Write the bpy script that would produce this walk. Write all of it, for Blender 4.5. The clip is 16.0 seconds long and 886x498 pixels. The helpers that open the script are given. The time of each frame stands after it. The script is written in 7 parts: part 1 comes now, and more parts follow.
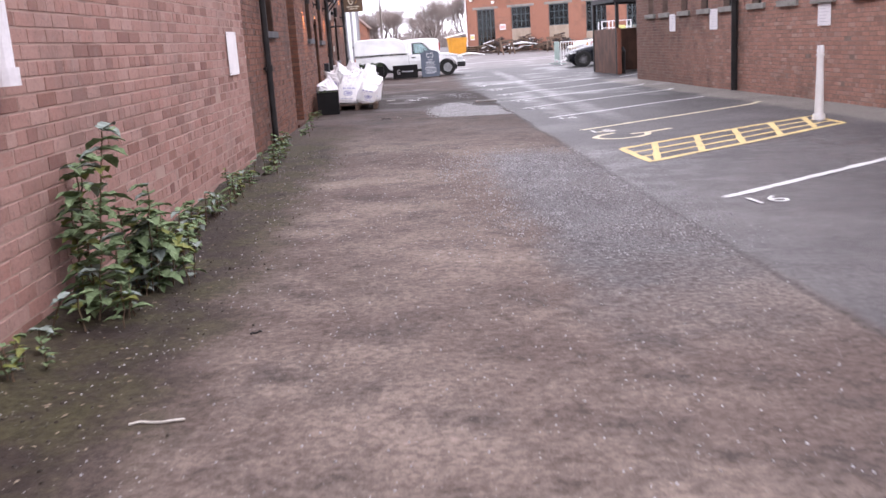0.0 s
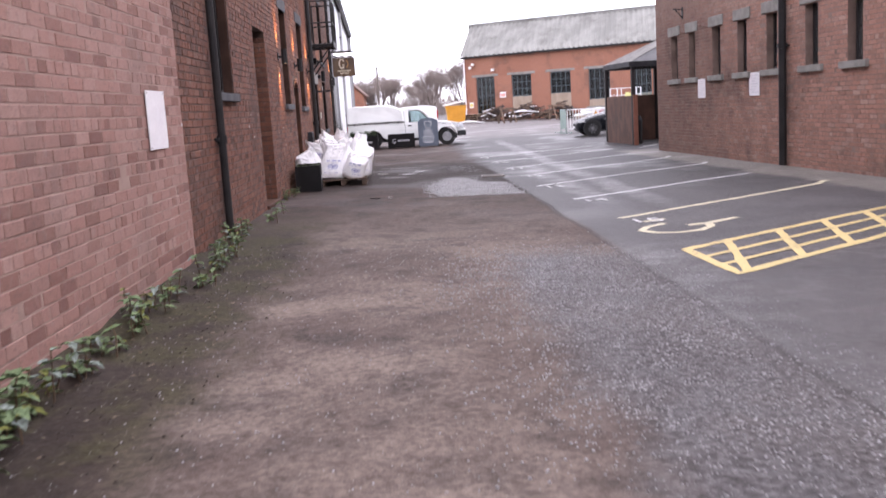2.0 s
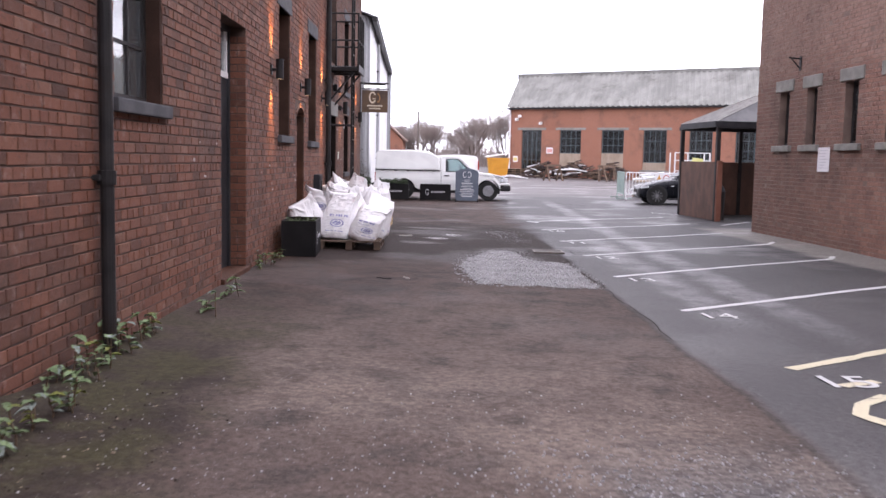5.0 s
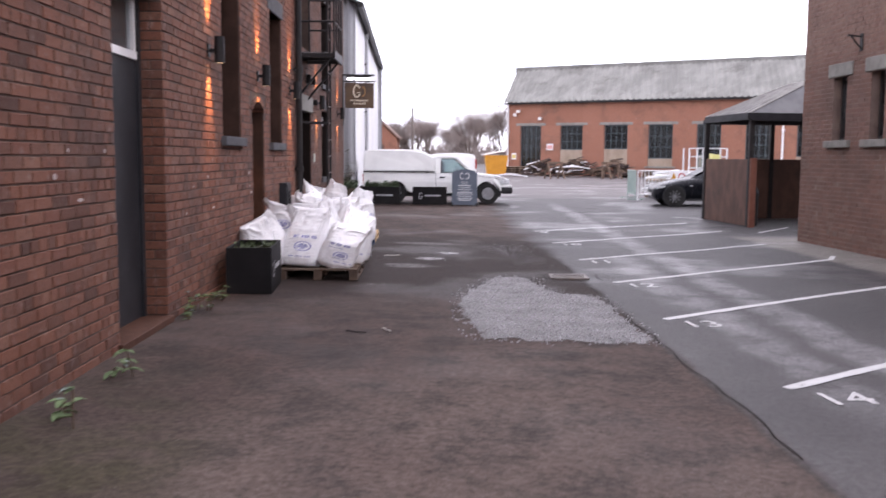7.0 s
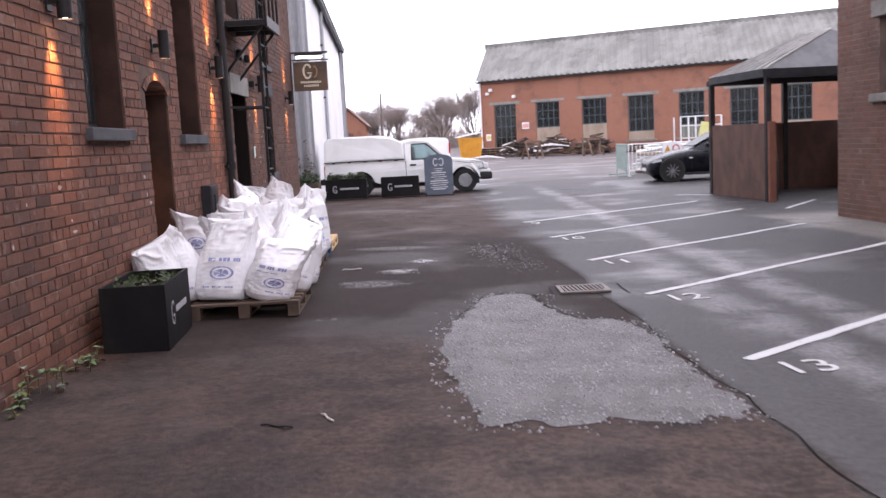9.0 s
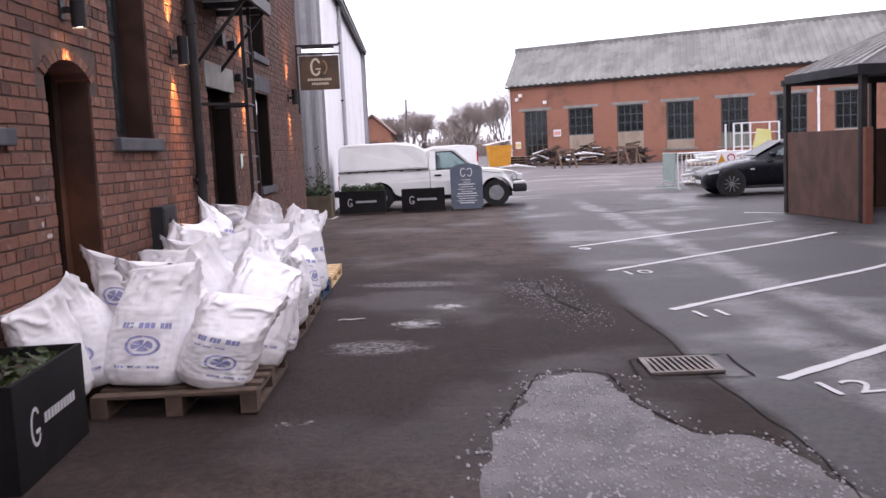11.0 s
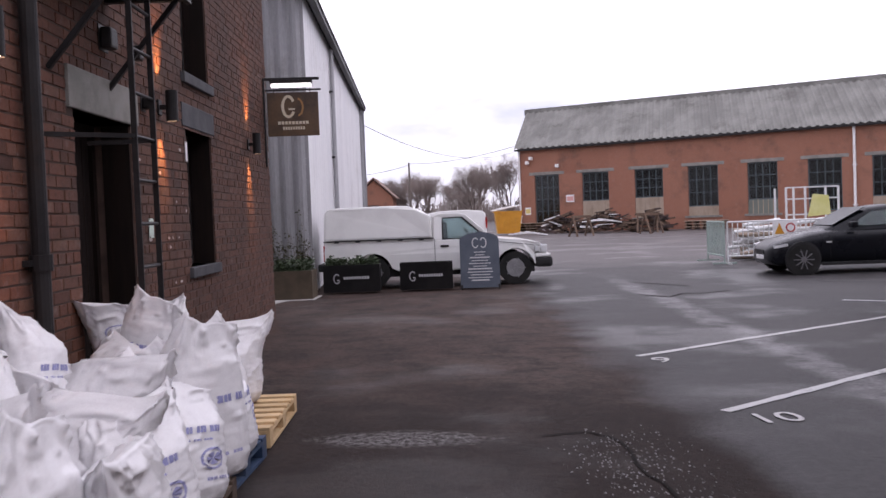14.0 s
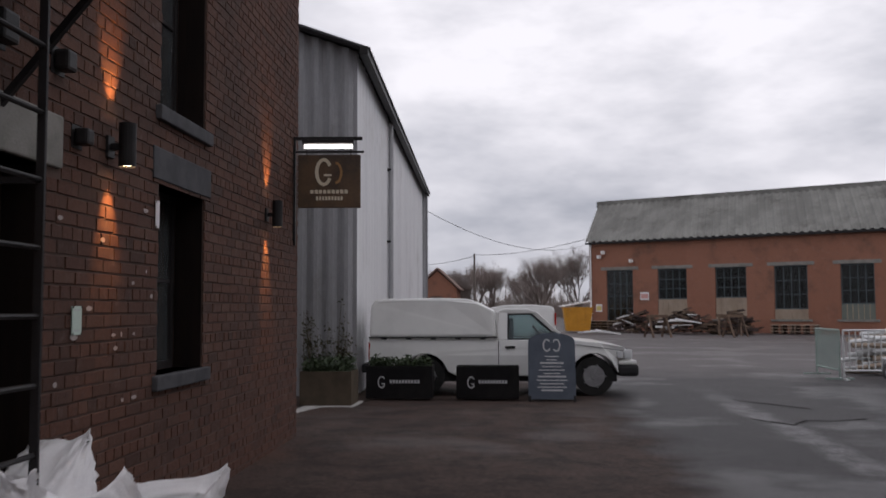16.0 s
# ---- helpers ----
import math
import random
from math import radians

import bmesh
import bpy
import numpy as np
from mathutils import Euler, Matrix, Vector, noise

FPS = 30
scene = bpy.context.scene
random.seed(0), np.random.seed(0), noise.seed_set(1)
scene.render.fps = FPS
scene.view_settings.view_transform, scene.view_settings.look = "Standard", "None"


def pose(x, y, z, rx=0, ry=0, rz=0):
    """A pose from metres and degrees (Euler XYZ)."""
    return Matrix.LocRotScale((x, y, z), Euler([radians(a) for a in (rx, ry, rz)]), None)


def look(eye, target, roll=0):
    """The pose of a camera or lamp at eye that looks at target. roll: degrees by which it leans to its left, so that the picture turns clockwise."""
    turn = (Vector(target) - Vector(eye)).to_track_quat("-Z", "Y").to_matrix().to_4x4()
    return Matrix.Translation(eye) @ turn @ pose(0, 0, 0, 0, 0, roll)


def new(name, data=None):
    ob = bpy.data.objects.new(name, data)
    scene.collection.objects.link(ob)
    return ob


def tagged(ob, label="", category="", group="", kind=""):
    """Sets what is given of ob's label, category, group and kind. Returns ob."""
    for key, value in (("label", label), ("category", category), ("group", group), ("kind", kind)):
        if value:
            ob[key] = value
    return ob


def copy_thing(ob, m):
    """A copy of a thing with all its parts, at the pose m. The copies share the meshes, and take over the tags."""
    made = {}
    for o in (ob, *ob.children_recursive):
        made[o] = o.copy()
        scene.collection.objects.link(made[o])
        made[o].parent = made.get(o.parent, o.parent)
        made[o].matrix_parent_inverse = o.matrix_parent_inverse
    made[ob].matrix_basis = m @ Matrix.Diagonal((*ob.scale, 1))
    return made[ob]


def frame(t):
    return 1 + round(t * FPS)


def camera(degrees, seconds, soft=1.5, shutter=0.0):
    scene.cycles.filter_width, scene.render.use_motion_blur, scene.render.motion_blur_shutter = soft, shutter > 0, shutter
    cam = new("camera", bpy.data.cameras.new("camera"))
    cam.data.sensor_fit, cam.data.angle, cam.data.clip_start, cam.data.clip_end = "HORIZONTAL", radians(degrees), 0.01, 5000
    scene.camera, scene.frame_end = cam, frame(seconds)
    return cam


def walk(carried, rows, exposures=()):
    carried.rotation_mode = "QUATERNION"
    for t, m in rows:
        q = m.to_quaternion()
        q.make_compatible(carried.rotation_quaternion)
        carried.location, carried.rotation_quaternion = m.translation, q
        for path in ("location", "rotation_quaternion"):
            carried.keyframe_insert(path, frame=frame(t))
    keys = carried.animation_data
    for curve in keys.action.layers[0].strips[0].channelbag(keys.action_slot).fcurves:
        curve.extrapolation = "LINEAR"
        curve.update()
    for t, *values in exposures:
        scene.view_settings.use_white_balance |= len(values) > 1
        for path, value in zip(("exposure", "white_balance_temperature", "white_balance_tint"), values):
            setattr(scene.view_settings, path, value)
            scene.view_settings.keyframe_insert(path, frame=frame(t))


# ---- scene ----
cam = camera(51.3, 16.0, soft=1.5, shutter=0.4)
PATH = [
    (0, (0.405, -0.355, 1.624), (0.439, 1.595, 1.183), -3.8),
    (0.5, (0.368, 0.502, 1.61), (0.397, 2.454, 1.178), -1.6),
    (1, (0.379, 1.399, 1.58), (0.391, 3.359, 1.181), -1.3),
    (1.5, (0.417, 2.213, 1.585), (0.433, 4.176, 1.203), -1.4),
    (2, (0.46, 3.048, 1.578), (0.51, 5.024, 1.277), -3.5),
    (2.5, (0.51, 3.88, 1.573), (0.567, 5.865, 1.335), -1.7),
    (3, (0.518, 4.774, 1.553), (0.61, 6.75, 1.253), -0.7),
    (3.5, (0.509, 5.592, 1.551), (0.567, 7.554, 1.169), -0.6),
    (4, (0.47, 6.418, 1.566), (0.483, 8.392, 1.247), -1.0),
    (4.5, (0.505, 7.277, 1.552), (0.49, 9.266, 1.341), 0.8),
    (4.7, (0.518, 7.64, 1.535), (0.507, 9.631, 1.343), 1.2),
    (6.8, (0.534, 11.007, 1.602), (0.489, 12.994, 1.384), -0.3),
    (7, (0.537, 11.289, 1.634), (0.53, 13.279, 1.434), 0.4),
    (7.5, (0.575, 12.047, 1.618), (0.662, 14.037, 1.439), -0.2),
    (8, (0.574, 12.866, 1.613), (0.674, 14.85, 1.379), -0.3),
    (8.5, (0.63, 13.67, 1.578), (0.731, 15.655, 1.354), -3.5),
    (9, (0.611, 14.426, 1.591), (0.649, 16.413, 1.359), -3.0),
    (9.2, (0.624, 14.75, 1.6), (0.648, 16.737, 1.374), -2.6),
    (11.3, (0.629, 17.81, 1.584), (0.599, 19.799, 1.375), -3.1),
    (11.5, (0.621, 18.101, 1.558), (0.575, 20.09, 1.356), -4.4),
    (12, (0.596, 18.861, 1.54), (0.479, 20.85, 1.376), -3.8),
    (12.5, (0.572, 19.467, 1.584), (0.484, 21.456, 1.394), -2.8),
    (13, (0.571, 20.202, 1.583), (0.556, 22.195, 1.422), -2.7),
    (13.5, (0.523, 20.915, 1.605), (0.533, 22.91, 1.475), -1.1),
    (14, (0.509, 21.695, 1.596), (0.493, 23.693, 1.524), -2.2),
    (14.5, (0.485, 22.404, 1.62), (0.446, 24.402, 1.549), -2.0),
    (15, (0.492, 23.128, 1.637), (0.459, 25.128, 1.608), -1.8),
    (15.5, (0.461, 23.783, 1.666), (0.373, 25.781, 1.71), -0.6),
    (16, (0.46, 24.514, 1.645), (0.308, 26.504, 1.775), -0.2),
]
EXPOSURES = [(0.0, 0.58), (1.5, 0.54), (2.0, 0.4), (2.5, 0.27), (3.0, 0.36), (3.5, 0.48), (4.0, 0.52), (4.5, 0.32), (7.0, 0.1), (9.0, 0.13), (12.0, -0.2), (13.0, -0.34), (14.0, -0.72), (14.5, -0.85), (15.0, -1.05), (16.0, -1.7)]
EXPOSURES = [(t, stops, 6300 if t < 14.2 else 6450, 24 if t < 10 else 26 if t < 14.2 else 24 if t < 15.5 else 17) for t, stops in EXPOSURES]
walk(cam, [(t, look(eye, target, roll)) for t, eye, target, roll in PATH], EXPOSURES)

# world: a bright overcast sky
world = bpy.data.worlds.new("world")
scene.world = world
world.use_nodes = True
wn, wl = world.node_tree.nodes, world.node_tree.links
wn.clear()
w_out, w_bg = wn.new("ShaderNodeOutputWorld"), wn.new("ShaderNodeBackground")
w_sky = wn.new("ShaderNodeTexSky")
w_sky.sky_type, w_sky.sun_disc = "NISHITA", False
w_sky.sun_elevation, w_sky.sun_rotation = radians(38), radians(70)
w_co, w_map = wn.new("ShaderNodeTexCoord"), wn.new("ShaderNodeMapping")
w_map.inputs["Scale"].default_value = (1.0, 1.0, 2.6)
w_cl, w_ramp = wn.new("ShaderNodeTexNoise"), wn.new("ShaderNodeValToRGB")
w_cl.inputs["Scale"].default_value, w_cl.inputs["Detail"].default_value, w_cl.inputs["Roughness"].default_value = 2.3, 6.0, 0.55
w_ramp.color_ramp.elements[0].position, w_ramp.color_ramp.elements[0].color = 0.36, (13.0, 14.0, 15.6, 1)
w_ramp.color_ramp.elements[1].position, w_ramp.color_ramp.elements[1].color = 0.62, (33.0, 33.4, 34.0, 1)
w_mix = wn.new("ShaderNodeMixRGB")
w_mix.inputs[0].default_value = 0.92
wl.new(w_co.outputs["Generated"], w_map.inputs["Vector"])
wl.new(w_map.outputs["Vector"], w_cl.inputs["Vector"])
wl.new(w_cl.outputs["Fac"], w_ramp.inputs[0])
wl.new(w_sky.outputs[0], w_mix.inputs[1])
wl.new(w_ramp.outputs[0], w_mix.inputs[2])
wl.new(w_mix.outputs[0], w_bg.inputs[0])
w_bg.inputs[1].default_value = 0.1
wl.new(w_bg.outputs[0], w_out.inputs[0])
sun = new("sun", bpy.data.lights.new("sun", "SUN"))
sun.data.energy, sun.data.angle, sun.data.color = 0.7, radians(25), (1.0, 0.96, 0.9)
sun.matrix_world = look((0, 0, 30), (-14, 5, 13))

# ---- materials ----


def nodes_of(name):
    m = bpy.data.materials.new(name)
    m.use_nodes = True
    nt = m.node_tree
    return m, nt, nt.nodes["Principled BSDF"]


def math_node(nt, op, a, b=0.0, clamp=False):
    n = nt.nodes.new("ShaderNodeMath")
    n.operation, n.use_clamp = op, clamp
    for k, v in enumerate((a, b)):
        if isinstance(v, (int, float)):
            n.inputs[k].default_value = v
        else:
            nt.links.new(v, n.inputs[k])
    return n.outputs[0]


def noise_node(nt, vec, scale, detail=4.0, rough=0.55, stretch=None):
    if stretch:
        mp = nt.nodes.new("ShaderNodeMapping")
        mp.inputs["Scale"].default_value = stretch
        nt.links.new(vec, mp.inputs["Vector"])
        vec = mp.outputs[0]
    n = nt.nodes.new("ShaderNodeTexNoise")
    n.inputs["Scale"].default_value, n.inputs["Detail"].default_value, n.inputs["Roughness"].default_value = scale, detail, rough
    nt.links.new(vec, n.inputs["Vector"])
    return n.outputs["Fac"]


def band(nt, value, low, high):
    n = nt.nodes.new("ShaderNodeMapRange")
    n.interpolation_type = "SMOOTHSTEP"
    n.inputs[1].default_value, n.inputs[2].default_value = low, high
    nt.links.new(value, n.inputs[0])
    return n.outputs[0]


def mixed(nt, fac, a, b, blend="MIX"):
    n = nt.nodes.new("ShaderNodeMixRGB")
    n.blend_type = blend
    for k, v in enumerate((fac, a, b)):
        if isinstance(v, tuple):
            n.inputs[k].default_value = (*v, 1)
        elif isinstance(v, (int, float)):
            n.inputs[k].default_value = v
        else:
            nt.links.new(v, n.inputs[k])
    return n.outputs[0]


def bumped(nt, bsdf, height, strength, distance=0.01):
    b = nt.nodes.new("ShaderNodeBump")
    b.inputs["Strength"].default_value, b.inputs["Distance"].default_value = strength, distance
    nt.links.new(height, b.inputs["Height"])
    nt.links.new(b.outputs[0], bsdf.inputs["Normal"])


def place(nt):
    return nt.nodes.new("ShaderNodeNewGeometry").outputs["Position"]


def local(nt):
    return nt.nodes.new("ShaderNodeTexCoord").outputs["Object"]


def surface(name, a, b, rough=0.8, metal=0.0, scale=3.0, fine=45.0, bump=0.25, stretch=None, dirt=None, spread=0.0, spec=0.4):
    """A plain surface: two tones at a coarse scale, a fine grain, dirt patches, a little relief."""
    m, nt, bsdf = nodes_of(name)
    vec = local(nt)
    big, small = noise_node(nt, vec, scale, stretch=stretch), noise_node(nt, vec, fine, 3.0, stretch=stretch)
    col = mixed(nt, band(nt, big, 0.35, 0.65), a, b)
    col = mixed(nt, 0.35, col, mixed(nt, small, tuple(v * 0.6 for v in a), tuple(min(1, v * 1.35) for v in b)))
    if dirt:
        col = mixed(nt, math_node(nt, "MULTIPLY", band(nt, noise_node(nt, vec, scale * 0.6, 7.0, 0.7), 0.5, 0.75), 0.8), col, dirt)
    if spread:
        info = nt.nodes.new("ShaderNodeObjectInfo").outputs["Random"]
        hsv = nt.nodes.new("ShaderNodeHueSaturation")
        nt.links.new(math_node(nt, "ADD", math_node(nt, "MULTIPLY", info, spread), 1.0 - spread / 2), hsv.inputs["Value"])
        nt.links.new(col, hsv.inputs["Color"])
        col = hsv.outputs[0]
    nt.links.new(col, bsdf.inputs["Base Color"])
    bsdf.inputs["Metallic"].default_value = metal
    bsdf.inputs["Specular IOR Level"].default_value = spec
    nt.links.new(math_node(nt, "ADD", math_node(nt, "MULTIPLY", math_node(nt, "SUBTRACT", small, 0.5), 0.25), rough, True), bsdf.inputs["Roughness"])
    if bump:
        bumped(nt, bsdf, small, bump)
    return m


def brick_surface(name, tones, stain, wash=None, darker_past=None):
    """Fired brick: each brick takes its own tone, with flecks and stains, darker past a given y."""
    m, nt, bsdf = nodes_of(name)
    geo = nt.nodes.new("ShaderNodeNewGeometry")
    info = nt.nodes.new("ShaderNodeObjectInfo")
    one = math_node(nt, "FRACT", math_node(nt, "ADD", geo.outputs["Random Per Island"], info.outputs["Random"]))
    ramp = nt.nodes.new("ShaderNodeValToRGB")
    ramp.color_ramp.interpolation = "LINEAR"
    els = ramp.color_ramp.elements
    els[0].position, els[0].color = 0.0, (*tones[0], 1)
    els[1].position, els[1].color = 1.0, (*tones[-1], 1)
    for k, tone in enumerate(tones[1:-1]):
        els.new((k + 1) / (len(tones) - 1)).color = (*tone, 1)
    nt.links.new(one, ramp.inputs[0])
    vec = geo.outputs["Position"]
    big, small = noise_node(nt, vec, 0.9, 6.0, 0.65), noise_node(nt, vec, 55.0, 4.0, 0.7)
    mid = noise_node(nt, vec, 9.0, 4.0, 0.6)
    pits = noise_node(nt, vec, 24.0, 5.0, 0.7)
    col = mixed(nt, math_node(nt, "MULTIPLY", band(nt, big, 0.48, 0.72), 0.65), ramp.outputs[0], stain)
    col = mixed(nt, math_node(nt, "MULTIPLY", band(nt, mid, 0.55, 0.8), 0.4), col, (0.36, 0.29, 0.26))
    if wash:
        sep = nt.nodes.new("ShaderNodeSeparateXYZ")
        nt.links.new(vec, sep.inputs[0])
        reach = math_node(nt, "ADD", sep.outputs[2], math_node(nt, "MULTIPLY", math_node(nt, "SUBTRACT", big, 0.5), 2.4))
        cover = math_node(nt, "MULTIPLY", band(nt, reach, wash[1], wash[1] + 0.5), band(nt, mid, 0.3, 0.55))
        col = mixed(nt, math_node(nt, "MULTIPLY", cover, 0.75), col, wash[0])
    # bricks blend towards a dark brown along y, past a noisy edge
    if darker_past:
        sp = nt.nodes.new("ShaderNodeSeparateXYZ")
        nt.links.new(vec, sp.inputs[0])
        old = band(nt, math_node(nt, "ADD", sp.outputs[1], math_node(nt, "MULTIPLY", math_node(nt, "SUBTRACT", big, 0.5), 5.0)), darker_past[0], darker_past[1])
        col = mixed(nt, math_node(nt, "MULTIPLY", old, darker_past[2]), col, (0.042, 0.023, 0.017))
    col = mixed(nt, math_node(nt, "MULTIPLY", band(nt, pits, 0.52, 0.68), 0.45), col, tuple(0.55 * v for v in stain))
    col = mixed(nt, 0.45, col, mixed(nt, small, (0.25, 0.22, 0.2), (1.35, 1.35, 1.35)), "MULTIPLY")
    nt.links.new(col, bsdf.inputs["Base Color"])
    bsdf.inputs["Roughness"].default_value = 0.9
    bumped(nt, bsdf, math_node(nt, "ADD", small, math_node(nt, "MULTIPLY", pits, 1.5)), 0.6, 0.008)
    return m


def paint_surface(name, colour, rough=0.3, coat=0.0):
    """Smooth sprayed paint with faint road film."""
    m, nt, bsdf = nodes_of(name)
    vec = local(nt)
    film = noise_node(nt, vec, 1.6, 5.0, 0.6)
    nt.links.new(mixed(nt, band(nt, film, 0.4, 0.8), colour, tuple(v * 0.86 for v in colour)), bsdf.inputs["Base Color"])
    nt.links.new(math_node(nt, "ADD", math_node(nt, "MULTIPLY", film, 0.2), rough - 0.1, True), bsdf.inputs["Roughness"])
    bsdf.inputs["Coat Weight"].default_value = coat
    return m


def glass_surface(name, tint=(0.75, 0.8, 0.82)):
    m, nt, bsdf = nodes_of(name)
    bsdf.inputs["Base Color"].default_value = (*tint, 1)
    bsdf.inputs["Roughness"].default_value = 0.04
    bsdf.inputs["Transmission Weight"].default_value = 0.95
    bsdf.inputs["IOR"].default_value = 1.45
    bumped(nt, bsdf, noise_node(nt, local(nt), 2.5, 1.0), 0.05, 0.02)
    return m


def glow(name, colour, strength):
    m, nt, bsdf = nodes_of(name)
    bsdf.inputs["Emission Color"].default_value = (*colour, 1)
    bsdf.inputs["Emission Strength"].default_value = strength
    return m


def ground_surface():
    m, nt, bsdf = nodes_of("worn_yard_surface")
    vec = place(nt)
    sep = nt.nodes.new("ShaderNodeSeparateXYZ")
    nt.links.new(vec, sep.inputs[0])
    X, Y = sep.outputs[0], sep.outputs[1]
    wob = noise_node(nt, vec, 0.9, 5.0, 0.6)
    wob_s = math_node(nt, "MULTIPLY", math_node(nt, "SUBTRACT", wob, 0.5), 0.55)
    fine, grit = noise_node(nt, vec, 75.0, 3.0, 0.7), noise_node(nt, vec, 21.0, 6.0, 0.72)
    broad, stain = noise_node(nt, vec, 0.45, 6.0, 0.62), noise_node(nt, vec, 1.7, 6.0, 0.68)
    vor = nt.nodes.new("ShaderNodeTexVoronoi")
    vor.inputs["Scale"].default_value = 32.0
    nt.links.new(vec, vor.inputs["Vector"])
    fleck = math_node(nt, "SUBTRACT", 1.0, band(nt, vor.outputs["Distance"], 0.09, 0.2))
    fleck = math_node(nt, "MULTIPLY", fleck, band(nt, vor.outputs["Color"], 0.55, 0.75))
    # brown, dusty lane
    lane = mixed(nt, band(nt, broad, 0.36, 0.66), (0.1, 0.074, 0.064), (0.205, 0.163, 0.139))
    lane = mixed(nt, math_node(nt, "MULTIPLY", band(nt, stain, 0.47, 0.68), 0.8), lane, (0.06, 0.048, 0.044))
    # lane tone darkens with y past a noisy edge
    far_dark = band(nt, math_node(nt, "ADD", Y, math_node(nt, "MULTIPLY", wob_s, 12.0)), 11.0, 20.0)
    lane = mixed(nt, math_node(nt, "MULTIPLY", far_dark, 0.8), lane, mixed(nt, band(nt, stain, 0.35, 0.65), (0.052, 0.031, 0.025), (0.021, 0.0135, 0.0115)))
    # darker stretch of lane beside the sacks
    dark_stretch = math_node(nt, "MULTIPLY", band(nt, math_node(nt, "ADD", Y, math_node(nt, "MULTIPLY", wob_s, 6.0)), 19.5, 23.0), math_node(nt, "SUBTRACT", 1.0, band(nt, math_node(nt, "ADD", Y, math_node(nt, "MULTIPLY", wob_s, 6.0)), 28.0, 31.5)))
    lane = mixed(nt, math_node(nt, "MULTIPLY", dark_stretch, 0.85), lane, (0.018, 0.0115, 0.0095))
    blotch = band(nt, noise_node(nt, vec, 5.5, 5.0, 0.7), 0.5, 0.66)
    lane = mixed(nt, math_node(nt, "MULTIPLY", blotch, 0.35), lane, (0.022, 0.0155, 0.013))
    # gritty bluish worn patch
    worn = math_node(nt, "MULTIPLY", band(nt, math_node(nt, "ADD", X, math_node(nt, "MULTIPLY", wob_s, 1.6)), 1.15, 1.55), math_node(nt, "MULTIPLY", band(nt, Y, 3.5, 6.5), math_node(nt, "SUBTRACT", 1.0, band(nt, math_node(nt, "ADD", Y, math_node(nt, "MULTIPLY", wob_s, 3.0)), 12.0, 13.4))))
    lane = mixed(nt, math_node(nt, "MULTIPLY", worn, 0.8), lane, mixed(nt, band(nt, grit, 0.35, 0.65), (0.05, 0.049, 0.052), (0.115, 0.112, 0.117)))
    # smoother tarmac of the parking bays
    edge = math_node(nt, "ADD", X, math_node(nt, "ADD", math_node(nt, "MULTIPLY", Y, 0.017), math_node(nt, "MULTIPLY", wob_s, math_node(nt, "ADD", 0.4, math_node(nt, "MULTIPLY", band(nt, Y, 26.0, 31.0), 2.2)))))
    bays = nt.nodes.new("ShaderNodeMapRange")
    bays.interpolation_type = "SMOOTHSTEP"
    nt.links.new(edge, bays.inputs[0])
    nt.links.new(math_node(nt, "SUBTRACT", 2.72, math_node(nt, "MULTIPLY", band(nt, Y, 25.0, 31.0), 0.35)), bays.inputs[1])
    nt.links.new(math_node(nt, "ADD", 2.86, math_node(nt, "MULTIPLY", band(nt, Y, 25.0, 31.0), 0.35)), bays.inputs[2])
    bays = bays.outputs[0]
    tar = mixed(nt, band(nt, broad, 0.35, 0.7), (0.05, 0.046, 0.048), (0.092, 0.085, 0.085))
    tar = mixed(nt, math_node(nt, "MULTIPLY", band(nt, stain, 0.52, 0.75), 0.5), tar, (0.038, 0.035, 0.036))
    col = mixed(nt, bays, lane, tar)
    # bay tarmac darkens with y as well
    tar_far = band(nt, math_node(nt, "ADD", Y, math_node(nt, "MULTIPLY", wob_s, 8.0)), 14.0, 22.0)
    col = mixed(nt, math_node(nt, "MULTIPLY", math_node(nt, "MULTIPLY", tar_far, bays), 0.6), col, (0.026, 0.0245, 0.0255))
    # open joint between the two
    joint = math_node(nt, "SUBTRACT", 1.0, band(nt, math_node(nt, "ABSOLUTE", math_node(nt, "SUBTRACT", edge, 2.76)), 0.01, 0.045))
    joint = math_node(nt, "MULTIPLY", joint, math_node(nt, "SUBTRACT", 1.0, band(nt, Y, 25.0, 30.0)))
    col = mixed(nt, math_node(nt, "MULTIPLY", joint, 0.5), col, (0.035, 0.032, 0.03))
    # concrete apron along the right-hand building
    apron = band(nt, math_node(nt, "ADD", math_node(nt, "ADD", X, math_node(nt, "MULTIPLY", Y, 0.057)), wob_s), 8.05, 8.35)
    apron = math_node(nt, "MULTIPLY", apron, math_node(nt, "SUBTRACT", 1.0, band(nt, Y, 30.0, 31.0)))
    col = mixed(nt, apron, col, mixed(nt, stain, (0.12, 0.108, 0.098), (0.2, 0.185, 0.165)))
    # pale trodden residue running up the bays, bluish sheen put into its colour
    s1 = math_node(nt, "ABSOLUTE", math_node(nt, "SUBTRACT", math_node(nt, "ADD", X, wob_s), 4.08))
    s1 = math_node(nt, "SUBTRACT", 1.0, band(nt, s1, 0.08, 0.34))
    s1 = math_node(nt, "MULTIPLY", s1, math_node(nt, "MULTIPLY", band(nt, Y, 15.0, 19.0), math_node(nt, "SUBTRACT", 1.0, band(nt, Y, 39.0, 44.0))))
    s2 = math_node(nt, "ABSOLUTE", math_node(nt, "SUBTRACT", math_node(nt, "ADD", X, math_node(nt, "MULTIPLY", wob_s, 1.6)), 3.35))
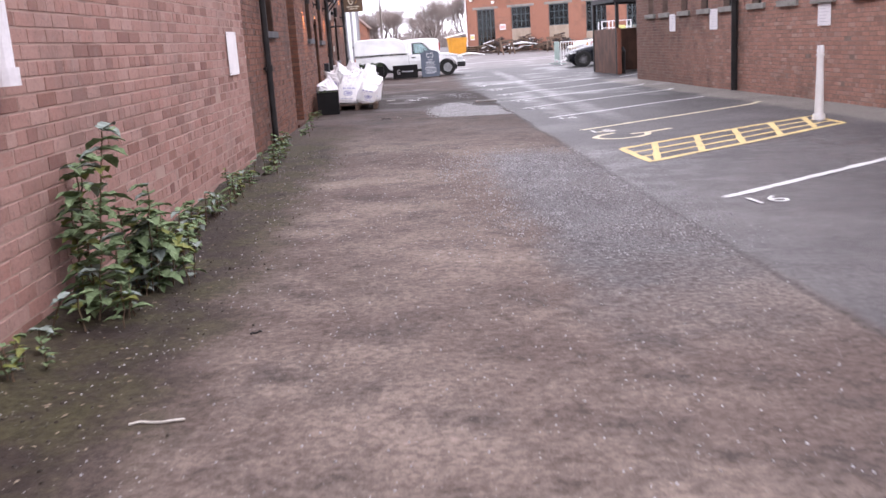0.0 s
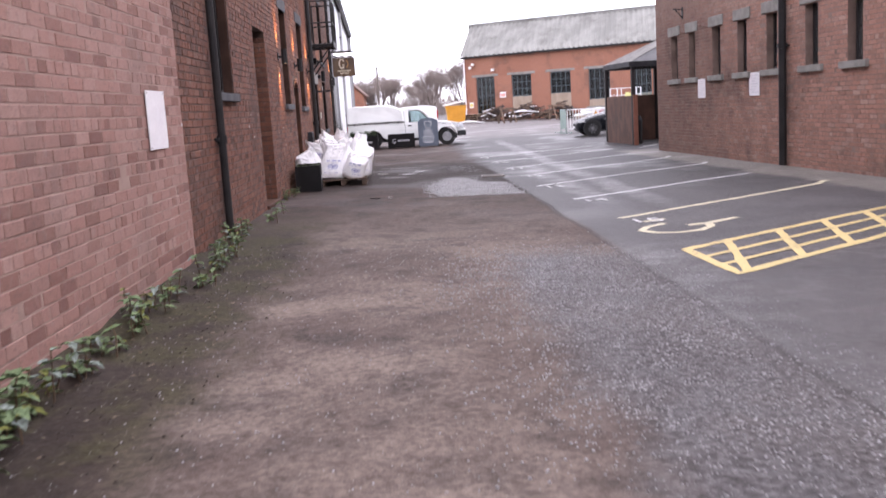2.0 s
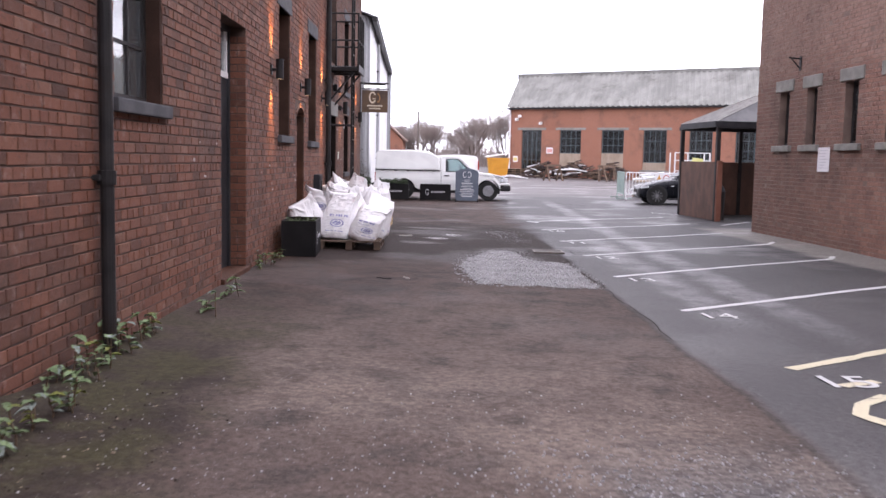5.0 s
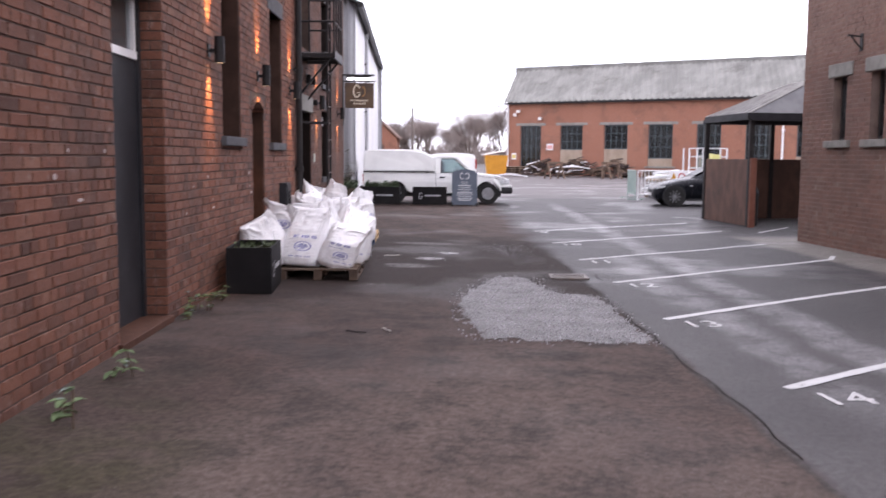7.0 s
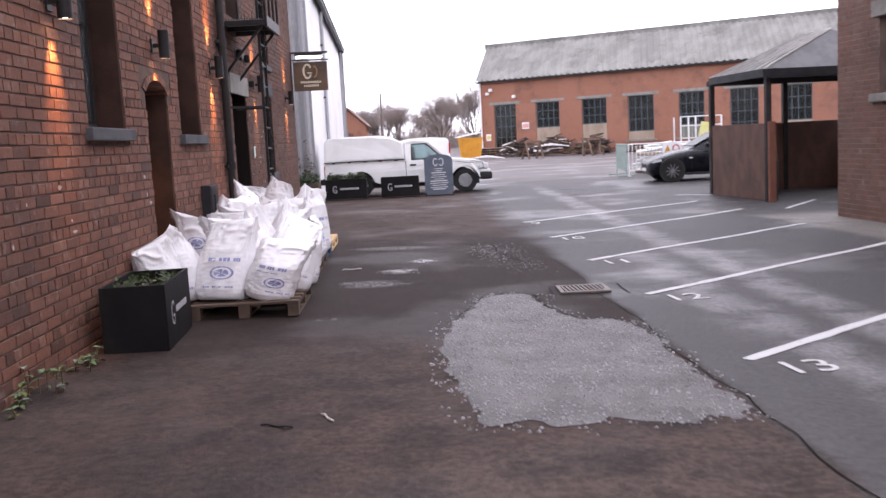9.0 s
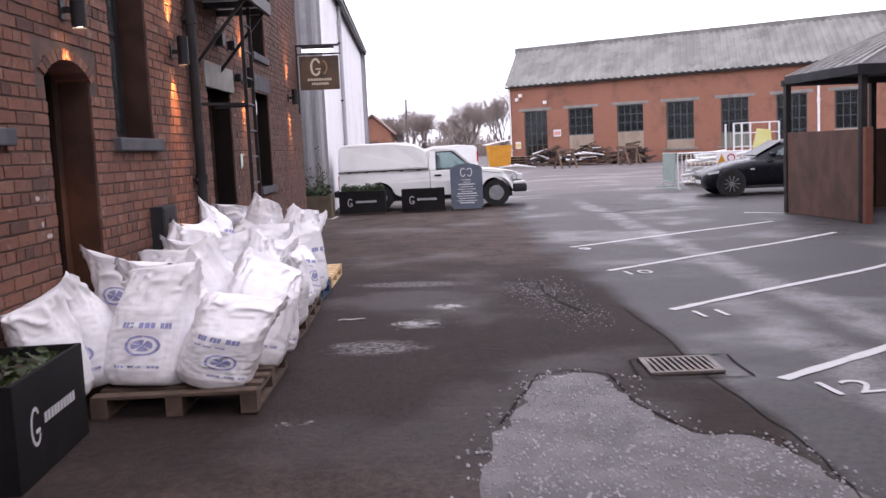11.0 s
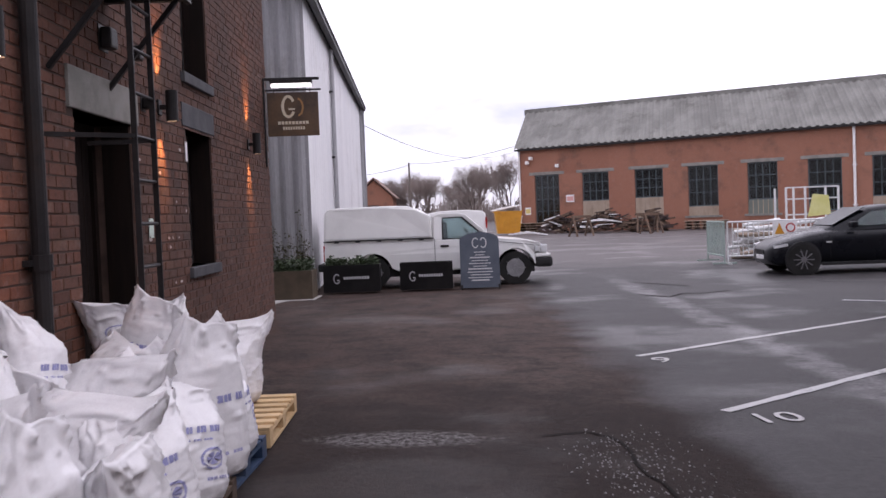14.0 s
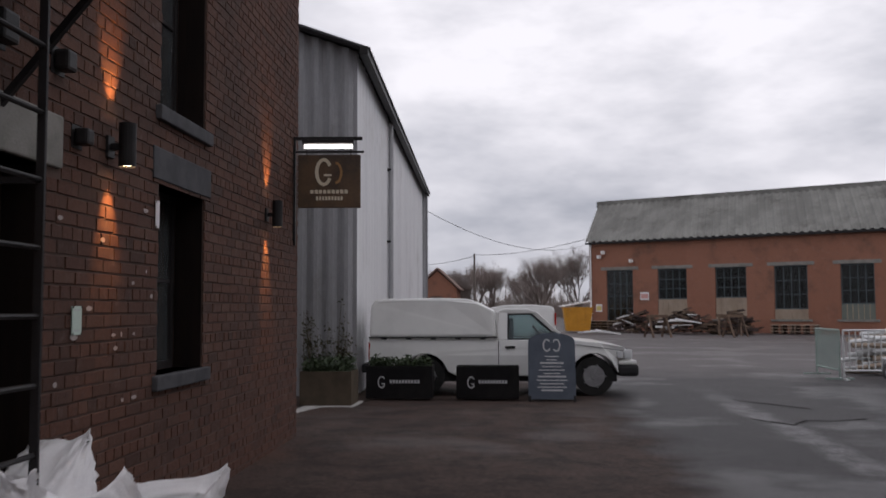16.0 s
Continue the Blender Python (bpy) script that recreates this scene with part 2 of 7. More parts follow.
    s2 = math_node(nt, "MULTIPLY", math_node(nt, "SUBTRACT", 1.0, band(nt, s2, 0.05, 0.4)), math_node(nt, "MULTIPLY", band(nt, Y, 16.0, 18.5), math_node(nt, "SUBTRACT", 1.0, band(nt, Y, 24.0, 27.0))))
    pale = math_node(nt, "MULTIPLY", math_node(nt, "MAXIMUM", s1, math_node(nt, "MULTIPLY", s2, 0.9)), band(nt, stain, 0.3, 0.6))
    col = mixed(nt, math_node(nt, "MULTIPLY", pale, 0.58), col, (0.27, 0.265, 0.27))
    # damp far yard, paler: part of its wet sheen is put into the colour
    yard = band(nt, math_node(nt, "ADD", Y, math_node(nt, "MULTIPLY", wob_s, 8.0)), 43.0, 50.0)
    col = mixed(nt, yard, col, mixed(nt, broad, (0.08, 0.07, 0.068), (0.15, 0.135, 0.134)))
    # white powder trodden into the lane
    for px, py, rx, ry_, much in ((-0.02, 24.65, 0.42, 0.34, 0.3), (0.3, 25.58, 0.2, 0.24, 0.5), (0.58, 26.5, 0.16, 0.2, 0.35), (0.1, 28.1, 0.75, 0.3, 0.28), (-0.3, 22.6, 0.06, 0.06, 0.5)):
        dx = math_node(nt, "DIVIDE", math_node(nt, "SUBTRACT", math_node(nt, "ADD", X, math_node(nt, "MULTIPLY", math_node(nt, "SUBTRACT", noise_node(nt, vec, 4.5, 4.0, 0.6), 0.5), 0.8)), px), rx)
        dy = math_node(nt, "DIVIDE", math_node(nt, "SUBTRACT", Y, py), ry_)
        far = math_node(nt, "ADD", math_node(nt, "MULTIPLY", dx, dx), math_node(nt, "MULTIPLY", dy, dy))
        dust = math_node(nt, "MULTIPLY", math_node(nt, "SUBTRACT", 1.0, band(nt, far, 0.1, 1.0)), band(nt, grit, 0.36, 0.62))
        col = mixed(nt, math_node(nt, "MULTIPLY", dust, much), col, (0.5, 0.49, 0.49))
    # moss and soil against the left-hand wall
    moss = math_node(nt, "SUBTRACT", 1.0, band(nt, math_node(nt, "ADD", X, math_node(nt, "MULTIPLY", wob_s, 1.2)), -1.2, -0.5))
    moss = math_node(nt, "MULTIPLY", moss, math_node(nt, "SUBTRACT", 1.0, band(nt, Y, 14.0, 19.0)))
    col = mixed(nt, math_node(nt, "MULTIPLY", moss, 0.9), col, mixed(nt, band(nt, stain, 0.4, 0.6), (0.024, 0.017, 0.013), (0.042, 0.038, 0.016)))
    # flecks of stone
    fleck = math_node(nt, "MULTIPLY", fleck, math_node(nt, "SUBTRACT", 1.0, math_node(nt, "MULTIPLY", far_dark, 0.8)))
    col = mixed(nt, math_node(nt, "MULTIPLY", fleck, 0.55), col, (0.34, 0.32, 0.31))
    col = mixed(nt, 0.4, col, mixed(nt, fine, (0.25, 0.25, 0.25), (1.7, 1.7, 1.7)), "MULTIPLY")
    col = mixed(nt, 0.7, col, mixed(nt, band(nt, grit, 0.3, 0.7), (0.42, 0.4, 0.39), (1.5, 1.5, 1.5)), "MULTIPLY")
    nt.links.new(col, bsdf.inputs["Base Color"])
    wet = math_node(nt, "MULTIPLY", band(nt, noise_node(nt, vec, 0.35, 4.0), 0.5, 0.62), band(nt, Y, 10.0, 26.0))
    r = math_node(nt, "SUBTRACT", 0.86, math_node(nt, "MULTIPLY", wet, 0.24))
    r = math_node(nt, "SUBTRACT", r, math_node(nt, "MULTIPLY", bays, 0.2), True)
    r = math_node(nt, "SUBTRACT", r, math_node(nt, "MULTIPLY", math_node(nt, "MULTIPLY", worn, band(nt, stain, 0.4, 0.6)), 0.22), True)
    nt.links.new(r, bsdf.inputs["Roughness"])
    nt.links.new(math_node(nt, "ADD", 0.22, math_node(nt, "MULTIPLY", bays, 0.2)), bsdf.inputs["Specular IOR Level"])
    bumped(nt, bsdf, math_node(nt, "ADD", math_node(nt, "MULTIPLY", fine, 0.5), grit), 0.75, 0.012)
    return m


def worn_paint(name, colour, under, cover=0.5):
    m, nt, bsdf = nodes_of(name)
    vec = place(nt)
    wear = math_node(nt, "ADD", math_node(nt, "MULTIPLY", noise_node(nt, vec, 26.0, 5.0, 0.75), 0.75), math_node(nt, "MULTIPLY", noise_node(nt, vec, 2.2, 3.0), 0.4))
    col = mixed(nt, band(nt, wear, cover, cover + 0.16), colour, under)
    col = mixed(nt, 0.3, col, mixed(nt, noise_node(nt, vec, 90.0, 2.0), (0.5, 0.5, 0.5), (1.3, 1.3, 1.3)), "MULTIPLY")
    nt.links.new(col, bsdf.inputs["Base Color"])
    bsdf.inputs["Roughness"].default_value = 0.75
    return m


def corrugated_surface(name, a, b, dirt, rough=0.6):
    return surface(name, a, b, rough, 0.0, 0.8, 30.0, 0.15, (1, 1, 0.25), dirt)


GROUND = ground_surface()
BRICK_NEAR = brick_surface("pinkish_old_brick", [(0.186, 0.086, 0.068), (0.353, 0.194, 0.159), (0.316, 0.168, 0.135), (0.372, 0.219, 0.183), (0.335, 0.172, 0.139), (0.391, 0.241, 0.204), (0.223, 0.103, 0.078)], (0.2, 0.13, 0.11))
BRICK_RED = brick_surface("red_brown_brick", [(0.075, 0.031, 0.02), (0.185, 0.072, 0.041), (0.148, 0.055, 0.033), (0.195, 0.08, 0.047), (0.11, 0.045, 0.029), (0.21, 0.098, 0.062)], (0.058, 0.034, 0.028), darker_past=(27.0, 29.0, 0.5))
BRICK_DARK = brick_surface("sooty_brown_brick", [(0.27, 0.149, 0.112), (0.401, 0.204, 0.149), (0.345, 0.181, 0.134), (0.428, 0.225, 0.167), (0.305, 0.164, 0.124), (0.435, 0.277, 0.219)], (0.12, 0.08, 0.064), ((0.52, 0.33, 0.26), 3.2), darker_past=(21.0, 27.5, 0.55))
MORTAR = surface("grey_pink_mortar", (0.27, 0.175, 0.145), (0.36, 0.25, 0.21), 0.95, fine=60, dirt=(0.12, 0.08, 0.065))
MORTAR_DARK = surface("sooty_mortar", (0.042, 0.027, 0.022), (0.115, 0.074, 0.059), 0.95, fine=60, dirt=(0.05, 0.034, 0.028))
SILL_DARK = surface("dark_grey_painted_stone", (0.055, 0.055, 0.06), (0.095, 0.095, 0.102), 0.75, scale=4, fine=60, dirt=(0.05, 0.05, 0.05), spec=0.15)
MORTAR_RIGHT = surface("lime_mortar", (0.15, 0.1, 0.08), (0.25, 0.18, 0.15), 0.95, fine=60, dirt=(0.13, 0.09, 0.075))
STONE = surface("weathered_stone", (0.175, 0.168, 0.15), (0.27, 0.258, 0.235), 0.85, scale=4, fine=60, dirt=(0.15, 0.14, 0.13))
CONCRETE = surface("pale_concrete", (0.34, 0.33, 0.315), (0.46, 0.45, 0.43), 0.85, scale=4, fine=60, dirt=(0.22, 0.21, 0.2))
DARK_GLASS = glass_surface("grimy_dark_glass", (0.07, 0.085, 0.09))
DARK_GLASS.node_tree.nodes["Principled BSDF"].inputs["Roughness"].default_value = 0.22
IRON = surface("black_painted_iron", (0.016, 0.015, 0.016), (0.03, 0.028, 0.028), 0.45, 0.0, fine=80, bump=0.15, dirt=(0.03, 0.022, 0.018), spec=0.15)
DARK_PAINT = surface("dark_grey_paint", (0.02, 0.02, 0.023), (0.036, 0.036, 0.04), 0.5, fine=60, bump=0.1, spec=0.15)
TIMBER_DARK = surface("dark_brown_timber", (0.055, 0.026, 0.018), (0.095, 0.045, 0.03), 0.6, scale=2.5, fine=40, stretch=(6, 6, 0.7), spec=0.15)
TIMBER_FRAME = surface("dark_window_frame_paint", (0.02, 0.019, 0.02), (0.038, 0.034, 0.034), 0.5, fine=40, bump=0.12, spec=0.15)
WHITE_PAINT = surface("white_gloss_paint", (0.74, 0.73, 0.73), (0.83, 0.82, 0.82), 0.4, fine=50, bump=0.06, dirt=(0.6, 0.58, 0.56))
PAPER = surface("pale_notice_board", (0.72, 0.68, 0.7), (0.8, 0.77, 0.78), 0.6, fine=50, bump=0.03, dirt=(0.66, 0.6, 0.61))
GLASS = glass_surface("window_glass")
CAR_GLASS = glass_surface("car_glass", (0.5, 0.62, 0.62))
LINE_WHITE = worn_paint("worn_white_line_paint", (0.56, 0.555, 0.55), (0.12, 0.115, 0.115), 0.62)
LINE_YELLOW = worn_paint("worn_yellow_line_paint", (0.6, 0.46, 0.2), (0.19, 0.16, 0.11), 0.6)
LINE_CREAM = worn_paint("worn_cream_line_paint", (0.6, 0.54, 0.38), (0.15, 0.135, 0.12), 0.6)
STONES = surface("pale_loose_chippings", (0.23, 0.222, 0.228), (0.44, 0.43, 0.437), 0.8, fine=90, bump=0.2)

# ---- mesh helpers ----


def shape(name, bm, mat, smooth=False):
    me = bpy.data.meshes.new(name)
    bmesh.ops.recalc_face_normals(bm, faces=bm.faces)
    bm.to_mesh(me)
    bm.free()
    for mm in mat if isinstance(mat, (list, tuple)) else (mat,):
        me.materials.append(mm)
    if smooth:
        me.shade_smooth()
    return me


def part(name, bm, mat, parent=None, label="", smooth=False):
    ob = new(name, shape(name, bm, mat, smooth))
    ob.parent = parent
    return tagged(ob, label)


def thing(name, m, label, category, group="", kind=""):
    ob = new(name)
    ob.empty_display_size = 0.1
    ob.matrix_world = m
    return tagged(ob, label, category, group, kind)


def box(bm, x0, x1, y0, y1, z0, z1, bevel=0.0, segments=2):
    r = bmesh.ops.create_cube(bm, size=1.0)
    vs = r["verts"]
    for v in vs:
        v.co = Vector((x0 + (v.co.x + 0.5) * (x1 - x0), y0 + (v.co.y + 0.5) * (y1 - y0), z0 + (v.co.z + 0.5) * (z1 - z0)))
    if bevel:
        es = list({e for v in vs for e in v.link_edges})
        bmesh.ops.bevel(bm, geom=es, offset=bevel, segments=segments, profile=0.6, affect="EDGES")
    return bm


def boxed(x0, x1, y0, y1, z0, z1, bevel=0.0, segments=2):
    return box(bmesh.new(), x0, x1, y0, y1, z0, z1, bevel, segments)


def tube(bm, p, q, r, seg=10, r2=None):
    p, q = Vector(p), Vector(q)
    d = q - p
    m = Matrix.Translation((p + q) / 2) @ d.to_track_quat("Z", "Y").to_matrix().to_4x4()
    bmesh.ops.create_cone(bm, cap_ends=True, segments=seg, radius1=r, radius2=r if r2 is None else r2, depth=d.length, matrix=m)
    return bm


def tubed(p, q, r, seg=10, r2=None):
    return tube(bmesh.new(), p, q, r, seg, r2)


def beam(bm, p, q, w, h):
    """A rectangular bar from p to q."""
    p, q = Vector(p), Vector(q)
    d = q - p
    m = Matrix.Translation((p + q) / 2) @ d.to_track_quat("Z", "Y").to_matrix().to_4x4() @ Matrix.Diagonal((w, h, d.length, 1))
    bmesh.ops.create_cube(bm, size=1.0, matrix=m)
    return bm


def beamed(p, q, w, h):
    return beam(bmesh.new(), p, q, w, h)


def prism(pts, y0, y1, bevel=0.0, tuck=None):
    """A side outline in x and z, drawn out from y0 to y1; tuck(x, z) draws the sides in."""
    bm = bmesh.new()
    mid = (y0 + y1) / 2
    rows = []
    for y in (y0, y1):
        rows.append([bm.verts.new((x, mid + (y - mid) * (1 - (tuck(x, z) if tuck else 0)), z)) for x, z in pts])
    bm.faces.new(rows[0])
    bm.faces.new(list(reversed(rows[1])))
    n = len(pts)
    for k in range(n):
        bm.faces.new((rows[0][k], rows[1][k], rows[1][(k + 1) % n], rows[0][(k + 1) % n]))
    bmesh.ops.recalc_face_normals(bm, faces=bm.faces)
    if bevel:
        es = [e for e in bm.edges if len(e.link_faces) == 2 and e.calc_face_angle(0) > 0.35]
        bmesh.ops.bevel(bm, geom=es, offset=bevel, segments=2, profile=0.6, affect="EDGES", clamp_overlap=True)
    return bm


def quads(name, verts, faces, mat, parent=None, label=""):
    me = bpy.data.meshes.new(name)
    me.from_pydata(verts, [], faces)
    me.materials.append(mat)
    ob = new(name, me)
    ob.parent = parent
    return tagged(ob, label)


def lettering(text, size, mat, m, parent, name="lettering", squeeze=1.0, depth=0.0015):
    cu = bpy.data.curves.new(name, "FONT")
    cu.body, cu.size, cu.extrude, cu.resolution_u = text, size, depth, 3
    tmp = bpy.data.objects.new(name, cu)
    scene.collection.objects.link(tmp)
    me = bpy.data.meshes.new_from_object(tmp.evaluated_get(bpy.context.evaluated_depsgraph_get()))
    bpy.data.objects.remove(tmp)
    me.transform(m @ Matrix.Diagonal((squeeze, 1, 1, 1)))
    me.materials.clear()
    me.materials.append(mat)
    ob = new(name, me)
    ob.parent = parent
    return ob


def rise(y):
    return 0.007 * max(0.0, y - 31.0)


def ground_z(x, y):
    z = rise(y)
    if -6 < y < 46 and -3 < x < 9.5:
        if x < 2.3:
            z += 0.021 * (2.3 - max(x, -2.1)) * min(1.0, max(0.0, (y + 6) / 8)) * min(1.0, max(0.0, (41 - y) / 5))
        z += 0.012 * noise.noise(Vector((x * 0.5, y * 0.4, 0)))
        if y < 15:
            z += 0.1 * math.exp(-(((x + 2.0) / 0.3) ** 2)) * (0.7 + 0.6 * noise.noise(Vector((x * 2, y * 1.5, 3)))) * min(1, (15 - y) / 2)
    return z


# ---- ground ----
def ground_sheet():
    xs = sorted({-400, -200, -100, -60, -30, -15, -8, -5, -3.5, 11, 14, 18, 24, 32, 45, 70, 120, 200, 400} | {round(-2.6 + 0.2 * k, 2) for k in range(61)})
    ys = sorted({-300, -150, -80, -40, -20, -12, -8, 50, 54, 60, 68, 78, 90, 120, 170, 250, 400, 900} | {round(-6 + 0.25 * k, 2) for k in range(209)})
    verts = [(x, y, ground_z(x, y)) for y in ys for x in xs]
    n = len(xs)
    faces = [(j * n + i, j * n + i + 1, (j + 1) * n + i + 1, (j + 1) * n + i) for j in range(len(ys) - 1) for i in range(n - 1)]
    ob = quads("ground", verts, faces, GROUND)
    ob.data.shade_smooth()
    tagged(ob, "worn brown tarmac yard with stains and grit", "ground", kind="structure")


ground_sheet()


# ---- walls ----
def wall_shell(name, m, x0, x1, z0, z1, thick, holes, mat, label):
    """A wall whose face is local y = 0 (outside towards -y), pierced by holes (x0, x1, z0, z1)."""
    xs = sorted({x0, x1, *(v for h in holes for v in h[:2])})
    zs = sorted({z0, z1, *(v for h in holes for v in h[2:4])})
    bm = bmesh.new()

    def solid(i, k):
        if not (0 <= i < len(xs) - 1 and 0 <= k < len(zs) - 1):
            return False
        cx, cz = (xs[i] + xs[i + 1]) / 2, (zs[k] + zs[k + 1]) / 2
        return not any(h[0] < cx < h[1] and h[2] < cz < h[3] for h in holes)

    def quad(*p):
        bm.faces.new([bm.verts.new(v) for v in p])

    for i in range(len(xs) - 1):
        for k in range(len(zs) - 1):
            if not solid(i, k):
                continue
            a, b, c, d = xs[i], xs[i + 1], zs[k], zs[k + 1]
            quad((a, 0, c), (b, 0, c), (b, 0, d), (a, 0, d))
            quad((a, thick, c), (a, thick, d), (b, thick, d), (b, thick, c))
            if not solid(i - 1, k):
                quad((a, 0, c), (a, 0, d), (a, thick, d), (a, thick, c))
            if not solid(i + 1, k):
                quad((b, 0, c), (b, thick, c), (b, thick, d), (b, 0, d))
            if not solid(i, k - 1):
                quad((a, 0, c), (a, thick, c), (b, thick, c), (b, 0, c))
            if not solid(i, k + 1):
                quad((a, 0, d), (b, 0, d), (b, thick, d), (a, thick, d))
    me = shape(name, bm, mat)
    ob = new(name, me)
    ob.matrix_world = m
    return tagged(ob, label, "wall", kind="structure")


def brick_rows(x0, x1, z0, z1, holes, course, seed, size=1.0):
    """Bricks as (x, z, length, height): courses of headers between courses of stretchers."""
    rnd = random.Random(seed)
    out, k, z = [], 0, z0
    while z < z1 - 0.03:
        head = k % 4 == 1
        step = (0.1125 if head else 0.225) * size
        x = x0 - (0.056 if head else (0.1125 if k % 2 else 0.0)) * size + rnd.uniform(-0.02, 0.02)
        while x < x1:
            a, b = max(x, x0), min(x + step - 0.01, x1)
            for h in holes:
                if h[2] - 0.03 < z + course / 2 < h[3] + 0.0:
                    if a < h[1] and b > h[0]:
                        if a < h[0] and h[0] - a >= b - h[1]:
                            b = h[0]
                        elif b > h[1]:
                            a = h[1]
                        else:
                            b = a
            if b - a > 0.03:
                out.append((a, z + 0.005, b - a, course - 0.01 + rnd.uniform(-0.002, 0.002)))
            x += step
        z += course
        k += 1
    return out


def lay_bricks(wall, rows, mat, seed, single=None, proud=(0.004, 0.012)):
    """All rows joined into one part, but for those inside single (x0, x1, z0, z1), which are bricks of their own."""
    rnd = random.Random(seed)
    V, F, own = [], [], []
    for a, z, w, h in rows:
        d = -rnd.uniform(*proud)
        if single and single[0] < a < single[1] and single[2] < z < single[3] and len(own) < 300:
            own.append((a, z, w, h, d))
            continue
        t, s = rnd.uniform(-0.002, 0.002), rnd.uniform(-0.002, 0.002)
        n = len(V)
        e = 0.004
        j = [rnd.uniform(-0.0035, 0.0035) for _ in range(4)]
        V += [(a, 0.002, z), (a + w, 0.002, z), (a + w, 0.002, z + h), (a, 0.002, z + h), (a + e + j[0], d + t, z + e + j[1]), (a + w - e + j[2], d + s, z + e + j[3]), (a + w - e - j[1], d + s, z + h - e + j[0]), (a + e - j[3], d + t, z + h - e + j[2])]
        F += [(n + 4, n + 5, n + 6, n + 7), (n, n + 1, n + 5, n + 4), (n + 1, n + 2, n + 6, n + 5), (n + 2, n + 3, n + 7, n + 6), (n + 3, n, n + 4, n + 7)]
    ob = quads("brickwork", V, F, mat, wall)
    tagged(ob, kind="stuff")
    cache = {}
    for a, z, w, h, d in own:
        key = round(w, 2)
        if key not in cache:
            cache[key] = shape("brick", boxed(-key / 2, key / 2, -0.01, 0.003, -h / 2, h / 2, 0.004, 1), mat)
        ob = new("brick", cache[key])
        ob.parent = wall
        ob.location = (a + w / 2, d + 0.009, z + h / 2)


def plain_block(name, m, x0, x1, y0, y1, z0, z1, mat, label, category="wall"):
    ob = part(name, boxed(x0, x1, y0, y1, z0, z1), mat)
    ob.matrix_world = m
    return tagged(ob, label, category, kind="structure")


def sash_window(n, m, x0, x1, z0, z1, rows, cols, deep, label, frame_mat, sill=None, lintel=None, bar=0.014, glass=None):
    """A window in a hole of a wall: frame, bars, a pane each, stone sill and lintel."""
    w = thing("window_%d" % n, m, label, "window", kind="structure")
    f = 0.06
    bm = bmesh.new()
    box(bm, x0, x0 + f, deep, deep + 0.07, z0, z1)
    box(bm, x1 - f, x1, deep, deep + 0.07, z0, z1)
    box(bm, x0 + f, x1 - f, deep, deep + 0.07, z0, z0 + f)
    box(bm, x0 + f, x1 - f, deep, deep + 0.07, z1 - f, z1)
    fr = part("window_frame", bm, frame_mat, w)
    gw, gh = (x1 - x0 - 2 * f) / cols, (z1 - z0 - 2 * f) / rows
    for c in range(1, cols):
        part("glazing_bar", boxed(x0 + f + c * gw - bar, x0 + f + c * gw + bar, deep + 0.012, deep + 0.055, z0 + f, z1 - f), frame_mat, fr)
    for r in range(1, rows):
        part("glazing_bar", boxed(x0 + f, x1 - f, deep + 0.015, deep + 0.052, z0 + f + r * gh - bar, z0 + f + r * gh + bar), frame_mat, fr)
    for c in range(cols):
        for r in range(rows):
            xa, za = x0 + f + c * gw, z0 + f + r * gh
            tilt = random.uniform(-0.004, 0.004)
            bm = boxed(xa + 0.002, xa + gw - 0.002, deep + 0.028, deep + 0.032, za + 0.002, za + gh - 0.002)
            for v in bm.verts:
                v.co.y += tilt * (v.co.z - za) / gh
            part("pane", bm, glass or GLASS, w)
    if sill:
        part("sill", boxed(x0 - 0.09, x1 + 0.09, -sill, deep, z0 - 0.11, z0 + 0.0, 0.012), SILL_DARK, w, "dark grey stone sill")
    if lintel:
        part("lintel", boxed(x0 - 0.14, x1 + 0.14, -0.018, deep + 0.05, z1, z1 + lintel, 0.012), SILL_DARK, w, "dark grey stone lintel")
    return w


# ---- left-hand brick building ----
LEFT = pose(-2.04, 20, 0, 0, 0, 90.5)
NEAR = pose(-1.93, 13.4, 0, 0, 0, 90)


def ly(y):
    return y - 20


LEFT_HOLES = [
    (ly(15.1), ly(16.3), 1.95, 3.75),
    (ly(18.42), ly(19.72), 0.0, 3.1),
    (ly(22.02), ly(23.0), 1.85, 3.75),
    (ly(23.72), ly(24.54), 0.0, 2.36),
    (ly(25.05), ly(26.05), 1.82, 3.75),
    (ly(28.2), ly(29.4), 0.0, 2.45),
    (ly(31.08), ly(32.1), 1.17, 2.6),
    (ly(31.08), ly(32.1), 3.15, 4.9),
    (ly(28.25), ly(29.3), 3.6, 5.5),
]
wall_left = wall_shell("wall_west", LEFT, ly(12.8), ly(35.6), -0.3, 8.0, 0.36, LEFT_HOLES, MORTAR_DARK, "red-brown brick wall of an old brewery building")
wall_near = wall_shell("wall_west_near", NEAR, -19.0, -0.55, -0.3, 8.0, 0.46, [], MORTAR, "pinkish weathered brick wall along the lane")
plain_block("wall_west_end", LEFT, ly(35.2), ly(35.6), 0.36, 9.0, -0.3, 8.0, MORTAR_DARK, "red-brown brick end wall")
plain_block("wall_west_back", LEFT, ly(-5.6), ly(35.6), 9.0, 9.4, -0.3, 8.0, MORTAR_DARK, "red-brown brick back wall")
plain_block("roof_west", LEFT, ly(-5.6), ly(35.7), -0.1, 9.4, 8.0, 8.25, DARK_PAINT, "flat dark roof edge of the brick building", "roof")
plain_block("wall_west_start", LEFT, ly(-5.9), ly(-5.6), -0.1, 9.4, -0.3, 8.0, MORTAR_DARK, "red-brown brick end wall")
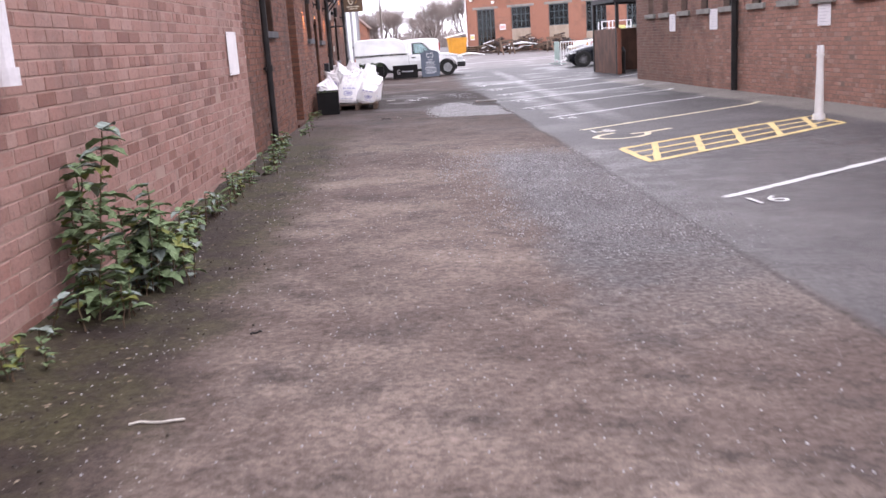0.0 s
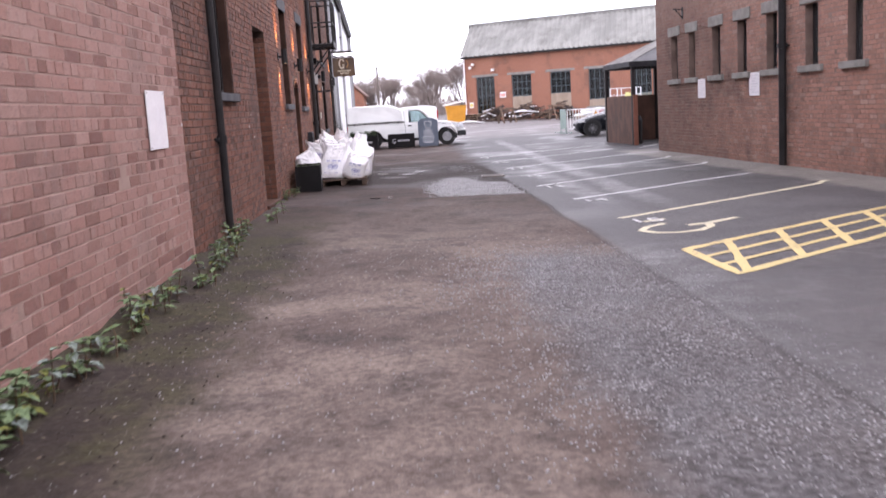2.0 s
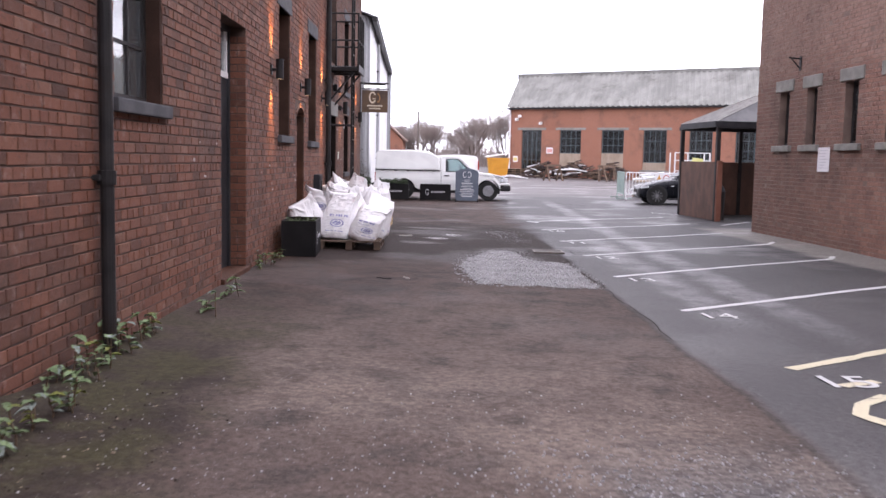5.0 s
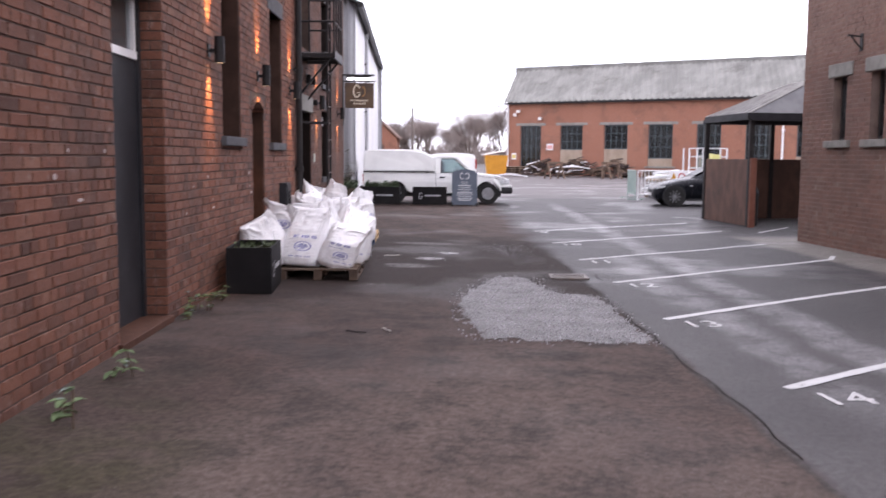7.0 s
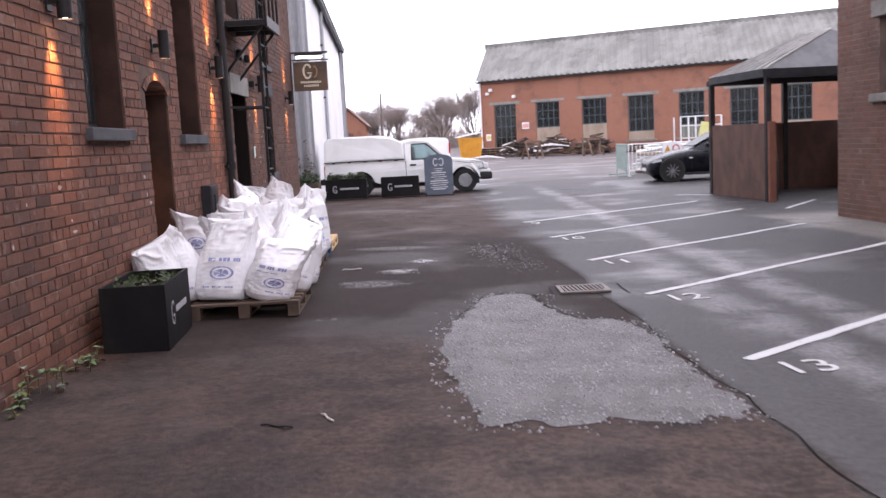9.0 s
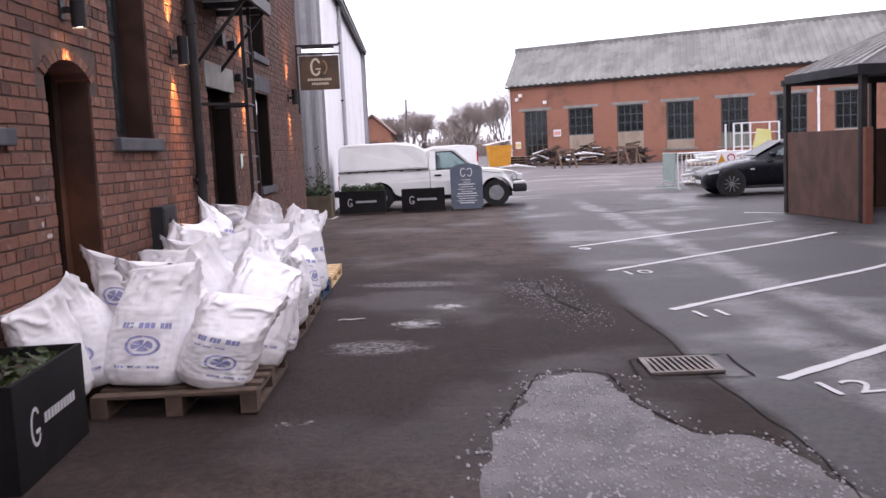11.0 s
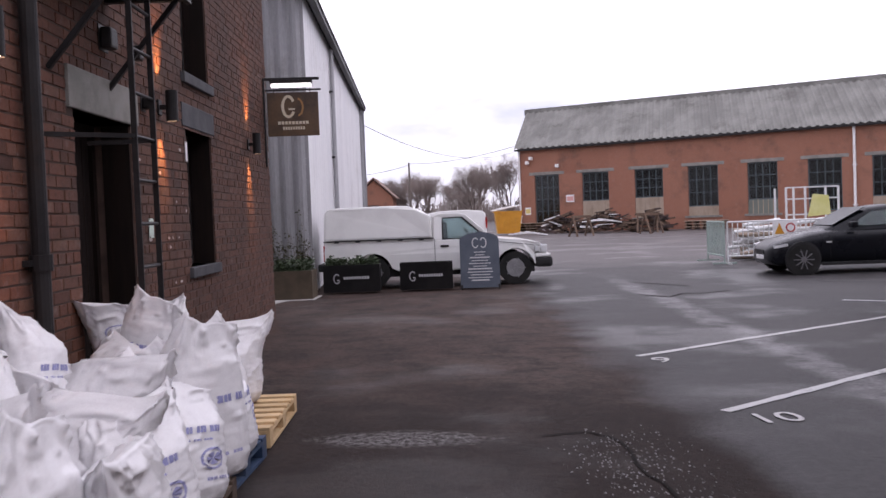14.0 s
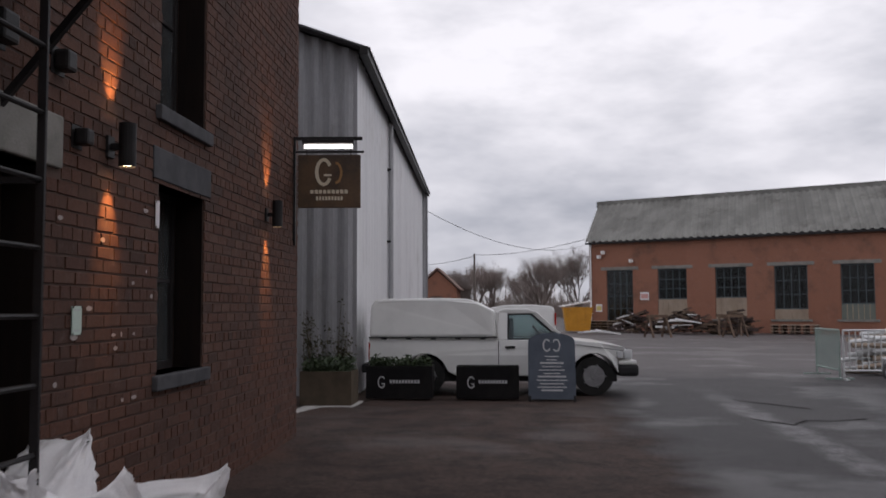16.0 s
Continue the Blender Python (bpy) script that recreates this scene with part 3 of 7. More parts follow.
plain_block("floor_west", LEFT, ly(-5.6), ly(35.2), 0.5, 9.0, -0.2, -0.05, DARK_PAINT, "dark floor inside the brick building", "floor")

sash_window(1, LEFT, ly(15.1), ly(16.3), 1.95, 3.75, 4, 3, 0.14, "dark-framed sash window with a stone sill", TIMBER_FRAME, 0.07, 0.24)
sash_window(2, LEFT, ly(22.02), ly(23.0), 1.85, 3.75, 2, 2, 0.25, "dark-framed sash window with a stone sill", TIMBER_FRAME, 0.07, 0.24)
sash_window(3, LEFT, ly(25.05), ly(26.05), 1.82, 3.75, 2, 2, 0.25, "dark-framed sash window with a stone sill", TIMBER_FRAME, 0.07, 0.24)
sash_window(4, LEFT, ly(31.08), ly(32.1), 1.17, 2.6, 2, 2, 0.25, "dark sash window under a stone lintel", TIMBER_FRAME, 0.05, 0.24)
sash_window(5, LEFT, ly(31.08), ly(32.1), 3.15, 4.9, 2, 2, 0.25, "dark upper window in the brick wall", TIMBER_FRAME, 0.05, 0.24)
sash_window(6, LEFT, ly(28.25), ly(29.3), 3.6, 5.5, 3, 2, 0.2, "dark upper doorway window behind the fire escape", TIMBER_FRAME, None, 0.2)

# near-black brown: shade of the deep openings is put into the timber
TIMBER_SHADED = surface("shade_dark_brown_timber", (0.007, 0.0045, 0.004), (0.015, 0.009, 0.007), 0.7, scale=2.5, fine=40, stretch=(6, 6, 0.7), spec=0.15)


def door(n, m, x0, x1, z1, deep, mat, label, planks=0, transom=0.0):
    d = thing("door_%d" % n, m, label, "door", kind="structure")
    zt = z1 - transom
    bm = bmesh.new()
    box(bm, x0, x0 + 0.07, deep - 0.03, deep + 0.08, 0, z1)
    box(bm, x1 - 0.07, x1, deep - 0.03, deep + 0.08, 0, z1)
    box(bm, x0 + 0.07, x1 - 0.07, deep - 0.03, deep + 0.08, z1 - 0.07, z1)
    part("door_frame", bm, mat, d)
    if planks:
        w = (x1 - x0 - 0.14) / planks
        for k in range(planks):
            part("plank", boxed(x0 + 0.07 + k * w + 0.003, x0 + 0.07 + (k + 1) * w - 0.003, deep, deep + 0.045, 0.03, zt - 0.07, 0.006, 1), mat, d)
    else:
        part("leaf", boxed(x0 + 0.07, x1 - 0.07, deep, deep + 0.05, 0.03, zt - 0.07, 0.006), mat, d)
    if transom:
        part("transom_bar", boxed(x0 + 0.07, x1 - 0.07, deep - 0.02, deep + 0.06, zt - 0.07, zt), WHITE_PAINT, d, "white transom bar")
        tf = bmesh.new()
        box(tf, x0 + 0.07, x0 + 0.13, deep - 0.01, deep + 0.05, zt, z1 - 0.07)
        box(tf, x1 - 0.13, x1 - 0.07, deep - 0.01, deep + 0.05, zt, z1 - 0.07)
        part("transom_frame", tf, WHITE_PAINT, d, "white transom frame")
        part("pane", boxed(x0 + 0.13, x1 - 0.13, deep + 0.02, deep + 0.026, zt, z1 - 0.07), GLASS, d)
    hx = x0 + 0.16
    h = tube(tubed((hx, deep - 0.05, 1.05), (hx + 0.12, deep - 0.05, 1.05), 0.01), (hx, deep, 1.05), (hx, deep - 0.055, 1.05), 0.012)
    part("door_handle", h, IRON, d)
    return d


door_a = door(1, LEFT, ly(18.42), ly(19.72), 3.1, 0.22, DARK_PAINT, "dark grey door with a white-framed transom light", 0, 0.56)
part("threshold", boxed(ly(18.37), ly(19.77), -0.05, 0.3, -0.1, 0.15, 0.012), TIMBER_DARK, door_a, "worn dark brown step")
# these two doors carry the darkness of their doorways in their colour
door_b = door(2, LEFT, ly(23.72), ly(24.54), 2.36, 0.32, TIMBER_SHADED, "plank door set deep in an arched opening, its brown darkened for shade", 6)
door_c = door(3, LEFT, ly(28.2), ly(29.4), 2.45, 0.33, TIMBER_SHADED, "dark brown plank door under a pale lintel, darkened further for shade", 7)
part("lintel", boxed(ly(28.08), ly(29.55), -0.03, 0.32, 2.45, 2.75, 0.012), STONE, door_c, "pale concrete lintel")
arch = bmesh.new()
for k in range(13):
    a0, a1 = math.pi * (0.2 + 0.6 * k / 13), math.pi * (0.2 + 0.6 * (k + 0.88) / 13)
    c, R0, R1 = (ly(24.13), 2.02), 0.52, 0.63
    p = [(c[0] + R * math.cos(a), c[1] + R * 0.66 * math.sin(a)) for R, a in ((R0, a0), (R1, a0), (R1, a1), (R0, a1))]
    vs = [arch.verts.new((x, y, z)) for y in (-0.014, 0.25) for x, z in p]
    for f in ((0, 1, 2, 3), (7, 6, 5, 4), (0, 4, 5, 1), (1, 5, 6, 2), (2, 6, 7, 3), (3, 7, 4, 0)):
        arch.faces.new([vs[i] for i in f])
# dark brick tone with the recess shade put into it
REVEAL_SHADE = surface("shaded_brick_reveal", (0.03, 0.017, 0.013), (0.062, 0.033, 0.024), 0.9, fine=50, spec=0.15)
# thin dark sheets added over the far jambs in place of shade
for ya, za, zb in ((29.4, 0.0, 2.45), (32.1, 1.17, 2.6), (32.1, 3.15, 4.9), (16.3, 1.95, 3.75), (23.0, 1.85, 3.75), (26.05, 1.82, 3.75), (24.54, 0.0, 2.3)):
    ln = part("reveal_shade_sheet", boxed(ly(ya) - 0.012, ly(ya) - 0.002, 0.012, 0.13 if ya < 17 else 0.24, za, zb), TIMBER_SHADED if ya > 28 else REVEAL_SHADE)
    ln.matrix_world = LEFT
    tagged(ln, "thin dark sheet added for shade in a deep wall opening", "lining", kind="structure")
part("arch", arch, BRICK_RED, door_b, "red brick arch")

# ---- right-hand brick building ----
RIGHT = pose(8.02, 21.9, 0, 0, 0, -86.75)


def ry(y):
    return -(y - 21.9)


RIGHT_WIN = [(28.5, 28.0), (27.15, 26.7), (25.55, 25.05), (24.05, 23.55), (22.55, 22.05), (20.85, 20.35), (19.3, 18.8), (17.8, 17.3), (16.3, 15.8), (14.8, 14.3), (13.3, 12.8), (11.8, 11.3), (10.3, 9.8), (8.8, 8.3)]
RIGHT_HOLES = [(ry(a), ry(b), 1.97, 3.12) for a, b in RIGHT_WIN]
wall_right = wall_shell("wall_east", RIGHT, ry(29.75), ry(-4.0), -0.3, 7.5, 0.4, RIGHT_HOLES, MORTAR_RIGHT, "sooty brown brick wall with a row of slit windows")
plain_block("wall_east_end", RIGHT, ry(29.75), ry(29.35), 0.4, 10.0, -0.3, 7.5, MORTAR_RIGHT, "sooty brown brick end wall")
plain_block("wall_east_back", RIGHT, ry(29.75), ry(-4.0), 10.0, 10.4, -0.3, 7.5, MORTAR_RIGHT, "sooty brown brick back wall")
plain_block("wall_east_start", RIGHT, ry(-4.0), ry(-4.4), -0.05, 10.4, -0.3, 7.5, MORTAR_RIGHT, "sooty brown brick end wall")
plain_block("roof_east", RIGHT, ry(29.9), ry(-4.4), -0.15, 10.4, 7.5, 7.7, DARK_PAINT, "dark roof edge of the brown brick building", "roof")
for k, (a, b) in enumerate(RIGHT_WIN):
    w = sash_window(7 + k, RIGHT, ry(a), ry(b), 1.97, 3.12, 2, 1, 0.15, "narrow dark slit window with stone sill and lintel", TIMBER_FRAME)
    part("sill", boxed(ry(a) - 0.2, ry(b) + 0.2, -0.07, 0.2, 1.84, 1.97, 0.014), STONE, w, "weathered stone sill")
    part("lintel", boxed(ry(a) - 0.2, ry(b) + 0.2, -0.03, 0.25, 3.12, 3.36, 0.014), STONE, w, "weathered stone lintel")

# closing wall behind the camera
plain_block("wall_south", pose(0, -6, 0), -2.4, 12.0, -0.4, 0.0, -0.3, 4.0, MORTAR, "plain brick wall closing the lane")

# ---- far warehouse ----
FAR = pose(4.96, 79.97, -0.15, 0, 0, -30)
FAR_GROUND = pose(4.96, 79.97, 0, 0, 0, -30)
FAR_BRICK = brick_surface("orange_red_brick", [(0.291, 0.127, 0.081), (0.329, 0.147, 0.096), (0.31, 0.137, 0.088), (0.348, 0.161, 0.106)], (0.15, 0.085, 0.062))
FAR_FRAME = surface("blue_grey_steel_frame", (0.055, 0.078, 0.085), (0.085, 0.11, 0.12), 0.5, fine=20)
FAR_BOARD = surface("weathered_boarding", (0.3, 0.23, 0.17), (0.4, 0.32, 0.25), 0.8, scale=2, fine=20, stretch=(1, 1, 0.4), dirt=(0.2, 0.16, 0.13))
GREEN_BOARD = surface("grey_green_boarding", (0.13, 0.15, 0.13), (0.18, 0.2, 0.17), 0.7, scale=2, fine=20)
ROOF_SHEET = surface("grey_corrugated_roof_sheet", (0.13, 0.128, 0.118), (0.23, 0.228, 0.21), 0.85, 0.0, 0.9, 12.0, 0.2, (1, 0.25, 1), (0.08, 0.074, 0.066))
FAR_WIN = [(1.1, 2.75, 1.0), (4.25, 5.95, 2.3), (7.55, 9.25, 2.35), (10.7, 12.4, 1.72), (14.0, 15.6, 1.97), (17.15, 18.85, 1.25), (20.3, 21.9, 1.9), (23.4, 25.0, 1.9), (26.5, 28.1, 1.9), (29.6, 31.2, 1.9)]
FAR_HOLES = [(a, b, 0.35 if k == 0 else 1.2, 4.03) for k, (a, b, c) in enumerate(FAR_WIN)]
wall_shell("wall_warehouse", FAR, 0, 46, -0.5, 5.72, 0.4, FAR_HOLES, FAR_BRICK, "orange-red brick warehouse wall with steel windows")
plain_block("wall_warehouse_end", FAR @ pose(0, 0, 0, 0, 0, 16.7), 0.12, 0.5, 0.4, 10.2, -0.5, 5.72, FAR_BRICK, "orange-red brick warehouse end wall")
plain_block("wall_warehouse_back", FAR, -2.6, 43, 9.6, 10.0, -0.5, 5.72, FAR_BRICK, "orange-red brick warehouse back wall")
plain_block("wall_warehouse_side", FAR @ pose(46, 0, 0, 0, 0, 16.7), -0.4, 0.0, 0.4, 10.2, -0.5, 5.72, FAR_BRICK, "orange-red brick warehouse end wall")


def corrugated(name, m, width, run, low, high, pitch, depth, mat, label, category, kind="structure", skew=0.0):
    """A ribbed sheet from (0, 0, low) up to (run in y, high); ribs run up the slope."""
    n = int(width / pitch) * 4
    V, F = [], []
    for i in range(n + 1):
        o = depth * (0, 1, 1, 0)[i % 4]
        x = width * i / n
        r = x + skew * run
        V += [(x, -0.25, low - 0.25 * (high - low) / run + o), (r, run, high + o), (x, -0.25, low - 0.25 * (high - low) / run + o - 0.03), (r, run, high + o - 0.03)]
    for i in range(n):
        a, b = 4 * i, 4 * i + 4
        F += [(a, b, b + 1, a + 1), (a + 2, a + 3, b + 3, b + 2), (a, a + 2, b + 2, b)]
    ob = quads(name, V, F, mat)
    ob.matrix_world = m
    return tagged(ob, label, category, kind=kind)


corrugated("roof_warehouse", FAR @ pose(-0.15, 0, 0), 46.4, 5.0, 5.85, 8.5, 0.42, 0.07, ROOF_SHEET, "grey corrugated sheet roof of the warehouse", "roof", skew=-0.3)
corrugated("roof_warehouse_back", FAR @ pose(43.2, 10.0, 0, 0, 0, 180), 46.4, 5.0, 5.85, 8.5, 0.34, 0.05, ROOF_SHEET, "grey corrugated sheet roof of the warehouse", "roof", skew=-0.3)
rc = part("ridge_warehouse", beamed((-1.75, 5.0, 8.56), (44.9, 5.0, 8.56), 0.1, 0.4), ROOF_SHEET)
rc.matrix_world = FAR
tagged(rc, "grey ridge capping of the warehouse roof", "roof", kind="structure")
gable = prism([(0.0, 5.72), (10.0, 5.72), (5.0, 8.4)], 0, 0.3)
for v in gable.verts:
    v.co.y += 0.3 * v.co.x
gb = part("gable_warehouse", gable, FAR_BRICK)
gb.matrix_world = FAR @ pose(0.35, 0, 0, 0, 0, 90)
tagged(gb, "orange-red brick gable of the warehouse", "wall", kind="structure")
gut = part("gutter_warehouse", boxed(-0.1, 46, -0.32, -0.2, 5.58, 5.7, 0.02), IRON)
gut.matrix_world = FAR
tagged(gut, "dark eaves gutter of the warehouse", "gutter", kind="structure")
for k, (a, b, c) in enumerate(FAR_WIN):
    z0 = 0.35 if k == 0 else 1.2
    w = sash_window(30 + k, FAR, a, b, c, 4.03, 4 if c < 1.5 else 3, 4, 0.12, "blue-grey steel-framed warehouse window", FAR_FRAME, bar=0.018, glass=DARK_GLASS)
    part("lintel", boxed(a - 0.35, b + 0.35, -0.02, 0.2, 4.03, 4.22, 0.01), STONE, w, "pale stone lintel")
    if c > z0 + 0.05:
        part("boarding", boxed(a, b, 0.06, 0.16, z0, c), GREEN_BOARD if k == 4 else FAR_BOARD, w, "weathered boarding below the glass")
        for j in range(1, 6):
            part("batten", boxed(a + (b - a) * j / 6 - 0.02, a + (b - a) * j / 6 + 0.02, 0.03, 0.062, z0, c), FAR_BOARD, w)
    part("sill", boxed(a - 0.2, b + 0.2, -0.06, 0.1, z0 - 0.12, z0, 0.01), STONE, w, "stone sill")

# ---- metal-clad shed beyond the brick building ----
CLAD = corrugated_surface("grey_profiled_cladding", (0.25, 0.25, 0.26), (0.36, 0.36, 0.37), (0.13, 0.12, 0.1), 0.6)
CLAD_PALE = corrugated_surface("pale_profiled_cladding", (0.66, 0.66, 0.68), (0.74, 0.74, 0.75), (0.5, 0.49, 0.48), 0.55)
SHED = pose(-2.44, 41.3, 0, 0, 0, 92.2)


def clad_wall(name, m, x0, x1, top, mat, label, pitch=0.2, depth=0.035):
    V, F = [], []
    n = int(abs(x1 - x0) / pitch) * 4
    for i in range(n + 1):
        x = x0 + (x1 - x0) * i / n
        o = -depth * (0, 1, 1, 0)[i % 4]
        V += [(x, o, -0.3), (x, o, top(x)), (x, o + 0.05, -0.3), (x, o + 0.05, top(x))]
    for i in range(n):
        a, b = 4 * i, 4 * i + 4
        F += [(a, b, b + 1, a + 1), (a + 2, a + 3, b + 3, b + 2)]
    ob = quads(name, V, F, mat)
    ob.matrix_world = m
    return tagged(ob, label, "wall", kind="structure")


clad_wall("wall_shed_side", SHED, 0, 20.5, lambda x: 6.45, CLAD_PALE, "pale metal-clad side wall of a tall shed", 0.5, 0.02)
clad_wall("wall_shed_front", pose(-2.42, 41.3, 0, 0, 0, 0), -10.0, 0.0, lambda x: 6.45 + 0.36 * min(-x, 10 + x), CLAD, "grey profiled metal end wall of a tall shed", 0.28, 0.07)
clad_wall("wall_shed_far", pose(-3.0, 61.7, 0, 0, 0, 180), 0.0, 10.0, lambda x: 6.45 + 0.36 * min(x, 10 - x), CLAD, "grey profiled metal end wall of a tall shed")
clad_wall("wall_shed_back", pose(-13.0, 61.7, 0, 0, 0, -90), 0, 20.4, lambda x: 6.45, CLAD, "grey profiled metal back wall of a tall shed")
corrugated("roof_shed", SHED @ pose(-0.35, -0.05, 0), 21.3, 5.2, 6.5, 8.35, 0.3, 0.04, surface("dark_grey_roof_sheet", (0.07, 0.07, 0.075), (0.11, 0.11, 0.115), 0.6), "dark grey sheet roof of the tall shed", "roof")
corrugated("roof_shed_back", SHED @ pose(21.0, 10.2, 0, 0, 0, 180), 21.3, 5.1, 6.5, 8.35, 0.3, 0.04, surface("dark_grey_roof_sheeting", (0.07, 0.07, 0.075), (0.11, 0.11, 0.115), 0.6), "dark grey sheet roof of the tall shed", "roof")
for k, (p, q) in enumerate([((-0.4, -0.2, 6.36), (20.9, -0.2, 6.36))]):
    g = part("gutter_shed", beamed(p, q, 0.14, 0.16), IRON)
    g.matrix_world = SHED
    tagged(g, "dark gutter along the shed's eaves", "gutter", kind="structure")
dp = thing("shed_downpipe", SHED, "grey downpipe on the pale shed wall", "downpipe")
part("pipe", tubed((6.0, -0.09, 0), (6.0, -0.09, 6.3), 0.06), surface("grey_plastic_pipe", (0.3, 0.3, 0.31), (0.36, 0.36, 0.37), 0.5), dp)
for z in (1.5, 3.3, 5.1):
    part("bracket", boxed(5.9, 6.1, -0.1, 0.0, z, z + 0.05), IRON, dp)

# ---- fixtures on the left-hand building ----
PIPE_WHITE = surface("dirty_white_plastic", (0.6, 0.58, 0.6), (0.72, 0.7, 0.72), 0.45, fine=40, bump=0.05, dirt=(0.35, 0.32, 0.32))


def downpipe(m, x, z0, z1, r, mat, label, collars, out=0.08, shoe=False):
    d = thing("downpipe", m, label, "downpipe")
    part("pipe", tubed((x, -out, z0), (x, -out, z1), r, 14), mat, d, smooth=False)
    for z in collars:
        part("collar", tubed((x, -out, z - 0.05), (x, -out, z + 0.05), r * 1.3, 14), mat, d)
        part("bracket", boxed(x - r * 1.9, x + r * 1.9, -out + r * 0.4, 0.01, z - 0.02, z + 0.02, 0.004), mat, d)
    if shoe:
        part("shoe", tubed((x, -out, z0 + 0.02), (x, -out - 0.07, z0 - 0.07), r * 1.08, 14), mat, d)
    return d


downpipe(LEFT, ly(14.72), 0.02, 7.9, 0.05, IRON, "black cast-iron downpipe on the brick wall", (1.36, 3.2, 5.0))
downpipe(LEFT, ly(27.38), 0.02, 7.9, 0.055, IRON, "black cast-iron downpipe beside the plank door", (1.4, 3.1, 5.0))
downpipe(NEAR, 4.86 - 13.4, 1.55, 7.9, 0.062, PIPE_WHITE, "dirty white plastic downpipe ending in mid-wall", (1.58, 2.9), 0.09)
downpipe(RIGHT, ry(21.62), 0.02, 7.4, 0.075, IRON, "black downpipe on the sooty brick wall", (2.4, 4.4), 0.1)

LAMP_GLOW = glow("warm_lamp_glow", (1.0, 0.7, 0.4), 40.0)


def wall_lamp(y, z):
    a = thing("wall_lamp", LEFT @ pose(ly(y), 0, z), "black cylindrical up-and-down wall lamp, lit warm", "wall lamp", "lamps along the brick wall")
    part("backplate", boxed(-0.05, 0.05, -0.025, 0.0, 0.06, 0.2, 0.004), IRON, a)
    part("arm", boxed(-0.02, 0.02, -0.08, -0.02, 0.11, 0.15), IRON, a)
    bm = bmesh.new()
    bmesh.ops.create_cone(bm, cap_ends=False, segments=20, radius1=0.055, radius2=0.055, depth=0.28, matrix=Matrix.Translation((0, -0.13, 0.14)))
    bmesh.ops.create_cone(bm, cap_ends=False, segments=20, radius1=0.05, radius2=0.05, depth=0.28, matrix=Matrix.Translation((0, -0.13, 0.14)))
    part("housing", bm, IRON, a)
    for name, zz in (("lower_lens", 0.012), ("upper_lens", 0.268)):
        bm = bmesh.new()
        bmesh.ops.create_circle(bm, cap_ends=True, segments=20, radius=0.049, matrix=Matrix.Translation((0, -0.13, zz)))
        part(name, bm, LAMP_GLOW, a, "glowing warm lens")
    for zz, rx in ((-0.005, 17), (0.285, 163)):
        s = new("lamp_light", bpy.data.lights.new("lamp_light", "SPOT"))
        s.data.energy, s.data.color, s.data.spot_size, s.data.spot_blend, s.data.shadow_soft_size = 170.0, (1.0, 0.42, 0.12), radians(50), 1.0, 0.02
        s.parent = a
        s.matrix_local = pose(0, -0.13, zz, rx, 0, 0)


for y, z in ((21.38, 2.62), (24.1, 2.58), (26.82, 2.57), (30.2, 2.56), (34.1, 2.52)):
    wall_lamp(y, z)

mb = thing("meter_box", LEFT @ pose(ly(25.75), 0, 0.78), "dark grey meter box on the brick wall", "meter box")
part("case", boxed(0, 0.42, -0.12, 0.0, 0, 0.42, 0.01), DARK_PAINT, mb)
part("door", boxed(0.02, 0.4, -0.128, -0.121, 0.02, 0.4, 0.003), DARK_PAINT, mb)
part("latch", boxed(0.17, 0.2, -0.14, -0.129, 0.1, 0.3, 0.004), IRON, mb)


def notice(m, x, z, w, h, label, lines, mat=PAPER):
    n = thing("notice", m @ pose(x, -0.014, z), label, "notice")
    part("board", boxed(0, w, -0.008, 0.0, 0, h, 0.003), mat, n)
    ink = surface("faded_grey_ink", (0.45, 0.43, 0.46), (0.55, 0.53, 0.56), 0.7)
    for k in range(lines):
        zz = h * (0.86 - 0.72 * k / max(1, lines - 1))
        part("text_bar", boxed(w * 0.14, w * (0.84 - 0.2 * ((k * 7) % 3) / 2), -0.0105, -0.0085, zz, zz + h * 0.022), ink, n)
    for sx in (0.06, 0.94):
        for sz in (0.04, 0.96):
            part("screw", tubed((w * sx, -0.011, h * sz), (w * sx, -0.007, h * sz), 0.006, 8), IRON, n)


notice(NEAR, 11.53 - 13.4, 1.36, 0.62, 0.54, "faded pinkish-white notice board on the brick wall", 0)
notice(RIGHT, ry(26.5), 1.44, 0.5, 0.47, "white parking notice on the sooty brick wall", 7)
notice(RIGHT, ry(23.4), 1.44, 0.52, 0.5, "white parking notice on the sooty brick wall", 7)
notice(RIGHT, ry(17.75), 1.42, 0.5, 0.5, "white parking notice on the sooty brick wall", 7)
notice(LEFT, ly(29.72), 1.5, 0.12, 0.17, "small pale green paper pinned to the brick wall", 2, surface("pale_green_paper", (0.5, 0.62, 0.55), (0.58, 0.68, 0.6), 0.7))

for y, z, w in ((29.75, 2.62, 0.1), (28.85, 2.98, 0.16), (29.5, 3.0, 0.12)):
    fx = thing("wall_vent", LEFT @ pose(ly(y), 0, z), "small black iron vent cowl on the brick wall", "vent")
    part("flange", boxed(-w / 2 - 0.02, w / 2 + 0.02, -0.012, 0.0, -0.02, w + 0.02, 0.004), IRON, fx)
    part("cowl", boxed(-w / 2, w / 2, -0.1, -0.0125, 0, w, 0.02), IRON, fx)
notice(LEFT, ly(30.98), 2.24, 0.07, 0.2, "small white paper tag beside the sash window", 0)

br = thing("iron_bracket", RIGHT @ pose(ry(27.55), 0, 3.5), "black iron bracket on the sooty brick wall", "bracket")
part("plate", boxed(-0.05, 0.05, -0.02, 0.0, 0.0, 0.3, 0.004), IRON, br)
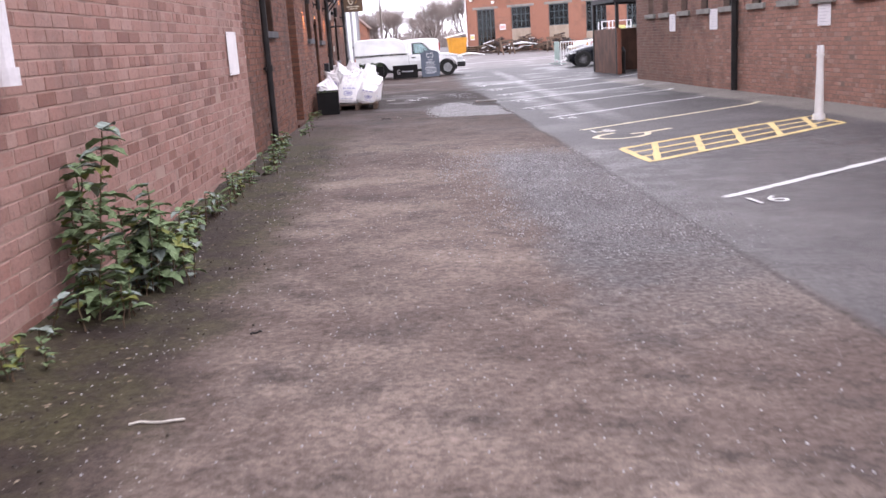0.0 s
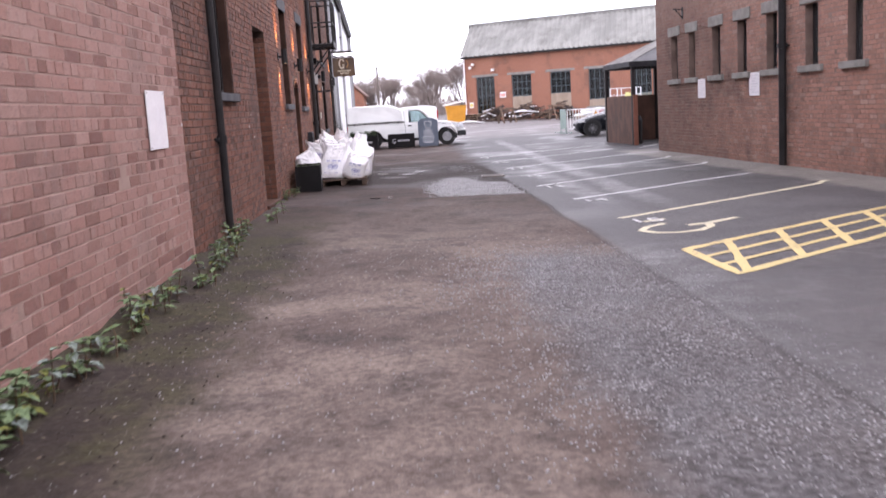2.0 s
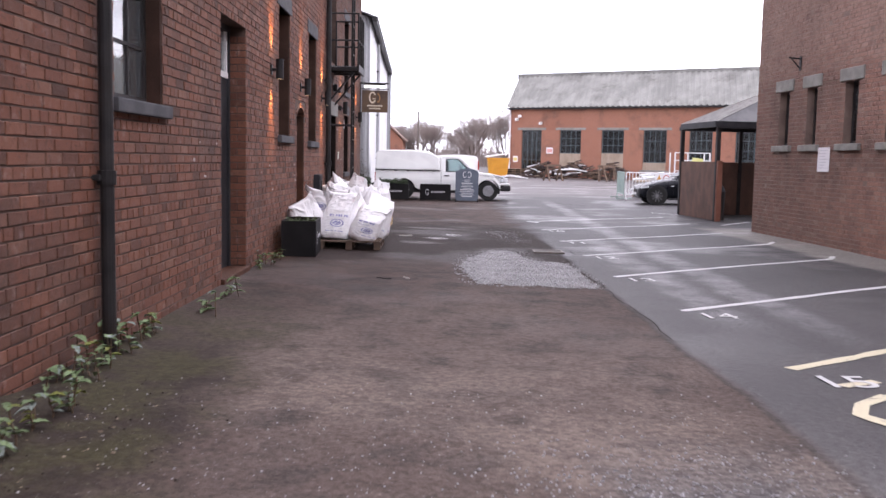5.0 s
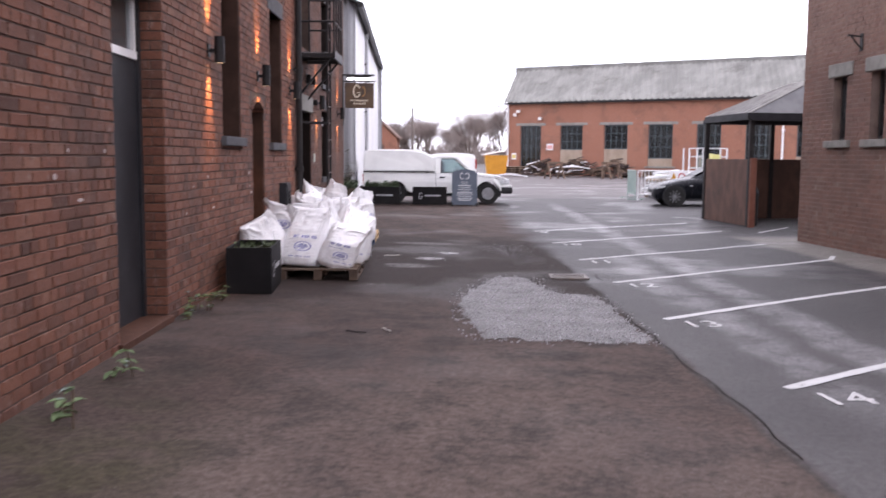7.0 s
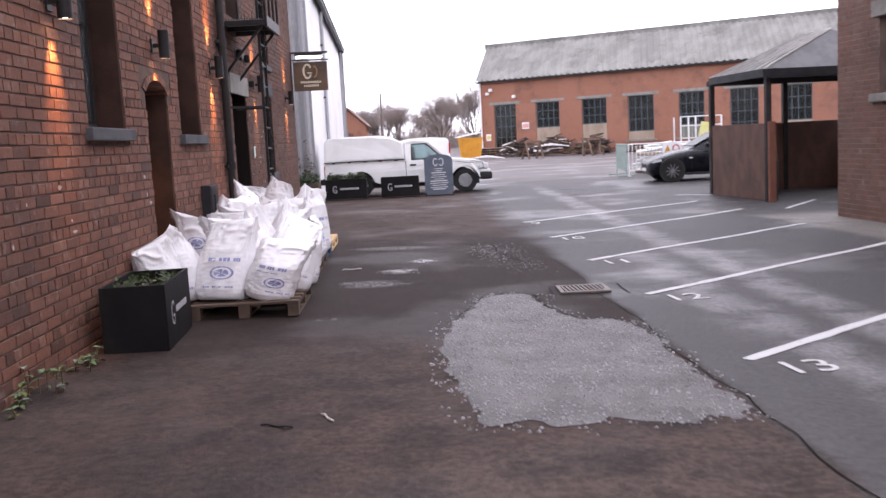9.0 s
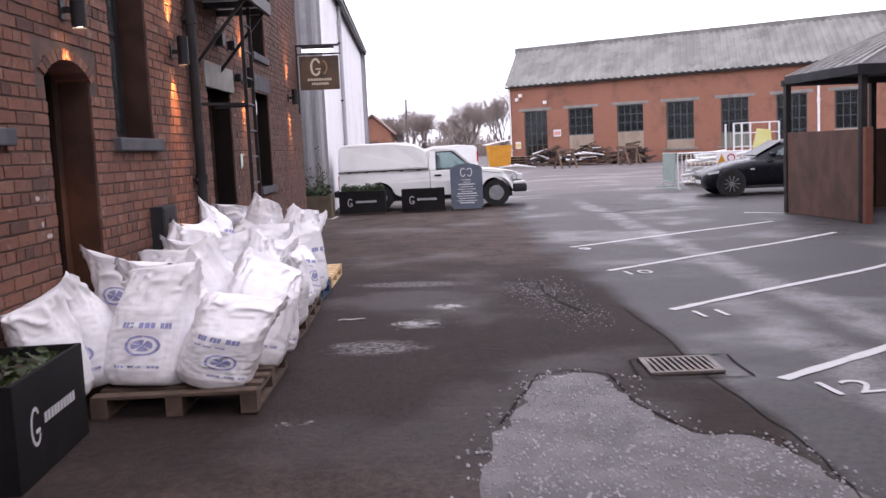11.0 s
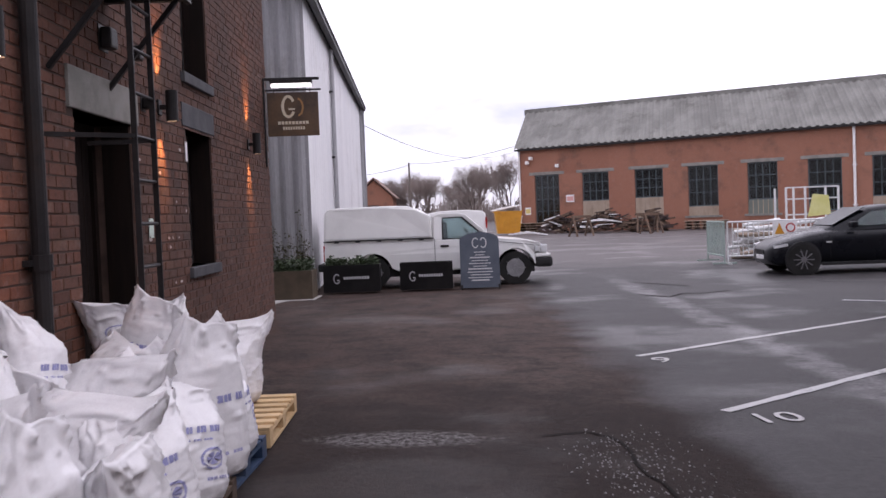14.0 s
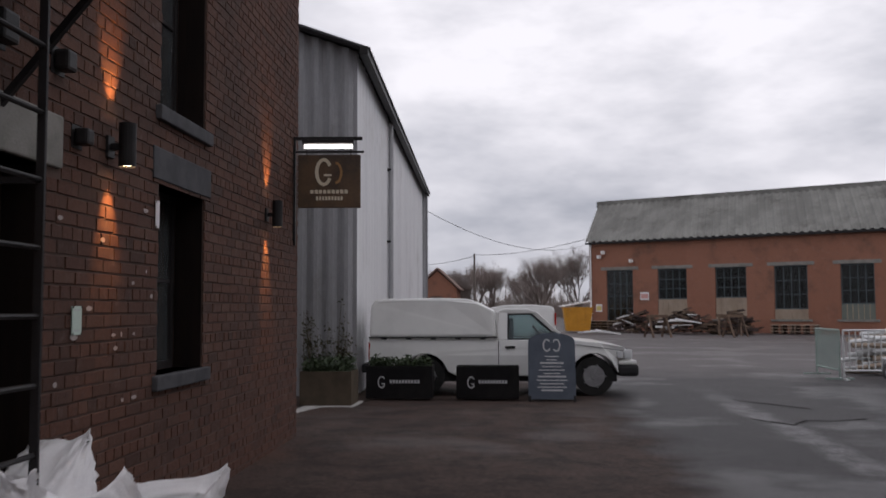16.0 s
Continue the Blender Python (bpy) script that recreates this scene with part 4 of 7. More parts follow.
part("arm", beamed((0, -0.02, 0.24), (0, -0.26, 0.26), 0.03, 0.03), IRON, br)
part("stay", beamed((0, -0.02, 0.04), (0, -0.2, 0.24), 0.02, 0.02), IRON, br)

# ladder and fire escape
LAD = thing("ladder", LEFT @ pose(ly(27.98), -0.5, 0.5), "black steel ladder hanging from the fire escape", "ladder")
for x in (0.0, 0.42):
    part("rail", boxed(x - 0.01, x + 0.01, -0.02, 0.02, 0, 4.6, 0.003), IRON, LAD)
for k in range(15):
    part("rung", tubed((0, 0, 0.22 + 0.3 * k), (0.42, 0, 0.22 + 0.3 * k), 0.013, 8), IRON, LAD)
part("stay", beamed((0.0, 0.0, 1.72), (-0.35, 0.47, 1.72), 0.03, 0.03), IRON, LAD)
part("stay", beamed((0.42, 0.0, 1.72), (0.42, 0.48, 1.72), 0.03, 0.03), IRON, LAD)
FE = thing("fire_escape", LEFT @ pose(ly(27.75), 0, 3.42), "black iron fire-escape landing fixed to the brick wall", "fire escape")
for k in range(17):
    part("tread_bar", boxed(0, 1.2, -0.62 + 0.037 * k, -0.605 + 0.037 * k, 0, 0.03), IRON, FE)
for x in (0.0, 0.6, 1.2):
    part("bearer", boxed(x - 0.03, x + 0.03, -0.64, 0.0, -0.07, -0.002), IRON, FE)
part("edge_beam", boxed(-0.03, 1.23, -0.67, -0.63, -0.09, 0.06), IRON, FE)
for x in (0.05, 1.15):
    part("brace", beamed((x, -0.58, -0.07), (x, -0.01, -0.75), 0.035, 0.035), IRON, FE)
for x, y in ((0.0, -0.65), (0.4, -0.65), (0.8, -0.65), (1.2, -0.65), (1.2, -0.05), (0.0, -0.05)):
    part("post", tubed((x, y, 0), (x, y, 1.1), 0.018, 8), IRON, FE)
for z in (0.55, 1.1):
    part("rail", tubed((0, -0.65, z), (1.2, -0.65, z), 0.018, 8), IRON, FE)
    part("rail", tubed((1.2, -0.65, z), (1.2, -0.03, z), 0.018, 8), IRON, FE)
    part("rail", tubed((0, -0.65, z), (0, -0.03, z), 0.018, 8), IRON, FE)

# hanging sign
SIGN_FACE = surface("dark_brown_sign_face", (0.035, 0.022, 0.016), (0.13, 0.075, 0.035), 0.35, scale=2.6, fine=30, bump=0.05)
SIGN_GOLD = surface("cream_sign_paint", (0.6, 0.52, 0.38), (0.68, 0.6, 0.46), 0.5)
SIGN_AMBER = surface("amber_sign_paint", (0.3, 0.15, 0.05), (0.4, 0.22, 0.08), 0.5)
TUBE_GLOW = glow("cool_tube_glow", (1.0, 0.97, 0.9), 6.0)


def arc_mark(bm, cx, cz, rx, rz, a0, a1, w, y, n=14):
    """A flat bent stroke, as of a painted letter."""
    rows = []
    for k in range(n + 1):
        a = radians(a0 + (a1 - a0) * k / n)
        rows.append([bm.verts.new((cx + (rx + s * w / 2) * math.cos(a), y, cz + (rz + s * w / 2) * math.sin(a))) for s in (-1, 1)])
    for p, q in zip(rows, rows[1:]):
        bm.faces.new((p[0], p[1], q[1], q[0]))
    return bm


sg = thing("hanging_sign", pose(-2.16, 35.36, 2.86, 0, 0, 4), "dark brown hanging pub sign with a cream monogram, lit from above", "sign")
part("board", boxed(0.05, 0.8, -0.03, 0.03, 0, 0.64, 0.006), SIGN_FACE, sg)
for side in (-1, 1):
    y = side * 0.0325
    mg = bmesh.new()
    arc_mark(mg, 0.36, 0.43, 0.085, 0.15, 30, 330, 0.042, y)
    box(mg, 0.36, 0.455, min(y, y + side * 0.001), max(y, y + side * 0.001), 0.38, 0.405)
    part("monogram", mg, SIGN_GOLD, sg, "cream painted monogram")
    part("monogram", arc_mark(bmesh.new(), 0.5, 0.42, 0.07, 0.12, -90, 90, 0.03, y), SIGN_AMBER, sg, "amber painted monogram")
    for z, a, b in ((0.17, 0.2, 0.66), (0.09, 0.27, 0.6)):
        for k in range(9):
            xa = a + (b - a) * k / 9
            part("text_bar", boxed(xa, xa + (b - a) / 9 - 0.012, min(y, y + side * 0.002), max(y, y + side * 0.002), z, z + 0.045), SIGN_GOLD, sg)
part("post", boxed(-0.02, 0.02, -0.025, 0.025, -0.45, 0.86, 0.004), IRON, sg)
part("arm", boxed(0.0, 0.82, -0.02, 0.02, 0.82, 0.86, 0.004), IRON, sg)
part("arm", boxed(0.0, 0.84, -0.012, 0.012, 0.665, 0.69), IRON, sg)
part("light_trough", boxed(0.1, 0.72, -0.07, 0.07, 0.775, 0.82, 0.006), IRON, sg)
part("lamp_tube", tubed((0.12, 0.0, 0.745), (0.7, 0.0, 0.745), 0.028, 12), TUBE_GLOW, sg, "glowing white tube")
for x in (0.15, 0.68):
    part("hanger", tubed((x, 0, 0.63), (x, 0, 0.83), 0.008, 6), IRON, sg)

# ---- sacks on pallets ----
SACK = surface("white_woven_sack", (0.81, 0.8, 0.815), (0.88, 0.87, 0.88), 0.34, scale=5, fine=130, bump=0.12, dirt=(0.68, 0.66, 0.67), spread=0.1)
SACK_INK = surface("faded_blue_print", (0.24, 0.25, 0.48), (0.42, 0.42, 0.6), 0.6, fine=90)
PALLET_GREY = surface("weathered_pallet_wood", (0.065, 0.042, 0.03), (0.115, 0.078, 0.055), 0.85, scale=3, fine=40, stretch=(3, 3, 3), spread=0.3)
PALLET_NEW = surface("fresh_pine_pallet_wood", (0.5, 0.34, 0.17), (0.6, 0.43, 0.24), 0.75, scale=3, fine=40, spread=0.2)
PALLET_BLUE = surface("blue_painted_pallet_wood", (0.02, 0.045, 0.1), (0.04, 0.075, 0.14), 0.7, scale=3, fine=40, dirt=(0.15, 0.12, 0.1))


def pallet(x, y, turn, mat, label, w=1.0, d=1.2):
    y -= 0.58 if y < 24.8 else 0.42
    x += 0.05
    p = thing("pallet", pose(x, y, ground_z(x, y) + 0.004, 0, 0, turn), label, "pallet", "pallets under the sacks")
    for k in range(7):
        a = -d / 2 + k * (d - 0.1) / 6
        part("deck_board", boxed(-w / 2, w / 2, a, a + 0.1, 0.118, 0.14, 0.003, 1), mat, p)
    for xx in (-w / 2, -0.05, w / 2 - 0.1):
        part("bearer", boxed(xx, xx + 0.1, -d / 2, d / 2, 0.096, 0.1175), mat, p)
        part("base_board", boxed(xx, xx + 0.1, -d / 2, d / 2, 0.0, 0.02), mat, p)
        for yy in (-d / 2, -0.06, d / 2 - 0.12):
            part("block", boxed(xx, xx + 0.1, yy, yy + 0.12, 0.02, 0.0955), mat, p)
    return p


PX = -1.22
pallet(-1.14, 23.98, 1, PALLET_GREY, "weathered grey wooden pallet loaded with sacks")
pallet(PX, 25.25, -1, PALLET_GREY, "weathered grey wooden pallet loaded with sacks")
pallet(PX - 0.02, 26.5, 2, PALLET_GREY, "weathered grey wooden pallet loaded with sacks")
pallet(PX - 0.08, 27.6, -2, PALLET_BLUE, "blue-painted wooden pallet loaded with sacks", 1.0, 0.95)
pallet(-1.31, 28.85, 1, PALLET_NEW, "fresh pale pine pallet with a free corner")


def sack_point(u, v, k, off=0.0):
    """The skin of a filled sack: u round it, v up it; k picks one of a few shapes."""
    brim = (0.6, 0.64, 0.56, 0.68, 0.62, 0.58)[k]
    w = 0.235 * (0.82 + 0.18 * min(1, v / 0.12) ** 0.5)
    d = 0.185 * (0.74 + 0.26 * min(1.0, v / 0.12) ** 0.5)
    t = max(0.0, (v - brim) / (1 - brim))
    d = max(0.008, d * (1 - 0.97 * t**1.1))
    w *= 1 + 0.07 * math.sin(math.pi * min(1.0, v / brim)) - (0.14, 0.06, -0.03, 0.3, 0.1, 0.18)[k] * t
    c, s = math.cos(u), math.sin(u)
    p = 2 / (2.35 + 0.6 * t)
    x = w * math.copysign(abs(c) ** p, c)
    y = d * math.copysign(abs(s) ** p, s)
    H = (0.86, 0.92, 0.74, 0.96, 0.82, 0.9)[k]
    q = Vector((c * 1.3 + 3 * k, s * 1.3 + 7 * k, v * 1.5))
    crease = (1 - abs(noise.noise(q * 1.5))) ** 12 * 0.022 + (1 - abs(noise.noise(q * 3.1 + Vector((5, 1, 2))))) ** 12 * 0.012
    dent = noise.noise(q * 1.1 + Vector((9, 4, 1))) * 0.022
    ripple = (1 - abs(noise.noise(Vector((c * 2, 3 * k + s * 2, v * 26))))) ** 6 * 0.006
    push = dent * (0.7 + 0.9 * t) + crease * (0.5 + 1.6 * t) + ripple * (1 - t)
    if v > 0.97:
        push *= 0.4
    n = Vector((x / w, y / max(d, 0.04), 0))
    n = n.normalized() if n.length > 0 else Vector((0, 0, 1))
    lean = (0.11, -0.1, 0.14, 0.06, -0.15, 0.1)[k] * v**2
    flop = (0.1, 0.2, -0.05, 0.14, 0.16, -0.1)[k] * t**1.5
    ears = 0.045 * abs(c) ** 4 * (1 if (c > 0) == (k % 2 == 0) else 0.3) * v**6 + 0.02 * noise.noise(Vector((c * 2.4, k * 5.0, 0))) * v**5
    slump = (0.03, 0.07, 0.02, 0.04, 0.09, 0.05)[k] * t * (1 + c * (1 if k % 2 else -1))
    return Vector((x + lean, y - flop, H * v + ears - slump)) + n * (push + off)


def sack_mesh(k):
    bm = bmesh.new()
    NU, NV = 72, 60
    rows = [[bm.verts.new(sack_point(2 * math.pi * i / NU, j / NV, k)) for i in range(NU)] for j in range(NV + 1)]
    for a, b in zip(rows, rows[1:]):
        for i in range(NU):
            bm.faces.new((a[i], a[(i + 1) % NU], b[(i + 1) % NU], b[i]))
    bm.faces.new(list(reversed(rows[0])))
    bm.faces.new(rows[-1])
    return shape("skin", bm, SACK, True)


def print_mesh(k, kind):
    """Blue print on the sack's broad face: bars of text, or a round crest."""
    bm = bmesh.new()

    def at(a, b):
        return bm.verts.new(sack_point(-math.pi / 2 + a, b, k, 0.004))

    if kind == "bars":
        for v0, a0, a1, h in ((0.52 if k % 2 == 0 else 0.4, -0.85, 0.25, 0.05), (0.46 if k % 2 == 0 else 0.34, -0.85, 0.0, 0.014), (0.16, -0.2, 0.75, 0.024)) if k % 3 else ((0.46, -0.5, 0.6, 0.045), (0.14, -0.6, 0.4, 0.02)):
            n = 11
            for i in range(n):
                if i % 4 == 3:
                    continue
                p, q = a0 + (a1 - a0) * i / n, a0 + (a1 - a0) * (i + 0.82) / n
                g = [at(p, v0), at((p + q) / 2, v0), at(q, v0), at(q, v0 + h), at((p + q) / 2, v0 + h), at(p, v0 + h)]
                bm.faces.new((g[0], g[1], g[4], g[5]))
                bm.faces.new((g[1], g[2], g[3], g[4]))
    else:
        n = 22
        for r0, r1 in ((1.0, 0.8), (0.55, 0.0)):
            ring = [(at(0.36 * r0 * math.cos(t), (0.6 if k % 2 else 0.32) + 0.082 * r0 * math.sin(t)), at(0.36 * max(r1, 0.02) * math.cos(t), (0.6 if k % 2 else 0.32) + 0.082 * max(r1, 0.02) * math.sin(t))) for t in [2 * math.pi * i / n for i in range(n)]]
            for i in range(n):
                if r1 == 0.0 and i % 5 == 4:
                    continue
                a, b = ring[i], ring[(i + 1) % n]
                bm.faces.new((a[0], b[0], b[1], a[1]))
    return shape("print", bm, SACK_INK)


SACKS = []
for k in range(6):
    t = thing("sack", pose(0, 0, -50), "full white woven sack with faded blue print", "sack", "sacks on the pallets")
    a = new("skin", sack_mesh(k))
    a.parent = t
    for kind in (("bars", "crest"), ("bars", "crest"), ("bars", "crest"), ("bars",), ("bars", "crest"), ("bars",))[k]:
        b = new("print", print_mesh(k, kind))
        b.parent = t
        tagged(b, "faded blue print", kind="stuff")
    SACKS.append(t)
sack_spots = [
    # x, y, z, turn, lean back, lean side, shape, size
    (-0.95, 23.62, 0.14, 8, 4, 6, 2, 0.92), (-1.38, 23.66, 0.14, -12, -6, 5, 1, 1.0), (-1.72, 23.76, 0.14, -24, -4, -4, 0, 1.0), (-1.86, 23.5, 0.12, 30, 0, 3, 2, 0.86),
    (-0.92, 24.12, 0.14, 40, -8, 4, 3, 1.02), (-1.3, 24.12, 0.14, 5, -6, 0, 0, 1.05), (-1.72, 24.15, 0.14, -20, -8, -6, 1, 1.06),
    (-0.8, 24.5, 0.14, 75, -4, 6, 2, 0.7), (-1.2, 24.55, 0.14, 15, 0, 4, 1, 1.0), (-1.68, 24.62, 0.14, -10, -4, 0, 3, 1.05),
    (-0.93, 24.98, 0.14, 62, -10, 5, 1, 1.0), (-1.4, 25.02, 0.14, 10, -4, -4, 0, 1.05), (-1.8, 25.1, 0.14, 20, -6, 0, 2, 1.1),
    (-0.95, 25.5, 0.14, 70, -8, 4, 3, 1.02), (-1.42, 25.52, 0.14, 0, -4, 3, 2, 1.08), (-1.8, 25.6, 0.14, -10, 0, 0, 0, 1.0),
    (-0.95, 26.05, 0.14, 68, -8, 2, 0, 1.0), (-1.4, 26.1, 0.14, 8, 0, 3, 1, 1.06), (-1.8, 26.15, 0.14, 14, -5, 0, 3, 0.98),
    (-0.98, 26.6, 0.14, 72, -7, 6, 3, 1.0), (-1.45, 26.62, 0.14, -6, 3, 0, 2, 1.04), (-1.8, 26.62, 0.14, 10, 0, 2, 0, 0.96),
    (-1.0, 27.1, 0.14, 66, -8, 4, 1, 1.02), (-1.5, 27.15, 0.14, 12, 0, -3, 3, 1.0), (-1.82, 27.2, 0.14, -10, 0, 0, 1, 0.98),
    (-1.0, 27.66, 0.14, 74, -8, 3, 3, 1.0), (-1.45, 27.7, 0.14, 6, -3, 0, 0, 0.95), (-1.82, 27.75, 0.14, -14, 0, 0, 2, 0.9),
    (-1.18, 28.55, 0.14, 20, -6, 5, 0, 1.0), (-1.14, 28.86, 0.14, 30, -4, 4, 3, 0.98), (-1.14, 29.14, 0.14, 20, -3, 6, 2, 1.0),
    (-1.62, 28.5, 0.14, -6, 0, 0, 1, 1.0), (-1.62, 28.9, 0.14, 10, 0, 4, 3, 1.05), (-1.68, 29.25, 0.14, -10, 0, -5, 0, 1.05),
    # a few stacked on top, against the wall
    (-1.72, 26.72, 0.6, 62, -10, 14, 3, 0.82), (-1.66, 28.1, 0.5, 14, 0, 6, 2, 0.85), (-1.74, 28.75, 0.48, 30, 4, -12, 1, 0.8),
]
rk = random.Random(5)
for n, (x, y, z, turn, back, side, k, size) in enumerate(sack_spots):
    k = (k + n * 5) % 6
    turn += rk.uniform(-30, 30) + (180 if n % 5 == 3 else 0)
    size *= rk.uniform(0.93, 1.03)
    back, side = back + rk.uniform(-6, 4), side + rk.uniform(-9, 9)
    x, y = x + (0.05 if n < 4 else 0.13 if y < 28.3 else -0.1), y - (0.58 if y < 24.8 else 0.42)
    side = min(side, -4.0) if y > 27.9 else side
    z = 0.14 + (z - 0.14) * 0.87 if z > 0.13 else z
    c = copy_thing(SACKS[k], pose(x, y, z + ground_z(-1.2, y), back, side, turn) @ Matrix.Diagonal((size, size, size * 0.87, 1)))
for t in SACKS:
    for o in list(t.children):
        bpy.data.objects.remove(o)
    bpy.data.objects.remove(t)

# ---- planters ----
PLANTER_BLACK = surface("matt_black_planter_paint", (0.007, 0.0065, 0.007), (0.013, 0.012, 0.013), 0.65, fine=60, bump=0.06, dirt=(0.02, 0.018, 0.017), spec=0.15)
SOIL = surface("dark_potting_soil", (0.02, 0.015, 0.01), (0.045, 0.035, 0.024), 0.95, fine=50, bump=0.6)
GRASS = surface("planter_greenery", (0.02, 0.032, 0.011), (0.045, 0.065, 0.02), 0.6, scale=8, fine=30, bump=0)
HEDGE = surface("dark_hedge_leaf", (0.018, 0.032, 0.014), (0.045, 0.07, 0.026), 0.6, scale=8, fine=30, bump=0)
SIGNWRITE = surface("silver_grey_signwriting", (0.45, 0.45, 0.46), (0.55, 0.55, 0.56), 0.5)


def leafy(rnd, n, place_at, size, mat, name, parent):
    """A mass of small folded leaves."""
    V, F = [], []
    for _ in range(n):
        p = place_at()
        s = size * rnd.uniform(0.6, 1.3)
        q = Euler((rnd.uniform(-1.1, 1.1), rnd.uniform(-1.1, 1.1), rnd.uniform(0, 6.3))).to_matrix()
        k = len(V)
        for c in ((0, -0.5, 0), (0.28, -0.1, 0.08), (0.2, 0.3, 0.06), (0, 0.55, -0.06), (-0.2, 0.3, 0.06), (-0.28, -0.1, 0.08), (0, 0.05, 0)):
            V.append(tuple(p + q @ (Vector(c) * s)))
        F += [(k, k + 1, k + 6), (k + 1, k + 2, k + 6), (k + 2, k + 3, k + 6), (k + 3, k + 4, k + 6), (k + 4, k + 5, k + 6), (k + 5, k, k + 6)]
    return quads(name, V, F, mat, parent)


def planter(m, w, d, h, label, green, seed, mat=PLANTER_BLACK, mark="front", leaf=0.05, tall=0.12, count=500):
    rnd = random.Random(seed)
    p = thing("planter", m, label, "planter")
    t = 0.025
    part("front_panel", boxed(-w / 2, w / 2, -d / 2, -d / 2 + t, 0, h, 0.003), mat, p)
    part("back_panel", boxed(-w / 2, w / 2, d / 2 - t, d / 2, 0, h, 0.003), mat, p)
    for xa in (-w / 2, w / 2 - t):
        part("end_panel", boxed(xa, xa + t, -d / 2 + t, d / 2 - t, 0, h, 0.003), mat, p)
    part("base", boxed(-w / 2 + t, w / 2 - t, -d / 2 + t, d / 2 - t, 0, 0.03), mat, p)
    bm = bmesh.new()
    bmesh.ops.create_grid(bm, x_segments=16, y_segments=8, size=0.5)
    for v in bm.verts:
        v.co = Vector((v.co.x * (w - 2 * t), v.co.y * (d - 2 * t), h - 0.06 + 0.02 * noise.noise(v.co * 9)))
    part("soil", bm, SOIL, p, "dark potting soil")
    if count:
        leafy(rnd, count, lambda: Vector((rnd.uniform(-0.46, 0.46) * w, rnd.uniform(-0.45, 0.45) * d, h - 0.05 + tall * rnd.random() ** 1.3 * (0.6 + 0.6 * noise.noise(Vector((rnd.random() * 3, seed, 0)))))), leaf, green, "foliage", p)
    if mark:
        bm = bmesh.new()
        y = -d / 2 - 0.003
        arc_mark(bm, -w * 0.26, h * 0.5, h * 0.11, h * 0.17, 40, 330, 0.02, y)
        box(bm, -w * 0.26, -w * 0.26 + h * 0.1, y, y + 0.001, h * 0.43, h * 0.47)
        part("monogram", bm, SIGNWRITE, p, "silver-grey monogram")
        for k in range(10):
            xa = -w * 0.14 + w * 0.46 * k / 10
            part("text_bar", boxed(xa, xa + w * 0.034, y, y + 0.002, h * 0.47, h * 0.57), SIGNWRITE, p)
    return p


planter(pose(-1.7, 22.0, ground_z(-1.7, 22.0), 0, 0, 94), 1.0, 0.5, 0.52, "black wooden trough planter with sparse greenery", GRASS, 5, leaf=0.07, tall=0.08, count=140)
planter(pose(-1.52, 40.6, rise(40.7) + 0.05, 0, 0, 0), 1.15, 0.42, 0.55, "black trough planter with a low dark hedge", HEDGE, 6, leaf=0.07, tall=0.3, count=900)
planter(pose(0.0, 40.7, rise(40.8) + 0.04, 0, 0, 0), 1.08, 0.42, 0.55, "black trough planter beside a parked pickup", HEDGE, 7, leaf=0.06, tall=0.05, count=160)
OLD_PLANTER = surface("brown_timber_planter", (0.06, 0.045, 0.03), (0.1, 0.075, 0.05), 0.8, scale=4, fine=30)
planter(pose(-2.6, 39.75, 0.09, 0, 0, 0), 0.85, 0.7, 0.55, "brown timber planter with a bushy shrub", HEDGE, 8, OLD_PLANTER, None, 0.07, 0.42, 1100)
slab = part("paving_slab", boxed(-2.95, -2.1, 37.3, 40.2, -0.05, 0.09, 0.01), CONCRETE)
tagged(slab, "pale concrete slab at the end of the brick building", "slab", kind="structure")

# straggling shrub against the cladding
SHRUB = surface("dull_olive_shrub_leaf", (0.035, 0.038, 0.02), (0.075, 0.07, 0.035), 0.8, scale=8, fine=30, bump=0)
sb = thing("shrub", pose(-2.85, 40.95, 0.09), "tall straggling olive-brown shrub against metal cladding", "shrub")
rs = random.Random(21)
SV, SF = [], []
tips = []
for k in range(26):
    a = Vector((rs.uniform(-0.45, 0.32), rs.uniform(-0.12, 0.12), 0))
    b = a + Vector((rs.uniform(-0.2, 0.15), rs.uniform(-0.1, 0.1), rs.uniform(0.7, 1.75)))
    tips.append((a, b))
    n = len(SV)
    for c, r in ((a, 0.008), (b, 0.003)):
        SV += [(c.x + r, c.y, c.z), (c.x - r * 0.5, c.y + r * 0.87, c.z), (c.x - r * 0.5, c.y - r * 0.87, c.z)]
    SF += [(n, n + 1, n + 4, n + 3), (n + 1, n + 2, n + 5, n + 4), (n + 2, n, n + 3, n + 5)]
tagged(quads("stem", SV, SF, OLD_PLANTER, sb), kind="stuff")


def on_shrub():
    a, b = tips[rs.randrange(len(tips))]
    return a.lerp(b, rs.uniform(0.15, 1.0)) + Vector((rs.gauss(0, 0.05), rs.gauss(0, 0.05), 0))


tagged(leafy(rs, 900, on_shrub, 0.06, SHRUB, "foliage", sb), kind="stuff")

